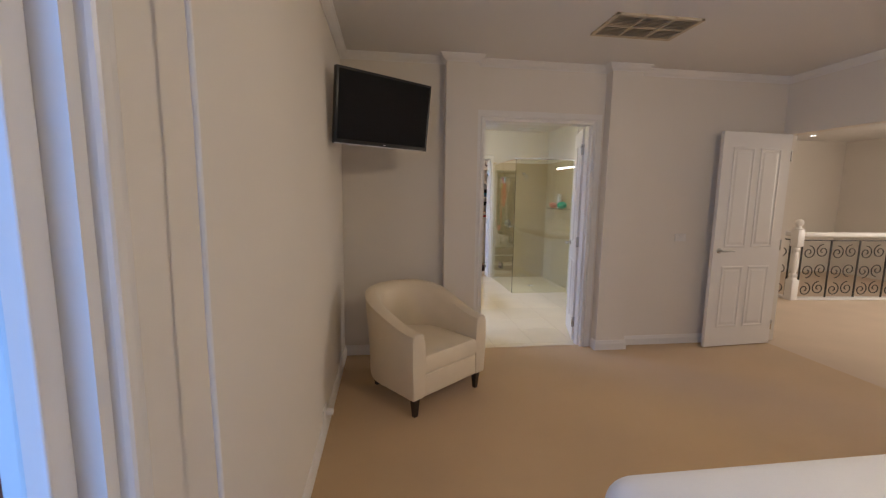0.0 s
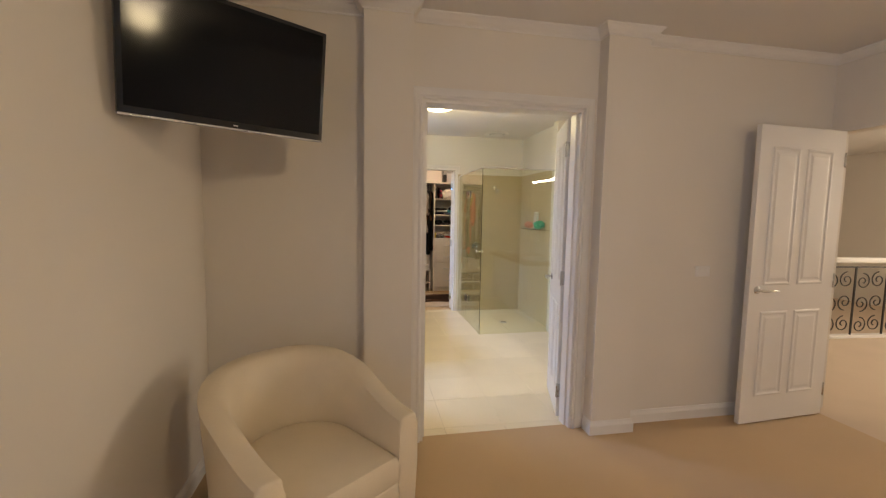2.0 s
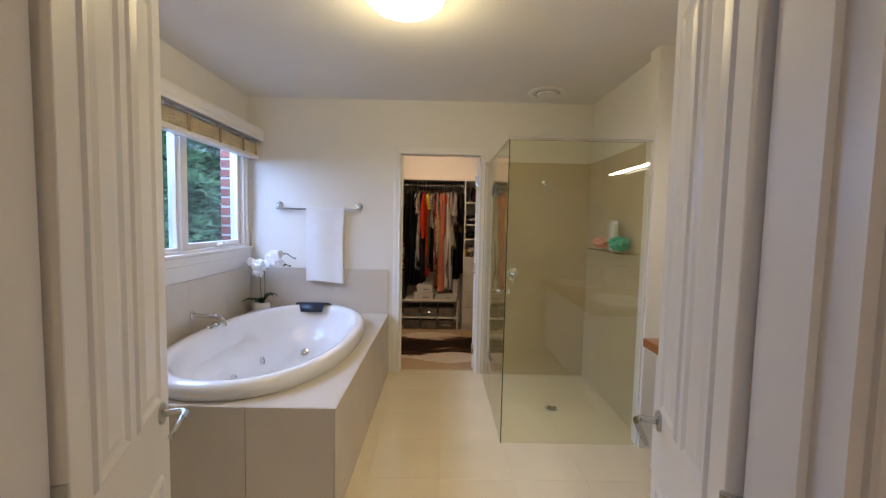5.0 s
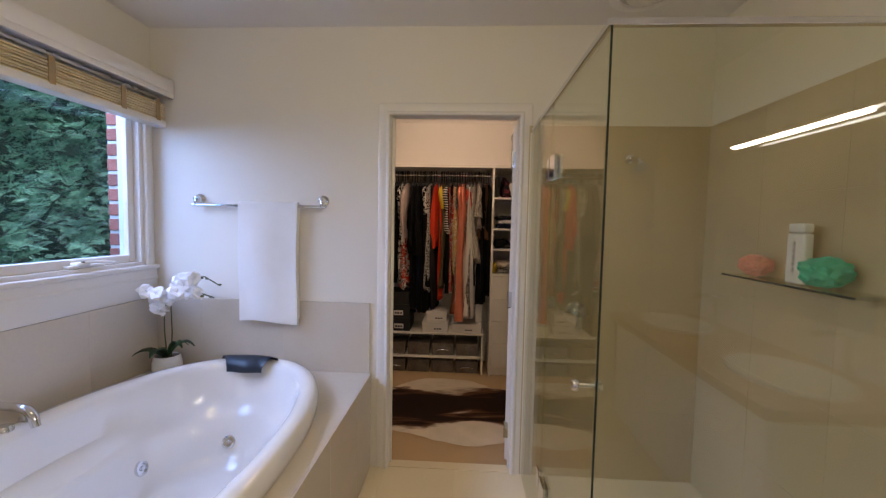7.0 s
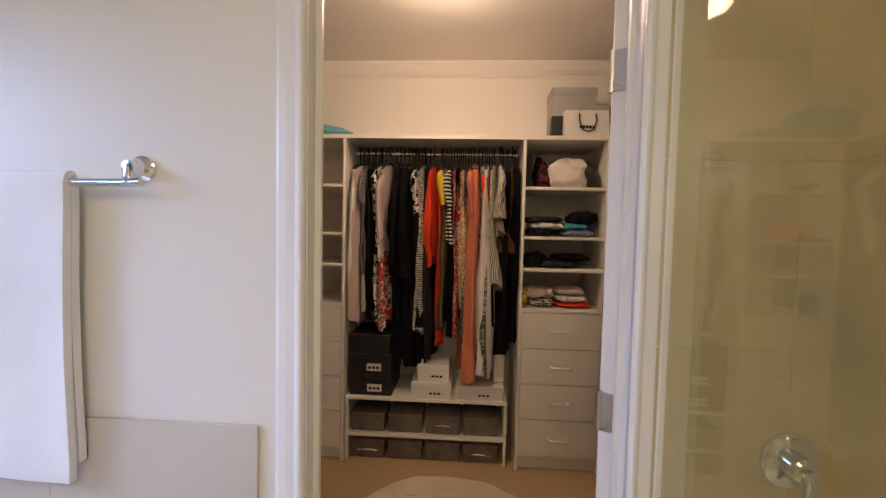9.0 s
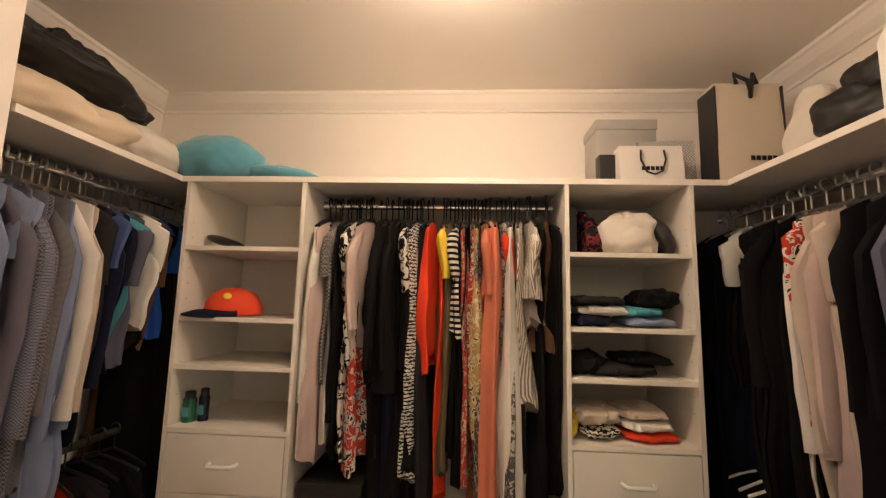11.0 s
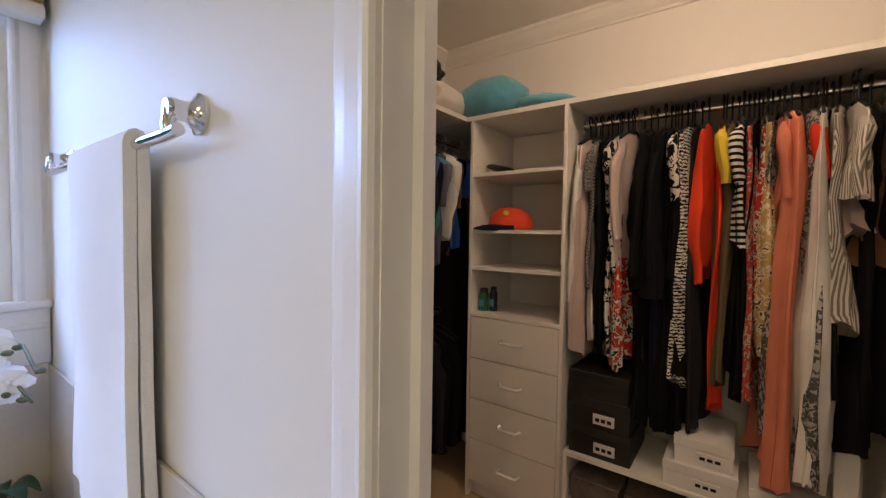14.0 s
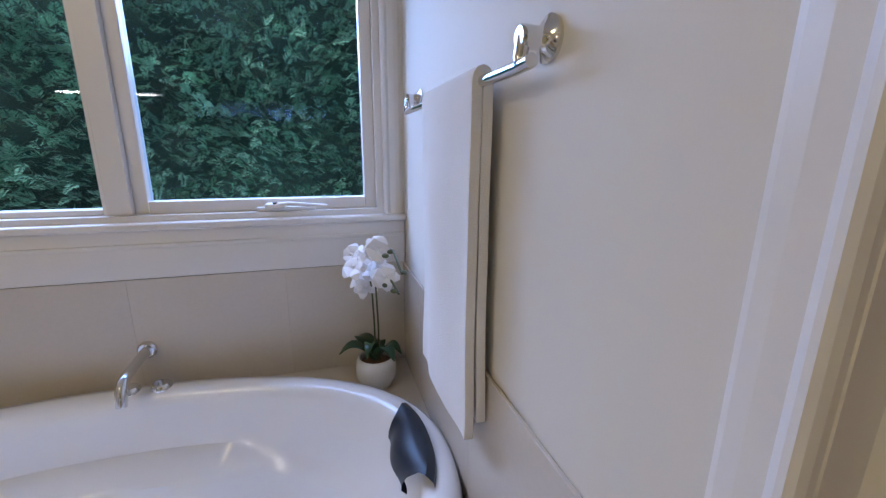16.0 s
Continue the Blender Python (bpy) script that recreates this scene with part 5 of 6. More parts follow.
# centre bay: place along the rail, cloth, lowest point, style, half thickness, how far forward, words
CENTRE = [
    (1.022, "white", 0.88, "shirt", 0.024, 0.02, "long cream blouse with lace hem"), (1.043, "pink", 0.86, "dress", 0.012, 0.0, "long pale pink blouse"), (1.06, "white", 0.95, "top", 0.009, 0.0, "off-white blouse"), (1.075, "bw_fine", 1.19, "top", 0.014, 0.015, "fine black and white knit top"),
    (1.097, "black", 0.95, "dress", 0.012, 0.0, "black dress"), (1.12, "black", 1.0, "dress", 0.02, 0.01, "black dress"), (1.139, "black", 0.9, "dress", 0.014, 0.0, "black dress"), (1.155, "bw_blot", 0.9, "dress", 0.011, 0.0, "white dress with black brush print"),
    (1.165, "bw_blot", 1.28, "top", 0.013, 0.02, "black and white printed blouse"), (1.186, "black", 0.92, "dress", 0.008, 0.0, "black dress"), (1.208, "floral_red", 0.84, "dress", 0.02, 0.01, "red and white floral dress"), (1.225, "pink", 1.28, "shirt", 0.02, 0.05, "pale pink blouse"),
    (1.253, "char", 0.9, "dress", 0.01, 0.0, "charcoal dress"), (1.29, "black", 1.18, "jacket", 0.042, 0.05, "black jacket"), (1.308, "black", 0.6, "dress", 0.02, 0.0, "long black dress"), (1.345, "black", 1.18, "jacket", 0.042, 0.05, "black jacket"),
    (1.362, "navy", 0.6, "dress", 0.014, 0.0, "navy dress"), (1.378, "black", 0.62, "dress", 0.018, 0.01, "black dress"), (1.389, "bw_blot", 1.62, "top", 0.012, 0.035, "black and white printed top"), (1.4, "black", 0.82, "jacket", 0.024, 0.01, "long black coat"),
    (1.422, "black", 0.6, "dress", 0.02, 0.01, "black dress"), (1.438, "cream", 0.82, "trousers", 0.006, 0.0, "cream trousers"), (1.45, "bw_zig", 0.8, "dress", 0.018, 0.03, "black and white zigzag dress"), (1.474, "char", 0.6, "dress", 0.012, 0.0, "charcoal dress"),
    (1.5, "red", 1.25, "dress", 0.02, 0.06, "orange-red top"), (1.548, "red", 0.72, "trousers", 0.007, 0.045, "long orange-red trousers"), (1.558, "yellow", 1.66, "top", 0.009, 0.045, "yellow top"), (1.575, "olive", 0.85, "dress", 0.02, 0.02, "olive dress"),
    (1.595, "black", 0.9, "dress", 0.01, 0.0, "black dress"), (1.612, "bw_stripe", 1.38, "top", 0.017, 0.05, "black and white striped top"), (1.629, "black", 0.8, "dress", 0.009, 0.0, "black dress"), (1.645, "floral_mix", 0.8, "dress", 0.014, 0.015, "red printed dress"),
    (1.66, "black", 0.95, "dress", 0.007, 0.0, "black dress"), (1.671, "floral_red", 1.1, "dress", 0.01, 0.01, "red and pink printed dress"), (1.685, "gold", 0.98, "dress", 0.023, 0.05, "gold printed dress"), (1.7, "grey_print", 0.7, "dress", 0.008, 0.0, "long patterned dress"),
    (1.718, "floral_mix", 0.8, "dress", 0.012, 0.01, "red printed dress"), (1.733, "coral", 1.45, "top", 0.012, 0.03, "coral top"), (1.752, "coral", 0.55, "dress", 0.03, 0.06, "long coral dress"), (1.784, "char", 0.8, "dress", 0.007, 0.0, "charcoal dress"),
    (1.805, "grey_print", 0.6, "dress", 0.02, 0.03, "grey printed dress"), (1.822, "red", 1.5, "top", 0.008, 0.02, "red top"), (1.836, "white", 0.57, "dress", 0.026, 0.065, "long white dress"), (1.852, "white", 0.66, "trousers", 0.012, 0.01, "white trousers"),
    (1.867, "black", 0.9, "dress", 0.008, 0.0, "black dress"), (1.88, "pinstripe", 1.1, "dress", 0.02, 0.055, "beige striped shirt"), (1.91, "pinstripe", 1.55, "top", 0.03, 0.08, "beige striped blouse"), (1.92, "pink", 1.42, "scarf", 0.03, 0.09, "dusty pink scarf"),
    (1.937, "black", 0.7, "dress", 0.02, 0.0, "long black dress"), (1.961, "black", 0.76, "dress", 0.022, 0.01, "long black dress"), (1.985, "brown", 1.34, "scarf", 0.026, 0.1, "brown pleated scarf"), (2.009, "black", 0.78, "dress", 0.014, 0.0, "long black dress")]
for i, (x, key, low, style, half, fwd, words) in enumerate(CENTRE):
    rr = random.Random(i + 50)
    garment(pose(x, 9.09 + rr.uniform(-0.01, 0.01) - fwd, RAIL_Z + 0.009, 0, 0, max(-9, min(9, rr.gauss(0, 4)))), key, RAIL_Z - 0.075 - low, style, words + " on a black hanger", "clothes on the centre rail", i + 1, wid=0.195 + rr.uniform(-0.025, 0.01), thick=half)

LEFT = [(8.255, "sky", 0.92, "shirt", "light blue shirt"), (8.285, "sky", 1.35, "top", "light blue short-sleeved shirt"), (8.315, "mauve", 0.95, "shirt", "mauve shirt"), (8.345, "check_blue", 0.9, "shirt", "fine blue checked shirt"),
        (8.375, "check_shirt", 0.88, "shirt", "grey checked shirt"), (8.405, "check_shirt", 0.96, "shirt", "grey checked shirt"), (8.435, "stripe_shirt", 0.95, "shirt", "grey striped shirt"), (8.465, "sky", 0.84, "shirt", "light blue shirt"),
        (8.495, "sky", 0.86, "shirt", "light blue shirt"), (8.525, "white", 0.9, "shirt", "white shirt"), (8.56, "cream", 0.92, "shirt", "cream shirt"), (8.595, "char", 1.25, "top", "dark grey polo shirt"), (8.63, "navy", 1.0, "shirt", "navy shirt"),
        (8.665, "blue", 1.22, "top", "dark blue polo shirt with red trim"), (8.7, "navy", 1.2, "top", "navy polo shirt"), (8.735, "teal", 1.24, "top", "teal polo shirt"), (8.775, "slate", 1.26, "top", "dark mauve polo shirt"), (8.81, "white", 1.36, "top", "white t-shirt"),
        (8.85, "char", 1.3, "top", "charcoal t-shirt"), (8.9, "brown", 1.3, "top", "dark brown top"), (8.94, "royal", 1.34, "top", "royal blue top"), (8.985, "black", 0.65, "dress", "long black garment"), (9.04, "brown", 0.8, "dress", "dark brown garment"), (9.1, "black", 0.65, "dress", "long black garment"),
        (9.16, "black", 0.65, "dress", "long black garment"), (9.23, "black", 0.65, "dress", "long black garment")]
for i, (y, key, low, style, words) in enumerate(LEFT):
    rr = random.Random(i + 150)
    garment(pose(0.2 + rr.uniform(-0.012, 0.012), y, RAIL_Z + 0.009, 0, 0, 90 + max(-12, min(12, rr.gauss(0, 5)))), key, RAIL_Z - 0.075 - low, style, words + " on a hanger", "shirts on the side rail", i + 101, wid=0.21 + rr.uniform(-0.02, 0.01), thick=0.013, hook=M_STEEL)
RIGHT = [(9.25, "black", 0.6, "dress", "long black garment"), (9.2, "navy", 0.6, "trousers", "dark navy trousers"), (9.13, "black", 0.65, "jacket", "long black coat"), (9.07, "navy", 0.7, "dress", "dark navy dress"), (9.01, "black", 1.2, "top", "black t-shirt"),
         (8.96, "white", 1.62, "top", "white collared t-shirt"), (8.91, "black", 0.62, "dress", "long black dress"), (8.86, "navy", 0.72, "trousers", "navy trousers"), (8.81, "grey", 0.9, "trousers", "grey trousers"), (8.77, "black", 0.8, "jacket", "black jacket"), (8.71, "black", 0.7, "dress", "long black dress"),
         (8.655, "white", 0.84, "shirt", "white blouse"), (8.615, "floral_red", 1.15, "top", "white blouse with red border print"), (8.585, "cream", 0.88, "shirt", "cream blouse"), (8.54, "pink", 0.86, "shirt", "pale pink blouse"), (8.5, "cream", 0.9, "top", "cream blouse"), (8.45, "black", 0.72, "jacket", "long black coat"),
         (8.38, "black", 0.72, "jacket", "black coat"), (8.3, "slate", 0.85, "jacket", "dark grey jacket"), (8.2, "char", 0.85, "jacket", "charcoal jacket"), (8.08, "black", 0.85, "jacket", "black jacket")]
for i, (y, key, low, style, words) in enumerate(RIGHT):
    rr = random.Random(i + 250)
    garment(pose(2.9 + rr.uniform(-0.01, 0.01), y, RAIL_Z + 0.009, 0, 0, -90 + max(-7, min(7, rr.gauss(0, 4)))), key, RAIL_Z - 0.075 - low, style, words + " on a hanger", "clothes on the far rail", i + 201, wid=0.2 + rr.uniform(-0.03, 0.015), thick=0.019, hook=M_STEEL)
# left side: mostly black cloth and hangers, carrying the shade below the lamp's reach
LOW = [(0.2, 90, 8.33 + 0.07 * k, ("black", "black", "black", "lime", "black", "red", "char", "black", "black", "black", "black", "black")[k], 0.22) for k in range(12)]
LOW += [(2.9, -90, 7.95 + 0.075 * k, ("white", "black", "char", "white", "black", "grey", "black", "white", "boucle", "boucle", "char", "black", "navy", "black", "black", "black")[k], 0.14) for k in range(16)]
for i, (x, rz, y, key, low) in enumerate(LOW):
    rr = random.Random(i + 350)
    garment(pose(x, y, 0.939, 0, 0, rz + rr.uniform(-8, 8)), key, 0.93 - 0.075 - low, "jacket" if key != "lime" else "top", M_CLOTH[key].name.replace("cloth_", "").replace("knit_", "").replace("_", " ") + " garment on the lower closet rail", "clothes on the lower rails", i + 301, wid=0.2 if x > 1 else (0.14 if key in ("lime", "red") else 0.18), thick=0.004 if key in ("lime", "red") else 0.02, hook=M_TRIM if x > 1 else M_BLACK)


def cushion(bm, sx, sy, sz, m, seed=0, wob=0.05, corner=2.6, flat=0.7, wrinkle=0.0):
    """A soft pillow-like body, square in plan, thin at its seams."""
    nu, nv = (64, 32) if wrinkle else (28, 14)
    rows = []
    made = []
    for i in range(nv + 1):
        v = -math.pi / 2 + math.pi * i / nv
        row = []
        for j in range(nu):
            u = 2 * math.pi * j / nu
            c, s = math.cos(u), math.sin(u)
            r = abs(math.cos(v)) ** 0.55
            px, py = math.copysign(abs(c) ** (2 / corner), c) * r, math.copysign(abs(s) ** (2 / corner), s) * r
            edge = max(abs(px), abs(py))
            pz = math.copysign(abs(math.sin(v)) ** flat, math.sin(v)) * (1 - 0.35 * edge ** 3)
            p = Vector((px * sx, py * sy, pz * sz))
            p += p.normalized() * wob * sz * (noise.noise(p * (1.2 / sz) * 0.5 + Vector((seed, 0, 0))) + 0.5 * noise.noise(p * (3 / sz) * 0.5 + Vector((0, seed, 0))))
            if wrinkle:
                p += p.normalized() * wrinkle * (noise.noise(Vector((p.x * 34, p.y * 12, p.z * 30 + seed))) + 0.6 * noise.noise(p * 48 + Vector((0, seed, 0))))
            row.append(bm.verts.new(p))
        rows.append(row)
        made += row
    for a, b in zip(rows, rows[1:]):
        for j in range(nu):
            k = (j + 1) % nu
            bm.faces.new((a[j], a[k], b[k], b[j]))
    bmesh.ops.remove_doubles(bm, verts=made, dist=1e-5)
    made = [v for v in made if v.is_valid]
    bmesh.ops.transform(bm, matrix=m, verts=made)
    return bm


def soft(name, mtl, label, cat, specs, group="", corner=2.6, flat=0.7, wrinkle=0.008):
    bm = bmesh.new()
    for k, (sx, sy, sz, m, wob) in enumerate(specs):
        cushion(bm, sx, sy, sz, m, k * 3.1 + len(label), wob, corner, flat, wrinkle)
    return single(name, bm, mtl, label, cat, group)


M_CREAMP = mat("cream_cotton", (0.66, 0.54, 0.4), 0.9, 0.08, 6, 260, 0.4, sheen=0.3)
M_WHITEP = mat("white_cotton", (0.7, 0.64, 0.56), 0.9, 0.06, 6, 260, 0.4, sheen=0.3)
M_TEALP = mat("teal_plush", (0.1, 0.33, 0.42), 0.95, 0.1, 8, 300, 0.6, sheen=0.5)
M_BLACKBAG = mat("black_nylon", (0.012, 0.011, 0.011), 0.5, 0.2, 8, 240, 0.3)
soft("pillow", M_CREAMP, "cream pillow on the closet shelf", "pillow", [(0.2, 0.3, 0.08, pose(0.265, 8.46, 2.085, 0, 6, 3), 0.45)])
soft("pillow", M_WHITEP, "white pillow on the closet shelf", "pillow", [(0.2, 0.2, 0.085, pose(0.265, 8.77, 2.085, 0, 5, 8), 0.25)])
gb = thing("garment_bag", (0, 0, 0), "folded black garment bag lying on the pillow", "bag")
for gk, (gx, gy, gz, gm, gw) in enumerate([(0.25, 0.33, 0.075, pose(0.2, 8.43, 2.26, -4, 9, 0), 0.7), (0.17, 0.17, 0.06, pose(0.2, 8.68, 2.25, -10, 8, 14), 0.6), (0.13, 0.15, 0.05, pose(0.2, 8.58, 2.34, -12, 5, -16), 0.6)]):
    part(("bag_body", "folded_end", "carry_flap")[gk], cushion(bmesh.new(), gx, gy, gz, gm, gk * 3.1, gw, 2.6, 0.7, 0.014), M_BLACKBAG, gb)
whale = thing("plush_cushion", pose(0.56, 8.94, 2.0, 0, 0, 4), "teal plush cushion with a flat tail", "cushion")
bm = cushion(bmesh.new(), 0.19, 0.13, 0.095, pose(-0.01, 0, 0.092, 0, -4, 0), 5, 0.12, 2.2, 0.9, 0.005)
part("body", bm, M_TEALP, whale)
bm = cushion(bmesh.new(), 0.16, 0.09, 0.036, pose(0.28, 0.03, 0.038, 0, 5, 5), 9, 0.2, 2.3, 0.9, 0.004)
part("tail", bm, M_TEALP, whale)
bm = bmesh.new()
tube(bm, [(-0.12 + 0.02 * k, -0.06 - 0.004 * k, 0.165 - 0.0022 * (k - 5) ** 2 * 0.6) for k in range(11)], 0.002, 5)
part("seam", bm, M_BLACK, whale)


def shopping_bag(x, y, w, d, h, rz, mtl, label, handle=M_BLACKBAG, bars=None, side=None):
    b = thing("shopping_bag", pose(x, y, 2.0, 0, 0, rz), label, "bag", "shopping bags on the top shelf")
    bm = bmesh.new()
    vs = [[bm.verts.new((sx * w / 2 * (1 - 0.02 * k), sy * d / 2 * (1 - 0.25 * k * k), h * k)) for sx, sy in ((-1, -1), (1, -1), (1, 1), (-1, 1))] for k in (0, 0.5, 1)]
    for a, c in zip(vs, vs[1:]):
        for j in range(4):
            bm.faces.new((a[j], a[(j + 1) % 4], c[(j + 1) % 4], c[j]))
    bm.faces.new(vs[0][::-1])
    ob = part("paper_body", bm, mtl, b, smooth=False)
    ob.modifiers.new("thickness", "SOLIDIFY").thickness = 0.0025
    if side:
        for sx in (-1, 1):
            part("gusset", boxes((sx * w / 2 - 0.003, sx * w / 2 + 0.003, -d / 2 * 0.95, d / 2 * 0.95, 0.002, h * 0.96)), side, b, "dark gusset", smooth=False)
    if handle:
        bm = bmesh.new()
        tube(bm, [(-w * 0.18, -d / 2 * 0.98 - 0.004, h * 0.86), (-w * 0.19, -d / 2 - 0.008, h * 0.62), (-w * 0.1, -d / 2 - 0.01, h * 0.3), (w * 0.02, -d / 2 - 0.01, h * 0.24), (w * 0.14, -d / 2 - 0.01, h * 0.32), (w * 0.2, -d / 2 - 0.008, h * 0.62), (w * 0.18, -d / 2 * 0.98 - 0.004, h * 0.86)] if not side else
             [(-w * 0.15, -d / 2 * 0.8, h * 0.99), (-w * 0.17, -d / 2 * 0.7, h * 1.1), (0, -d / 2 * 0.9, h * 1.02), (0, -d / 2 - 0.006, h * 0.84), (w * 0.12, -d / 2 * 0.7, h * 1.1), (w * 0.15, -d / 2 * 0.8, h * 0.99)], 0.004 if not side else 0.009, 6)
        part("handle", bm, handle, b, "black cord handle")
    if bars:
        for k in range(5):
            xx = bars[0] + (k - 2) * bars[2] * 1.35
            part("print_bar", boxes((xx - bars[2] / 2, xx + bars[2] / 2, -d / 2 - 0.0035, -d / 2 - 0.002, bars[1], bars[1] + bars[2] * 1.2)), M_CLOTH["char"], b, smooth=False)


M_PAPERW = mat("white_card", (0.72, 0.68, 0.64), 0.5, 0.03, 5, 100, 0.03)
M_PAPERG = mat("grey_card", (0.42, 0.4, 0.37), 0.6, 0.05, 5, 100, 0.05)
M_PAPERC = mat("cream_card", (0.62, 0.54, 0.43), 0.6, 0.05, 5, 100, 0.05)
M_BAGPAT = patterned("grey_lattice", "check", (0.6, 0.57, 0.54), (0.26, 0.25, 0.24), 150)
bx = thing("storage_box", (2.36, 9.2, 2.0), "grey cardboard storage box on the top shelf", "box")
bm = bmesh.new()
box(bm, -0.145, 0.125, -0.09, 0.1, 0, 0.35, bev=0.003)
bmesh.ops.translate(bm, verts=bm.verts, vec=(0.03, 0, 0))
part("carton", bm, M_PAPERG, bx)
bm = bmesh.new()
box(bm, -0.15, 0.13, -0.095, 0.105, 0.31, 0.358, bev=0.003)
bmesh.ops.translate(bm, verts=bm.verts, vec=(0.03, 0, 0))
part("lid", bm, M_PAPERG, bx)
bm = bmesh.new()
box(bm, 2.22, 2.34, 9.0, 9.06, 2.0, 2.15, bev=0.003)
single("gift_box", bm, M_BLACKBAG, "small black gift box on the top shelf", "box")
shopping_bag(2.415, 8.985, 0.26, 0.09, 0.17, 0, M_PAPERW, "white paper shopping bag with a black cord handle", bars=(0.0, 0.06, 0.014))
shopping_bag(2.54, 9.12, 0.24, 0.12, 0.24, -3, M_BAGPAT, "grey lattice-print paper shopping bag")
shopping_bag(2.81, 8.99, 0.27, 0.13, 0.44, 0, M_PAPERC, "tall cream paper shopping bag with black sides and ribbon handle", bars=(0.04, 0.1, 0.016), side=M_BLACKBAG)
soft("cloth_bag", M_WHITEP, "crumpled white dust bag on the top shelf", "bag", [(0.06, 0.09, 0.17, pose(2.9, 8.72, 2.16, 0, 6, 10), 0.3)])
soft("cloth_bag", M_WHITEP, "crumpled white dust bag on the top shelf", "bag", [(0.09, 0.12, 0.17, pose(2.86, 8.22, 2.16, 5, -4, 10), 0.35)])
hb = thing("handbag", (0, 0, 0), "soft black bag on the top shelf", "bag")
part("bag_body", cushion(bmesh.new(), 0.11, 0.14, 0.1, pose(2.86, 8.5, 2.1, 0, 0, 10), 2.0, 0.35, 2.6, 0.7, 0.008), M_BLACKBAG, hb)
part("gathered_top", cushion(bmesh.new(), 0.055, 0.08, 0.055, pose(2.84, 8.45, 2.2), 5.0, 0.3, 2.6, 0.7, 0.006), M_BLACKBAG, hb)


def on_shelf(name, key, label, cat, x, y, z, sx, sy, sz, rz=0, wob=0.35, m=None):
    soft(name, m or M_CLOTH[key], label, cat, [(sx, sy, sz, pose(x, y, z + sz * 0.95, 0, 0, rz), wob)], "folded things on the shelves" if cat == "clothing" else "", *((3.3, 0.5, 0.016) if cat == "clothing" else (2.6, 0.7, 0.01)))


# left tower's contents
sg = thing("sunglasses_case", pose(0.588, 8.98, 1.726, 0, 15, -12), "black curved sunglasses case on the shelf", "case")
part("shell", cushion(bmesh.new(), 0.1, 0.036, 0.019, pose(0, 0, 0.01), 3, 0.05, 2.2, 0.8), M_BLACK, sg)
cap = thing("baseball_cap", pose(0.645, 9.0, 1.415, 0, 0, 36), "orange baseball cap with a navy brim on the shelf", "cap")
bm = bmesh.new()
lathe(bm, [(0.092, 0.006), (0.098, 0.03), (0.093, 0.062), (0.074, 0.094), (0.042, 0.113), (0.01, 0.118), (0.009, 0.124), (0, 0.126)], 32)
for v in bm.verts:
    v.co += v.co.normalized() * 0.006 * noise.noise(v.co * 22)
bmesh.ops.scale(bm, vec=(1.18, 1.0, 1), verts=bm.verts)
part("crown", bm, mat("orange_cotton", (0.75, 0.065, 0.018), 0.8, 0.08, 8, 260, 0.3), cap)
bm = bmesh.new()
rows = []
for o, dz in ((0.0, 0.03), (0.05, 0.024), (0.1, 0.008)):
    rows.append([bm.verts.new((-(0.1 + o) * math.cos(a), (0.09 + o * 0.25) * math.sin(a), dz - 0.012 * abs(math.sin(a)) * (o / 0.085) + 0.002)) for a in [math.pi * (k / 12 - 0.5) for k in range(13)]])
for a, b in zip(rows, rows[1:]):
    for j in range(12):
        bm.faces.new((a[j], a[j + 1], b[j + 1], b[j]))
ob = part("brim", bm, M_CLOTH["navy"], cap, "navy brim")
ob.modifiers.new("thickness", "SOLIDIFY").thickness = 0.004
part("badge", cushion(bmesh.new(), 0.016, 0.004, 0.014, pose(-0.04, -0.088, 0.085, -25), 1, 0.0, 2.0, 1.0), M_CLOTH["yellow"], cap, "small yellow badge")
for x, y, h, r, c, lb in ((0.518, 8.95, 0.12, 0.026, (0.02, 0.12, 0.06), "dark green toiletry can on the shelf"), (0.567, 8.97, 0.13, 0.02, (0.012, 0.014, 0.03), "dark toiletry bottle on the shelf")):
    can = thing("toiletry_can", (x, y, 0.985), lb, "bottle")
    bm = bmesh.new()
    lathe(bm, [(0, 0), (r, 0), (r, h * 0.72), (r * 0.9, h * 0.78), (0, h * 0.78)], 20)
    part("can_body", bm, mat("can_paint", c, 0.25, 0.1, 12, 90, 0.0), can)
    bm = bmesh.new()
    lathe(bm, [(r * 0.8, h * 0.78), (r * 0.82, h * 0.97), (r * 0.6, h), (0, h)], 20)
    part("cap", bm, M_BLACK, can)
    part("label", boxes((-r * 0.5, r * 0.5, -r - 0.0012, -r + 0.004, h * 0.2, h * 0.5)), M_CLOTH["teal"], can, smooth=False)
# right tower's contents
part("fabric", boxes((2.06, 2.1, 8.93, 9.1, 1.706, 1.9), bev=0.004), M_BLACKBAG, thing("gift_bag", (0, 0, 0), "flat black gift bag standing on the shelf", "bag"))
soft("shoulder_bag", M_CLOTH["floral_dark"], "dark printed bag slumped on the shelf", "bag", [(0.07, 0.08, 0.08, pose(2.18, 9.06, 1.782, 0, 12, 10), 0.5), (0.035, 0.06, 0.06, pose(2.17, 9.06, 1.86, 10, -15, 0), 0.5)])
ob = thing("drawstring_bag", pose(2.345, 9.0, 1.705), "white drawstring bag with a dark printed mark on the shelf", "bag")
part("bag_body", cushion(bmesh.new(), 0.122, 0.09, 0.1, pose(-0.005, 0, 0.095, 0, -7, 0), 4, 0.4, 2.3, 0.8, 0.012), M_WHITEP, ob)
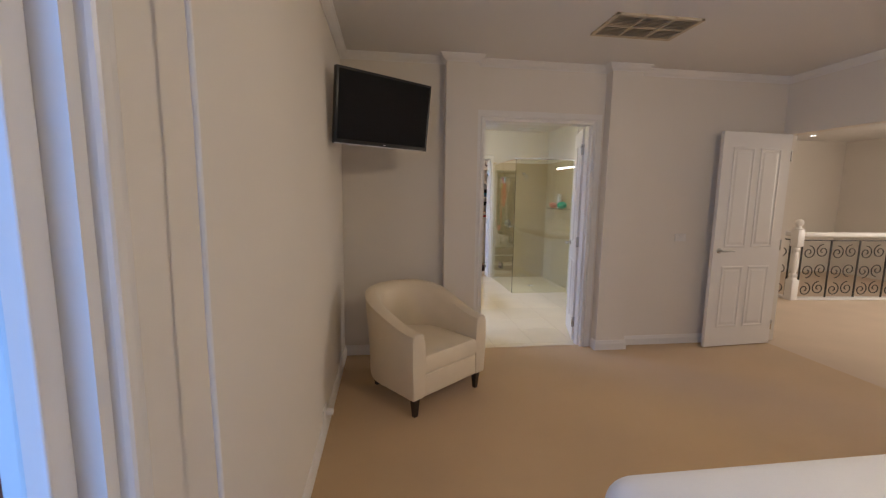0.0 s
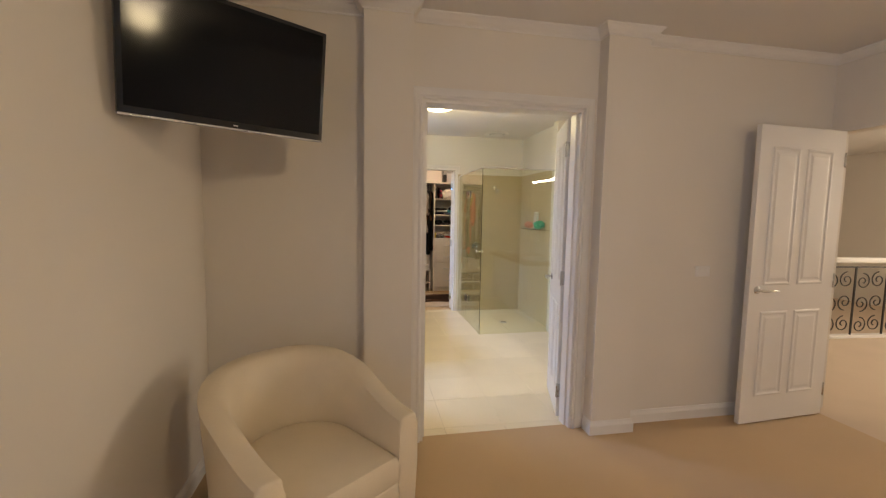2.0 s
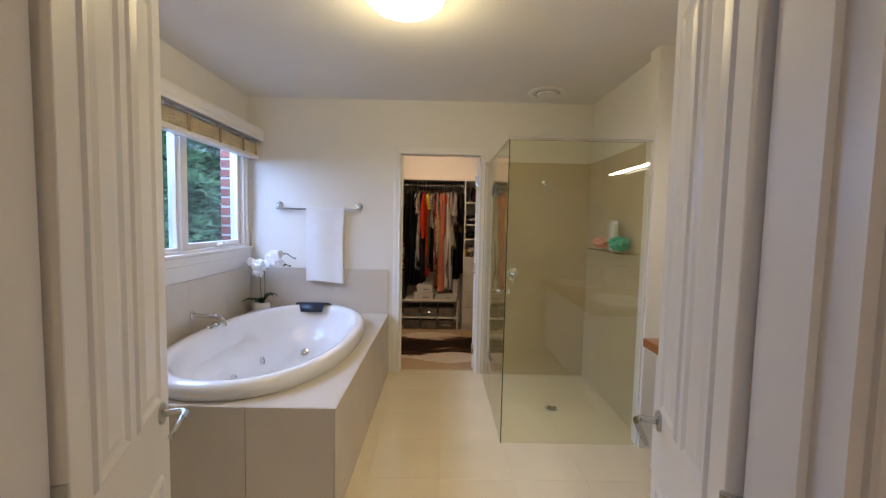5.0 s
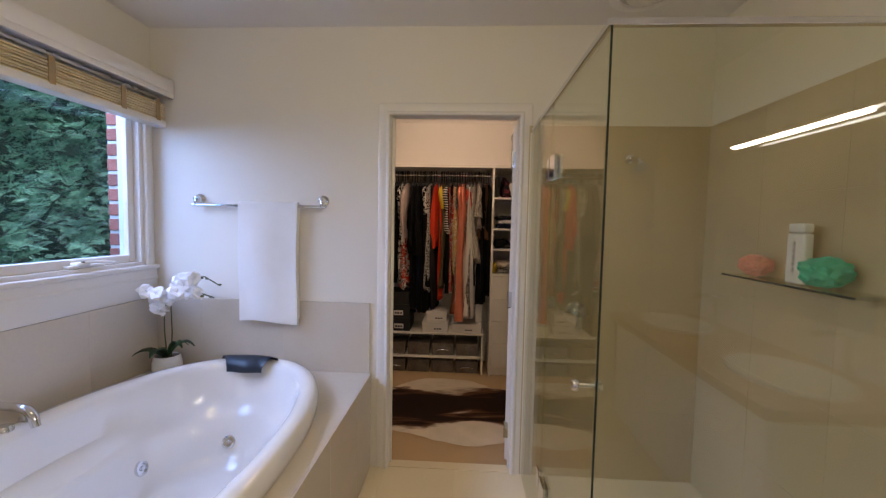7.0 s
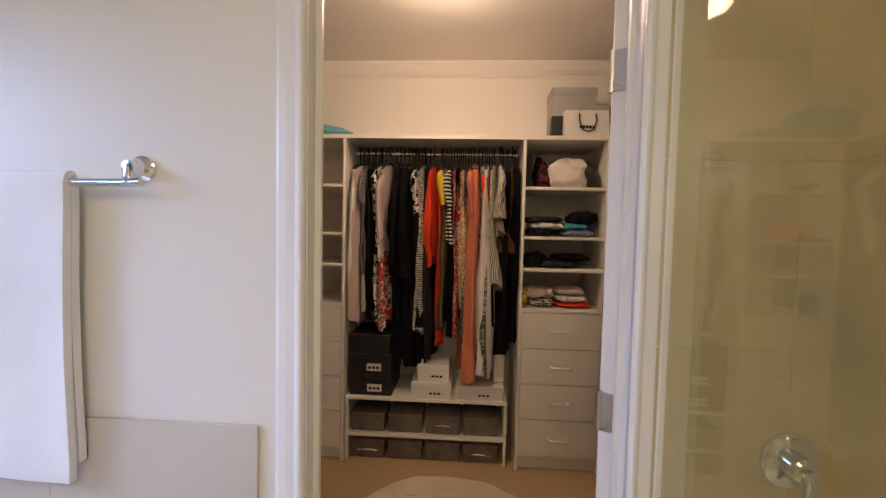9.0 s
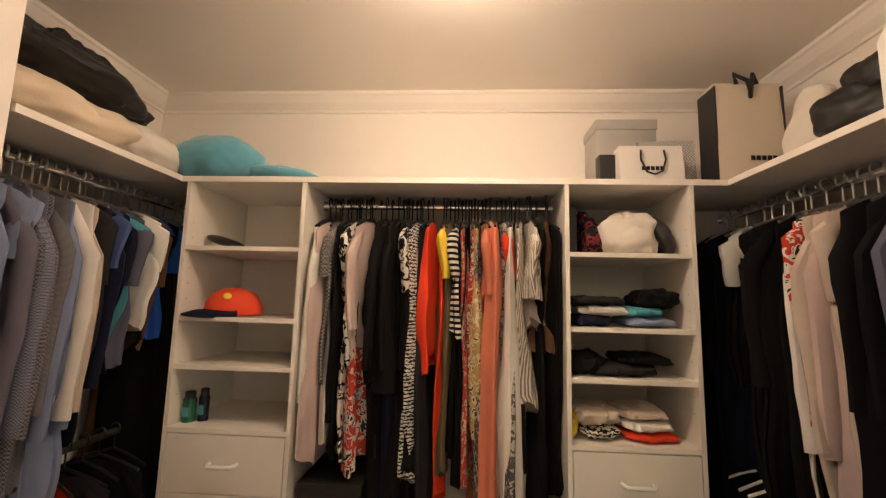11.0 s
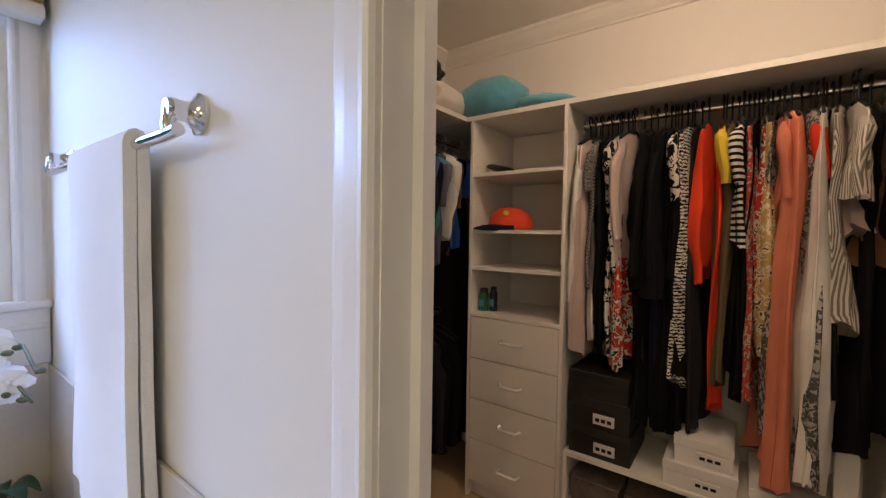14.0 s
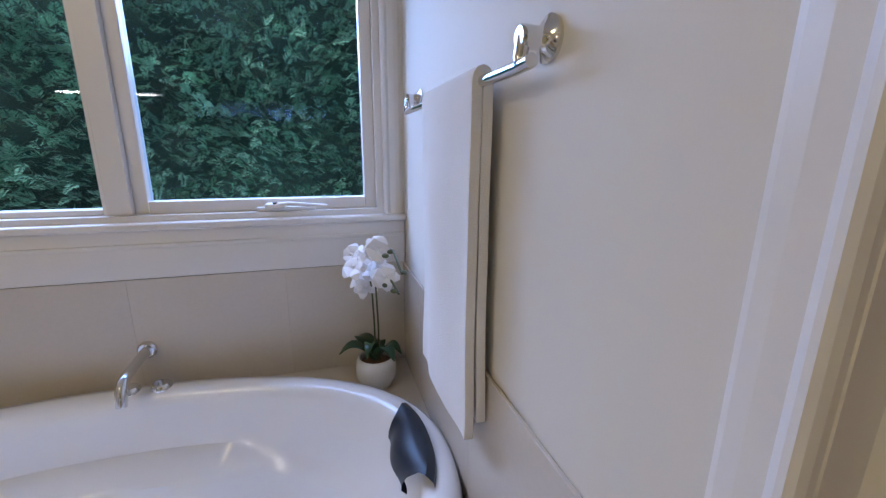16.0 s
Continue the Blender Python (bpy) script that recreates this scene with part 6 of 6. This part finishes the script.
for k in range(4):
    part("print_bar", boxes((-0.06 + k * 0.022, -0.055 + k * 0.022, -0.086, -0.07, 0.045, 0.075)), M_CLOTH["char"], ob, smooth=False)
soft("shoulder_bag", M_BLACKBAG, "black leather bag leaning on the shelf", "bag", [(0.035, 0.1, 0.1, pose(2.455, 9.03, 1.795, 0, -24, -8), 0.25)])
for z, pile in ((1.415, (("navy", 2.17, 0.08, 0.025), ("white", 2.2, 0.1, 0.022), ("char", 2.18, 0.11, 0.02), ("sky", 2.38, 0.09, 0.024), ("teal", 2.36, 0.08, 0.02), ("black", 2.42, 0.085, 0.04))),
                (1.225, (("black", 2.14, 0.07, 0.045), ("char", 2.28, 0.13, 0.026), ("black", 2.36, 0.11, 0.02))),
                (0.985, (("yellow", 2.08, 0.02, 0.05), ("bw_zig", 2.18, 0.07, 0.03), ("cream", 2.17, 0.09, 0.035), ("red", 2.37, 0.1, 0.02), ("white", 2.36, 0.095, 0.025), ("cream", 2.35, 0.09, 0.022)))):
    tops = {}
    for k, (key, x, sx, sz) in enumerate(pile):
        col = round((x - 2.0) / 0.17)
        z0 = tops.get(col, z)
        on_shelf("folded_garment", key, M_CLOTH[key].name.split("_", 1)[1].replace("_", " ") + " folded garment in a pile on the shelf", "clothing", x, 9.02, z0, sx, 0.12, sz, (k * 7) % 11 - 5, 0.4)
        tops[col] = z0 + 1.75 * sz
# low shoe shelves in the centre bay
sr = thing("shoe_rack", (0, 0, 0), "white low shelves under the hanging clothes", "shelf")
for z in (0.4, 0.17):
    part("shelf", boxes((0.99, 1.985, 8.89, CB - 0.012, z - 0.018, z), bev=0.001), M_MELA, sr, smooth=False)
for x in (0.99, 1.968):
    part("upright", boxes((x, x + 0.017, 8.895, CB - 0.012, 0.0, 0.382)), M_MELA, sr, smooth=False)


def shoe_box(x, y, z, w, d, h, mtl, label, lid=True, tag=True):
    b = thing("shoe_box", (x, y, z), label, "box", "shoe boxes")
    bm = bmesh.new()
    box(bm, -w / 2 + 0.003, w / 2 - 0.003, -d / 2 + 0.003, d / 2 - 0.003, 0, h - 0.002, bev=0.002, seg=1)
    part("carton", bm, mtl, b, smooth=False)
    bm = bmesh.new()
    box(bm, -w / 2, w / 2, -d / 2, d / 2, h - 0.035, h, bev=0.002, seg=1)
    part("lid", bm, mtl, b, smooth=False)
    if tag:
        part("label", boxes((-0.02, 0.07, -d / 2 - 0.0025, -d / 2 + 0.0028, h * 0.2, h * 0.55)), M_PAPERW, b, "white paper label", smooth=False)
        for k in range(3):
            part("label_bar", boxes((-0.01 + k * 0.025, 0.008 + k * 0.025, -d / 2 - 0.0035, -d / 2 - 0.002, h * 0.3, h * 0.42)), M_CLOTH["char"], b, smooth=False)


shoe_box(1.14, 9.08, 0.4, 0.27, 0.33, 0.13, M_BLACKBAG, "black shoe box with a white label")
shoe_box(1.135, 9.08, 0.53, 0.265, 0.33, 0.13, M_BLACKBAG, "black shoe box with a white label")
shoe_box(1.13, 9.08, 0.66, 0.26, 0.32, 0.12, M_BLACKBAG, "black shoe box on the stack", tag=False)
shoe_box(1.52, 9.06, 0.4, 0.25, 0.32, 0.1, M_PAPERW, "white shoe box on the low shelf")
shoe_box(1.53, 9.07, 0.5, 0.2, 0.3, 0.1, M_PAPERW, "white shoe box stacked on another")
shoe_box(1.82, 9.07, 0.4, 0.29, 0.32, 0.085, M_PAPERW, "white shoe box on the low shelf")
shoe_box(1.94, 9.12, 0.49, 0.07, 0.26, 0.22, M_PAPERW, "tall white box standing on end", tag=False)
M_CLEARBOX = mat("smoky_plastic", (0.16, 0.13, 0.11), 0.15, 0.3, 14, 60, 0.0)
for z in (0.17, 0.0):
    for k in range(4):
        xx = 1.125 + k * 0.235
        b = thing("storage_tub", (xx, 9.08, z + 0.001), "smoky clear plastic shoe tub on the low rack", "box", "plastic tubs")
        bm = bmesh.new()
        box(bm, -0.105, 0.105, -0.16, 0.16, 0, 0.105, bev=0.006)
        part("tub", bm, M_CLEARBOX, b)
        bm = bmesh.new()
        box(bm, -0.109, 0.109, -0.165, 0.165, 0.105, 0.118, bev=0.004)
        part("lid", bm, M_CLEARBOX, b)
        if (k + int(z > 0)) % 3 == 0:
            bm = bmesh.new()
            tube(bm, [(-0.06, -0.167, 0.05), (-0.03, -0.176, 0.06), (0.03, -0.176, 0.06), (0.06, -0.167, 0.05)], 0.005, 6)
            part("handle", bm, M_CHROME, b, "shiny handle")

# cowhide rug
M_HIDE = mat("cowhide", (0.5, 0.4, 0.3), 0.85, 0.12, 5, 260, 0.8, spec=0.2)
hn = M_HIDE.node_tree
ht = hn.nodes.new("ShaderNodeTexNoise")
ht.inputs["Scale"].default_value, ht.inputs["Detail"].default_value, ht.inputs["Distortion"].default_value = 2.4, 6, 0.5
hc = next(n for n in hn.nodes if n.type == "TEX_COORD")
sep = hn.nodes.new("ShaderNodeSeparateXYZ")
hn.links.new(hc.outputs["Object"], sep.inputs["Vector"])
ab = hn.nodes.new("ShaderNodeMath")
ab.operation = "ABSOLUTE"
hn.links.new(sep.outputs["Y"], ab.inputs[0])
ma = hn.nodes.new("ShaderNodeMath")
ma.operation = "MULTIPLY_ADD"
ma.inputs[1].default_value = 1.15
hn.links.new(ab.outputs[0], ma.inputs[0])
hn.links.new(ht.outputs["Fac"], ma.inputs[2])
hmap = hn.nodes.new("ShaderNodeMapping")
hmap.inputs["Scale"].default_value = (0.7, 2.6, 1.0)
hn.links.new(hc.outputs["Object"], hmap.inputs["Vector"])
hn.links.new(hmap.outputs["Vector"], ht.inputs["Vector"])
hramp = hn.nodes.new("ShaderNodeValToRGB")
hramp.color_ramp.elements[0].position, hramp.color_ramp.elements[0].color = 0.7, (0.022, 0.009, 0.005, 1)
hramp.color_ramp.elements[1].position, hramp.color_ramp.elements[1].color = 0.86, (0.7, 0.6, 0.47, 1)
e = hramp.color_ramp.elements.new(0.78)
e.color = (0.13, 0.055, 0.026, 1)
hn.links.new(ma.outputs[0], hramp.inputs["Fac"])
hn.links.new(hramp.outputs["Color"], hsv_of(M_HIDE).inputs["Color"])
bm = bmesh.new()
rings = []
for r in (0.0, 0.25, 0.5, 0.7, 0.85, 0.95, 1.0):
    ring = []
    for k in range(72):
        a = 2 * math.pi * k / 72
        c, s = math.cos(a), math.sin(a)
        rad = 1 + 0.12 * math.sin(4 * a + 0.8) + 0.1 * noise.noise((c * 2, s * 2, 3)) + 0.04 * noise.noise((c * 9, s * 9, 1))
        x, y = 0.8 * rad * r * c, 0.52 * rad * r * s
        ring.append(bm.verts.new((x, y, (0.012 if r < 0.97 else 0.002) + 0.004 * noise.noise((x * 4, y * 4, 0)))))
    rings.append(ring)
for a, b in zip(rings, rings[1:]):
    for j in range(72):
        k = (j + 1) % 72
        bm.faces.new((a[j], a[k], b[k], b[j]))
bmesh.ops.remove_doubles(bm, verts=bm.verts, dist=1e-4)
rug = single("cowhide_rug", bm, M_HIDE, "brown and white cowhide rug on the closet carpet", "rug")
rug.matrix_world = pose(1.72, 8.19, 0.001, 0, 0, 3)


def cheval_mirror():
    """A tall oval mirror in a pine frame on a stand, beside the wall."""
    c = thing("cheval_mirror", pose(0.53, 7.79, 0, 0, 0, 90), "tall oval standing mirror in a honey pine frame", "mirror")
    cz, a, b = 1.33, 0.255, 0.76
    bm = bmesh.new()
    pts = [(a * math.cos(t), 0, cz + b * math.sin(t)) for t in [2 * math.pi * k / 56 for k in range(56)]]
    rings = []
    for k, p in enumerate(pts):
        t = 2 * math.pi * k / 56
        nx, nz = math.cos(t), math.sin(t) * a / b + math.sin(t) * 0.3
        ln = math.hypot(nx, nz)
        nx, nz = nx / ln, nz / ln
        rings.append([bm.verts.new((p[0] + nx * o, y, p[2] + nz * o)) for o, y in ((-0.03, 0.012), (-0.028, -0.012), (-0.015, -0.02), (0.015, -0.02), (0.028, -0.01), (0.03, 0.012))])
    for k in range(56):
        q, w = rings[k], rings[(k + 1) % 56]
        for j in range(6):
            bm.faces.new((q[j], q[(j + 1) % 6], w[(j + 1) % 6], w[j]))
    part("frame", bm, M_PINE, c, "honey pine oval frame")
    bm = bmesh.new()
    vs = [bm.verts.new((0.94 * p[0], -0.006, cz + 0.975 * (p[2] - cz))) for p in pts]
    vb = [bm.verts.new((v.co.x, 0.008, v.co.z)) for v in vs]
    bm.faces.new(vs)
    bm.faces.new(vb[::-1])
    for k in range(56):
        bm.faces.new((vs[k], vs[(k + 1) % 56], vb[(k + 1) % 56], vb[k]))
    part("mirror_glass", bm, M_MIRROR, c, "mirror glass", smooth=False)
    for s in (-1, 1):
        bm = bmesh.new()
        tube(bm, [(s * 0.24, 0.05, 0.08), (s * 0.24, 0.05, 0.8), (s * 0.24, 0.05, 1.3)], [0.02, 0.018, 0.014], 10)
        tube(bm, [(s * 0.24, -0.15, 0.015), (s * 0.24, -0.03, 0.07), (s * 0.24, 0.05, 0.1), (s * 0.24, 0.11, 0.06)], 0.015, 8)
        part("upright", bm, M_PINE, c)
        bm = bmesh.new()
        lathe(bm, [(0, 0), (0.008, 0), (0.012, 0.01), (0.01, 0.02), (0, 0.024)], 12, pose(s * 0.278, 0, 1.28, 0, 90 * s))
        part("pivot_knob", bm, M_BLACK, c)
    bm = bmesh.new()
    tube(bm, [(-0.24, 0.05, 0.3), (0.24, 0.05, 0.3)], 0.014, 8)
    part("stretcher", bm, M_PINE, c)


cheval_mirror()

# ---- outdoors ----
M_GROUND = mat("mulch_ground", (0.11, 0.07, 0.045), 0.95, 0.3, 1.5, 30, 0.5)
structure("ground", boxes((-400, 400, -400, 400, -2.9, -2.7)), M_GROUND, "mulched garden soil")
M_HEDGE = mat("conifer_foliage", (0.05, 0.11, 0.05), 0.7, 0.5, 2.2, 25, 0.2)
hsv_nt = M_HEDGE.node_tree
isl = hsv_nt.nodes.new("ShaderNodeNewGeometry")
hr = hsv_nt.nodes.new("ShaderNodeValToRGB")
hr.color_ramp.elements[0].color, hr.color_ramp.elements[1].color = (0.09, 0.26, 0.18, 1), (0.42, 0.76, 0.52, 1)
tuft = hsv_nt.nodes.new("ShaderNodeTexNoise")
tuft.inputs["Scale"].default_value, tuft.inputs["Detail"].default_value = 3.0, 3.0
mixf = hsv_nt.nodes.new("ShaderNodeMath")
mixf.operation = "MULTIPLY_ADD"
mixf.inputs[1].default_value, mixf.inputs[2].default_value = 0.35, 0.0
spread = hsv_nt.nodes.new("ShaderNodeMapRange")
spread.inputs["From Min"].default_value, spread.inputs["From Max"].default_value, spread.inputs["To Max"].default_value = 0.35, 0.68, 0.7
hsv_nt.links.new(hsv_nt.nodes.new("ShaderNodeTexCoord").outputs["Object"], tuft.inputs["Vector"])
hsv_nt.links.new(tuft.outputs["Fac"], spread.inputs["Value"])
hsv_nt.links.new(isl.outputs["Random Per Island"], mixf.inputs[0])
hsv_nt.links.new(spread.outputs["Result"], mixf.inputs[2])
hsv_nt.links.new(mixf.outputs["Value"], hr.inputs["Fac"])
hsv_nt.links.new(hr.outputs["Color"], hsv_of(M_HEDGE).inputs["Color"])
M_BARK = mat("grey_bark", (0.12, 0.09, 0.07), 0.9, 0.3, 12, 80, 0.6)


def hedge():
    """A tall clipped conifer hedge: trunks, a dark sheet for the shade within, and flat sprays of needles over its
    uneven face.
    """
    h = thing("conifer_hedge", (0, 0, 0), "tall dense green conifer hedge outside the windows", "hedge")
    rng = np.random.default_rng(7)
    for y in np.arange(-3.5, 13.0, 1.4):
        bm = bmesh.new()
        x = -3.9 + rng.uniform(-0.2, 0.2)
        tube(bm, [(x, y, -2.72), (x + 0.1, y + 0.05, -0.5), (x - 0.05, y, 2.0), (x, y + 0.1, 4.5)], [0.12, 0.1, 0.07, 0.02], 8)
        part("trunk", bm, M_BARK, h)
    # uneven sheet behind the sprays, its dark colour standing for the hedge's inner shade
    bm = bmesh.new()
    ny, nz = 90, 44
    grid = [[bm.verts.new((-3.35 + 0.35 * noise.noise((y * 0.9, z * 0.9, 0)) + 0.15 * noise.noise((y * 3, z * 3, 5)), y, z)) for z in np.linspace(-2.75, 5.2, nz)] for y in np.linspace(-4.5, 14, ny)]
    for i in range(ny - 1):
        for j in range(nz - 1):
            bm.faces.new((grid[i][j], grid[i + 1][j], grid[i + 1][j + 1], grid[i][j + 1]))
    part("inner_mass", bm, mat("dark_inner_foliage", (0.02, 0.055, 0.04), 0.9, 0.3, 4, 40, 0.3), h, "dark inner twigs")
    verts, faces = [], []
    for _ in range(27000):
        y, z = rng.uniform(1.5, 13.0), rng.uniform(-1.8, 4.8)
        if rng.random() > (1.0 if 4.0 < y < 12 else 0.35):
            continue
        puff = noise.noise((y * 1.4, z * 1.4, 2.0)) * 0.42 + noise.noise((y * 3.6, z * 3.6, 9.0)) * 0.26
        p = Vector((-3.0 + puff + rng.uniform(-0.22, 0.04), y, z))
        # neighbouring sprays lean the same way
        lean = 0.9 * noise.noise((y * 1.1, z * 1.1, 20.0))
        out = Vector((0.75, lean + rng.normal(0, 0.35), 0.35 + rng.normal(0, 0.3))).normalized()
        side = out.cross(Vector((0.5 + rng.normal(0, 0.3), rng.normal(0, 0.3), 0.8))).normalized()
        ln = rng.uniform(0.11, 0.22)
        droop = rng.uniform(0.1, 0.3)
        # one feathery spray: a drooping stalk with thin needles in a flat fan
        for k in range(11):
            f = 0.12 + 0.08 * k
            root = p + out * ln * f - UPV * ln * droop * f * f
            for sgn in (-1, 1):
                tip = root + (out * 0.7 + side * sgn * 0.75 + UPV * rng.normal(0, 0.16)) * ln * (0.4 - 0.028 * k) * rng.uniform(0.7, 1.15)
                wd = (tip - root).cross(side.cross(out)).normalized() * ln * 0.026
                n0 = len(verts)
                mid = root.lerp(tip, 0.55)
                verts += [tuple(root), tuple(mid - wd), tuple(tip), tuple(mid + wd)]
                faces.append((n0, n0 + 1, n0 + 2, n0 + 3))
    me = bpy.data.meshes.new("foliage")
    me.from_pydata(verts, [], faces)
    me.materials.append(M_HEDGE)
    ob = new("foliage", me)
    ob.parent = h
    tagged(ob, "green needle sprays", kind="stuff")


hedge()

# ---- tiles and bricks ----
def piece_mesh(name, sx, sy, sz, material, bev=0.0015):
    bm = bmesh.new()
    box(bm, -sx / 2, sx / 2, -sy / 2, sy / 2, -sz, 0, bev=bev, seg=1)
    bmesh.ops.recalc_face_normals(bm, faces=bm.faces)
    me = bpy.data.meshes.new(name)
    bm.to_mesh(me)
    bm.free()
    me.materials.append(material)
    return me


CACHE = {}


def lay(name, parent, origin, u, v, spans_u, spans_v, material, gap=0.002, thick=0.008, skip=None):
    """Tiles on a plane from origin along u and v; spans: the joints' places along each."""
    nrm = Vector(u).cross(Vector(v))
    rot = Matrix((Vector(u), Vector(v), nrm)).transposed().to_4x4()
    for a0, a1 in zip(spans_u, spans_u[1:]):
        for b0, b1 in zip(spans_v, spans_v[1:]):
            if skip and skip((a0 + a1) / 2, (b0 + b1) / 2):
                continue
            key = (name, round(a1 - a0, 4), round(b1 - b0, 4), material.name)
            if key not in CACHE:
                CACHE[key] = piece_mesh(name, a1 - a0 - gap, b1 - b0 - gap, thick, material, 0.0008)
            ob = new(name, CACHE[key])
            ob.parent = parent
            ob.matrix_basis = Matrix.Translation(Vector(origin) + Vector(u) * (a0 + a1) / 2 + Vector(v) * (b0 + b1) / 2) @ rot


def cuts(lo, hi, at, step):
    k = math.ceil((lo - at) / step + 1e-6)
    out = [lo]
    while at + k * step < hi - 0.02:
        if at + k * step > lo + 0.02:
            out.append(at + k * step)
        k += 1
    return out + [hi]


fb = structure("floor_bath", boxes((-0.17, 3.6, 4.06, 7.41, -0.1, -0.0012)), M_GROUT, "cream porcelain floor tiles with fine joints")
lay("floor_tile", fb, (0, 0, 0), (1, 0, 0), (0, 1, 0), cuts(W0, 3.5, 1.34, 0.41), cuts(4.02, 7.35, 4.92, 0.41), M_FTILE, gap=0.0014,
    skip=lambda x, y: x < HX1 - 0.2 and y > HY0 + 0.2)
part("threshold_tile", boxes((D2[0] + 0.018, D2[1] - 0.018, 7.352, 7.42, -0.02, 0.003)), M_FTILE, fb, smooth=False)
# wall tiles round the bath and in the shower
wt = structure("wall_tiling_bath", boxes((W0, 1.245, 7.3412, 7.349, HZ, 0.979)), M_WGROUT, "grey-beige wall tiles above the bath")
lay("wall_tile", wt, (0, 7.34, 0), (1, 0, 0), (0, 0, 1), cuts(W0, 1.245, 0.735, 0.5), [HZ + 0.002, 0.981], M_DECK, gap=0.001)
wt2 = structure("wall_tiling_window", boxes((W0 + 0.001, W0 + 0.0107, HY0, 7.34, HZ, 0.985)), M_WGROUT, "grey-beige wall tiles under the window")
lay("wall_tile", wt2, (W0 + 0.012, 0, 0), (0, 1, 0), (0, 0, 1), cuts(HY0, 7.34, 5.9, 0.5), [HZ + 0.002, 0.988], M_DECK, gap=0.001)
lay("front_tile", HOB, (0, HY0 - 0.008, 0), (1, 0, 0), (0, 0, 1), cuts(W0, HX1, 0.835, 0.41), [0.0, HZ], M_DECK)
lay("side_tile", HOB, (HX1 + 0.008, 0, 0), (0, 1, 0), (0, 0, 1), cuts(HY0 - 0.008, 7.35, 5.8, 0.41), [0.0, HZ], M_DECK)
M_SGROUT = mat("shower_grout", (0.52, 0.42, 0.26), 0.9, 0.1, 10, 300, 0.1)
ws = structure("wall_tiling_shower", boxes((SX + 0.01, 3.11, 7.3412, 7.349, 0, 2.0)), M_SGROUT, "beige shower wall tiles")
lay("wall_tile", ws, (0, 7.34, 0), (1, 0, 0), (0, 0, 1), cuts(SX - 0.03, 3.1, 2.41, 0.41), cuts(0, 2.0, 0.0, 0.4), M_WTILE, gap=0.001)
we = structure("wall_tiling_shower_side", boxes((3.1012, 3.109, 6.2, 7.34, 0, 2.0)), M_SGROUT, "beige shower wall tiles")
lay("wall_tile", we, (3.1, 0, 0), (0, -1, 0), (0, 0, 1), cuts(-7.34, -6.1, -6.93, 0.41), cuts(0, 2.0, 0.0, 0.4), M_WTILE, gap=0.001)


# brick skin outside
def brick_reveal(name, y, z0, z1, label):
    w = structure(name, boxes((-0.285, -0.172, y + 0.012, y + 0.7, z0 - 0.6, z1 + 0.6)), M_MORTAR, label)
    me = piece_mesh("brick", 0.107, 0.066, 0.02, M_BRICK, 0.003)
    z = z0 - 0.5
    while z < z1 + 0.5:
        ob = new("brick", me)
        ob.parent = w
        ob.matrix_basis = Matrix.Translation((-0.229, y, z + 0.04)) @ Matrix(((1, 0, 0), (0, 0, -1), (0, 1, 0))).to_4x4()
        z += 0.086


brick_reveal("wall_brick_bath", TW[1] + 0.025, TW[2], TW[3], "red brick window reveal with pale mortar")
brick_reveal("wall_brick_bedroom", BW[1] + 0.03, BW[2], BW[3], "red brick window reveal with pale mortar")
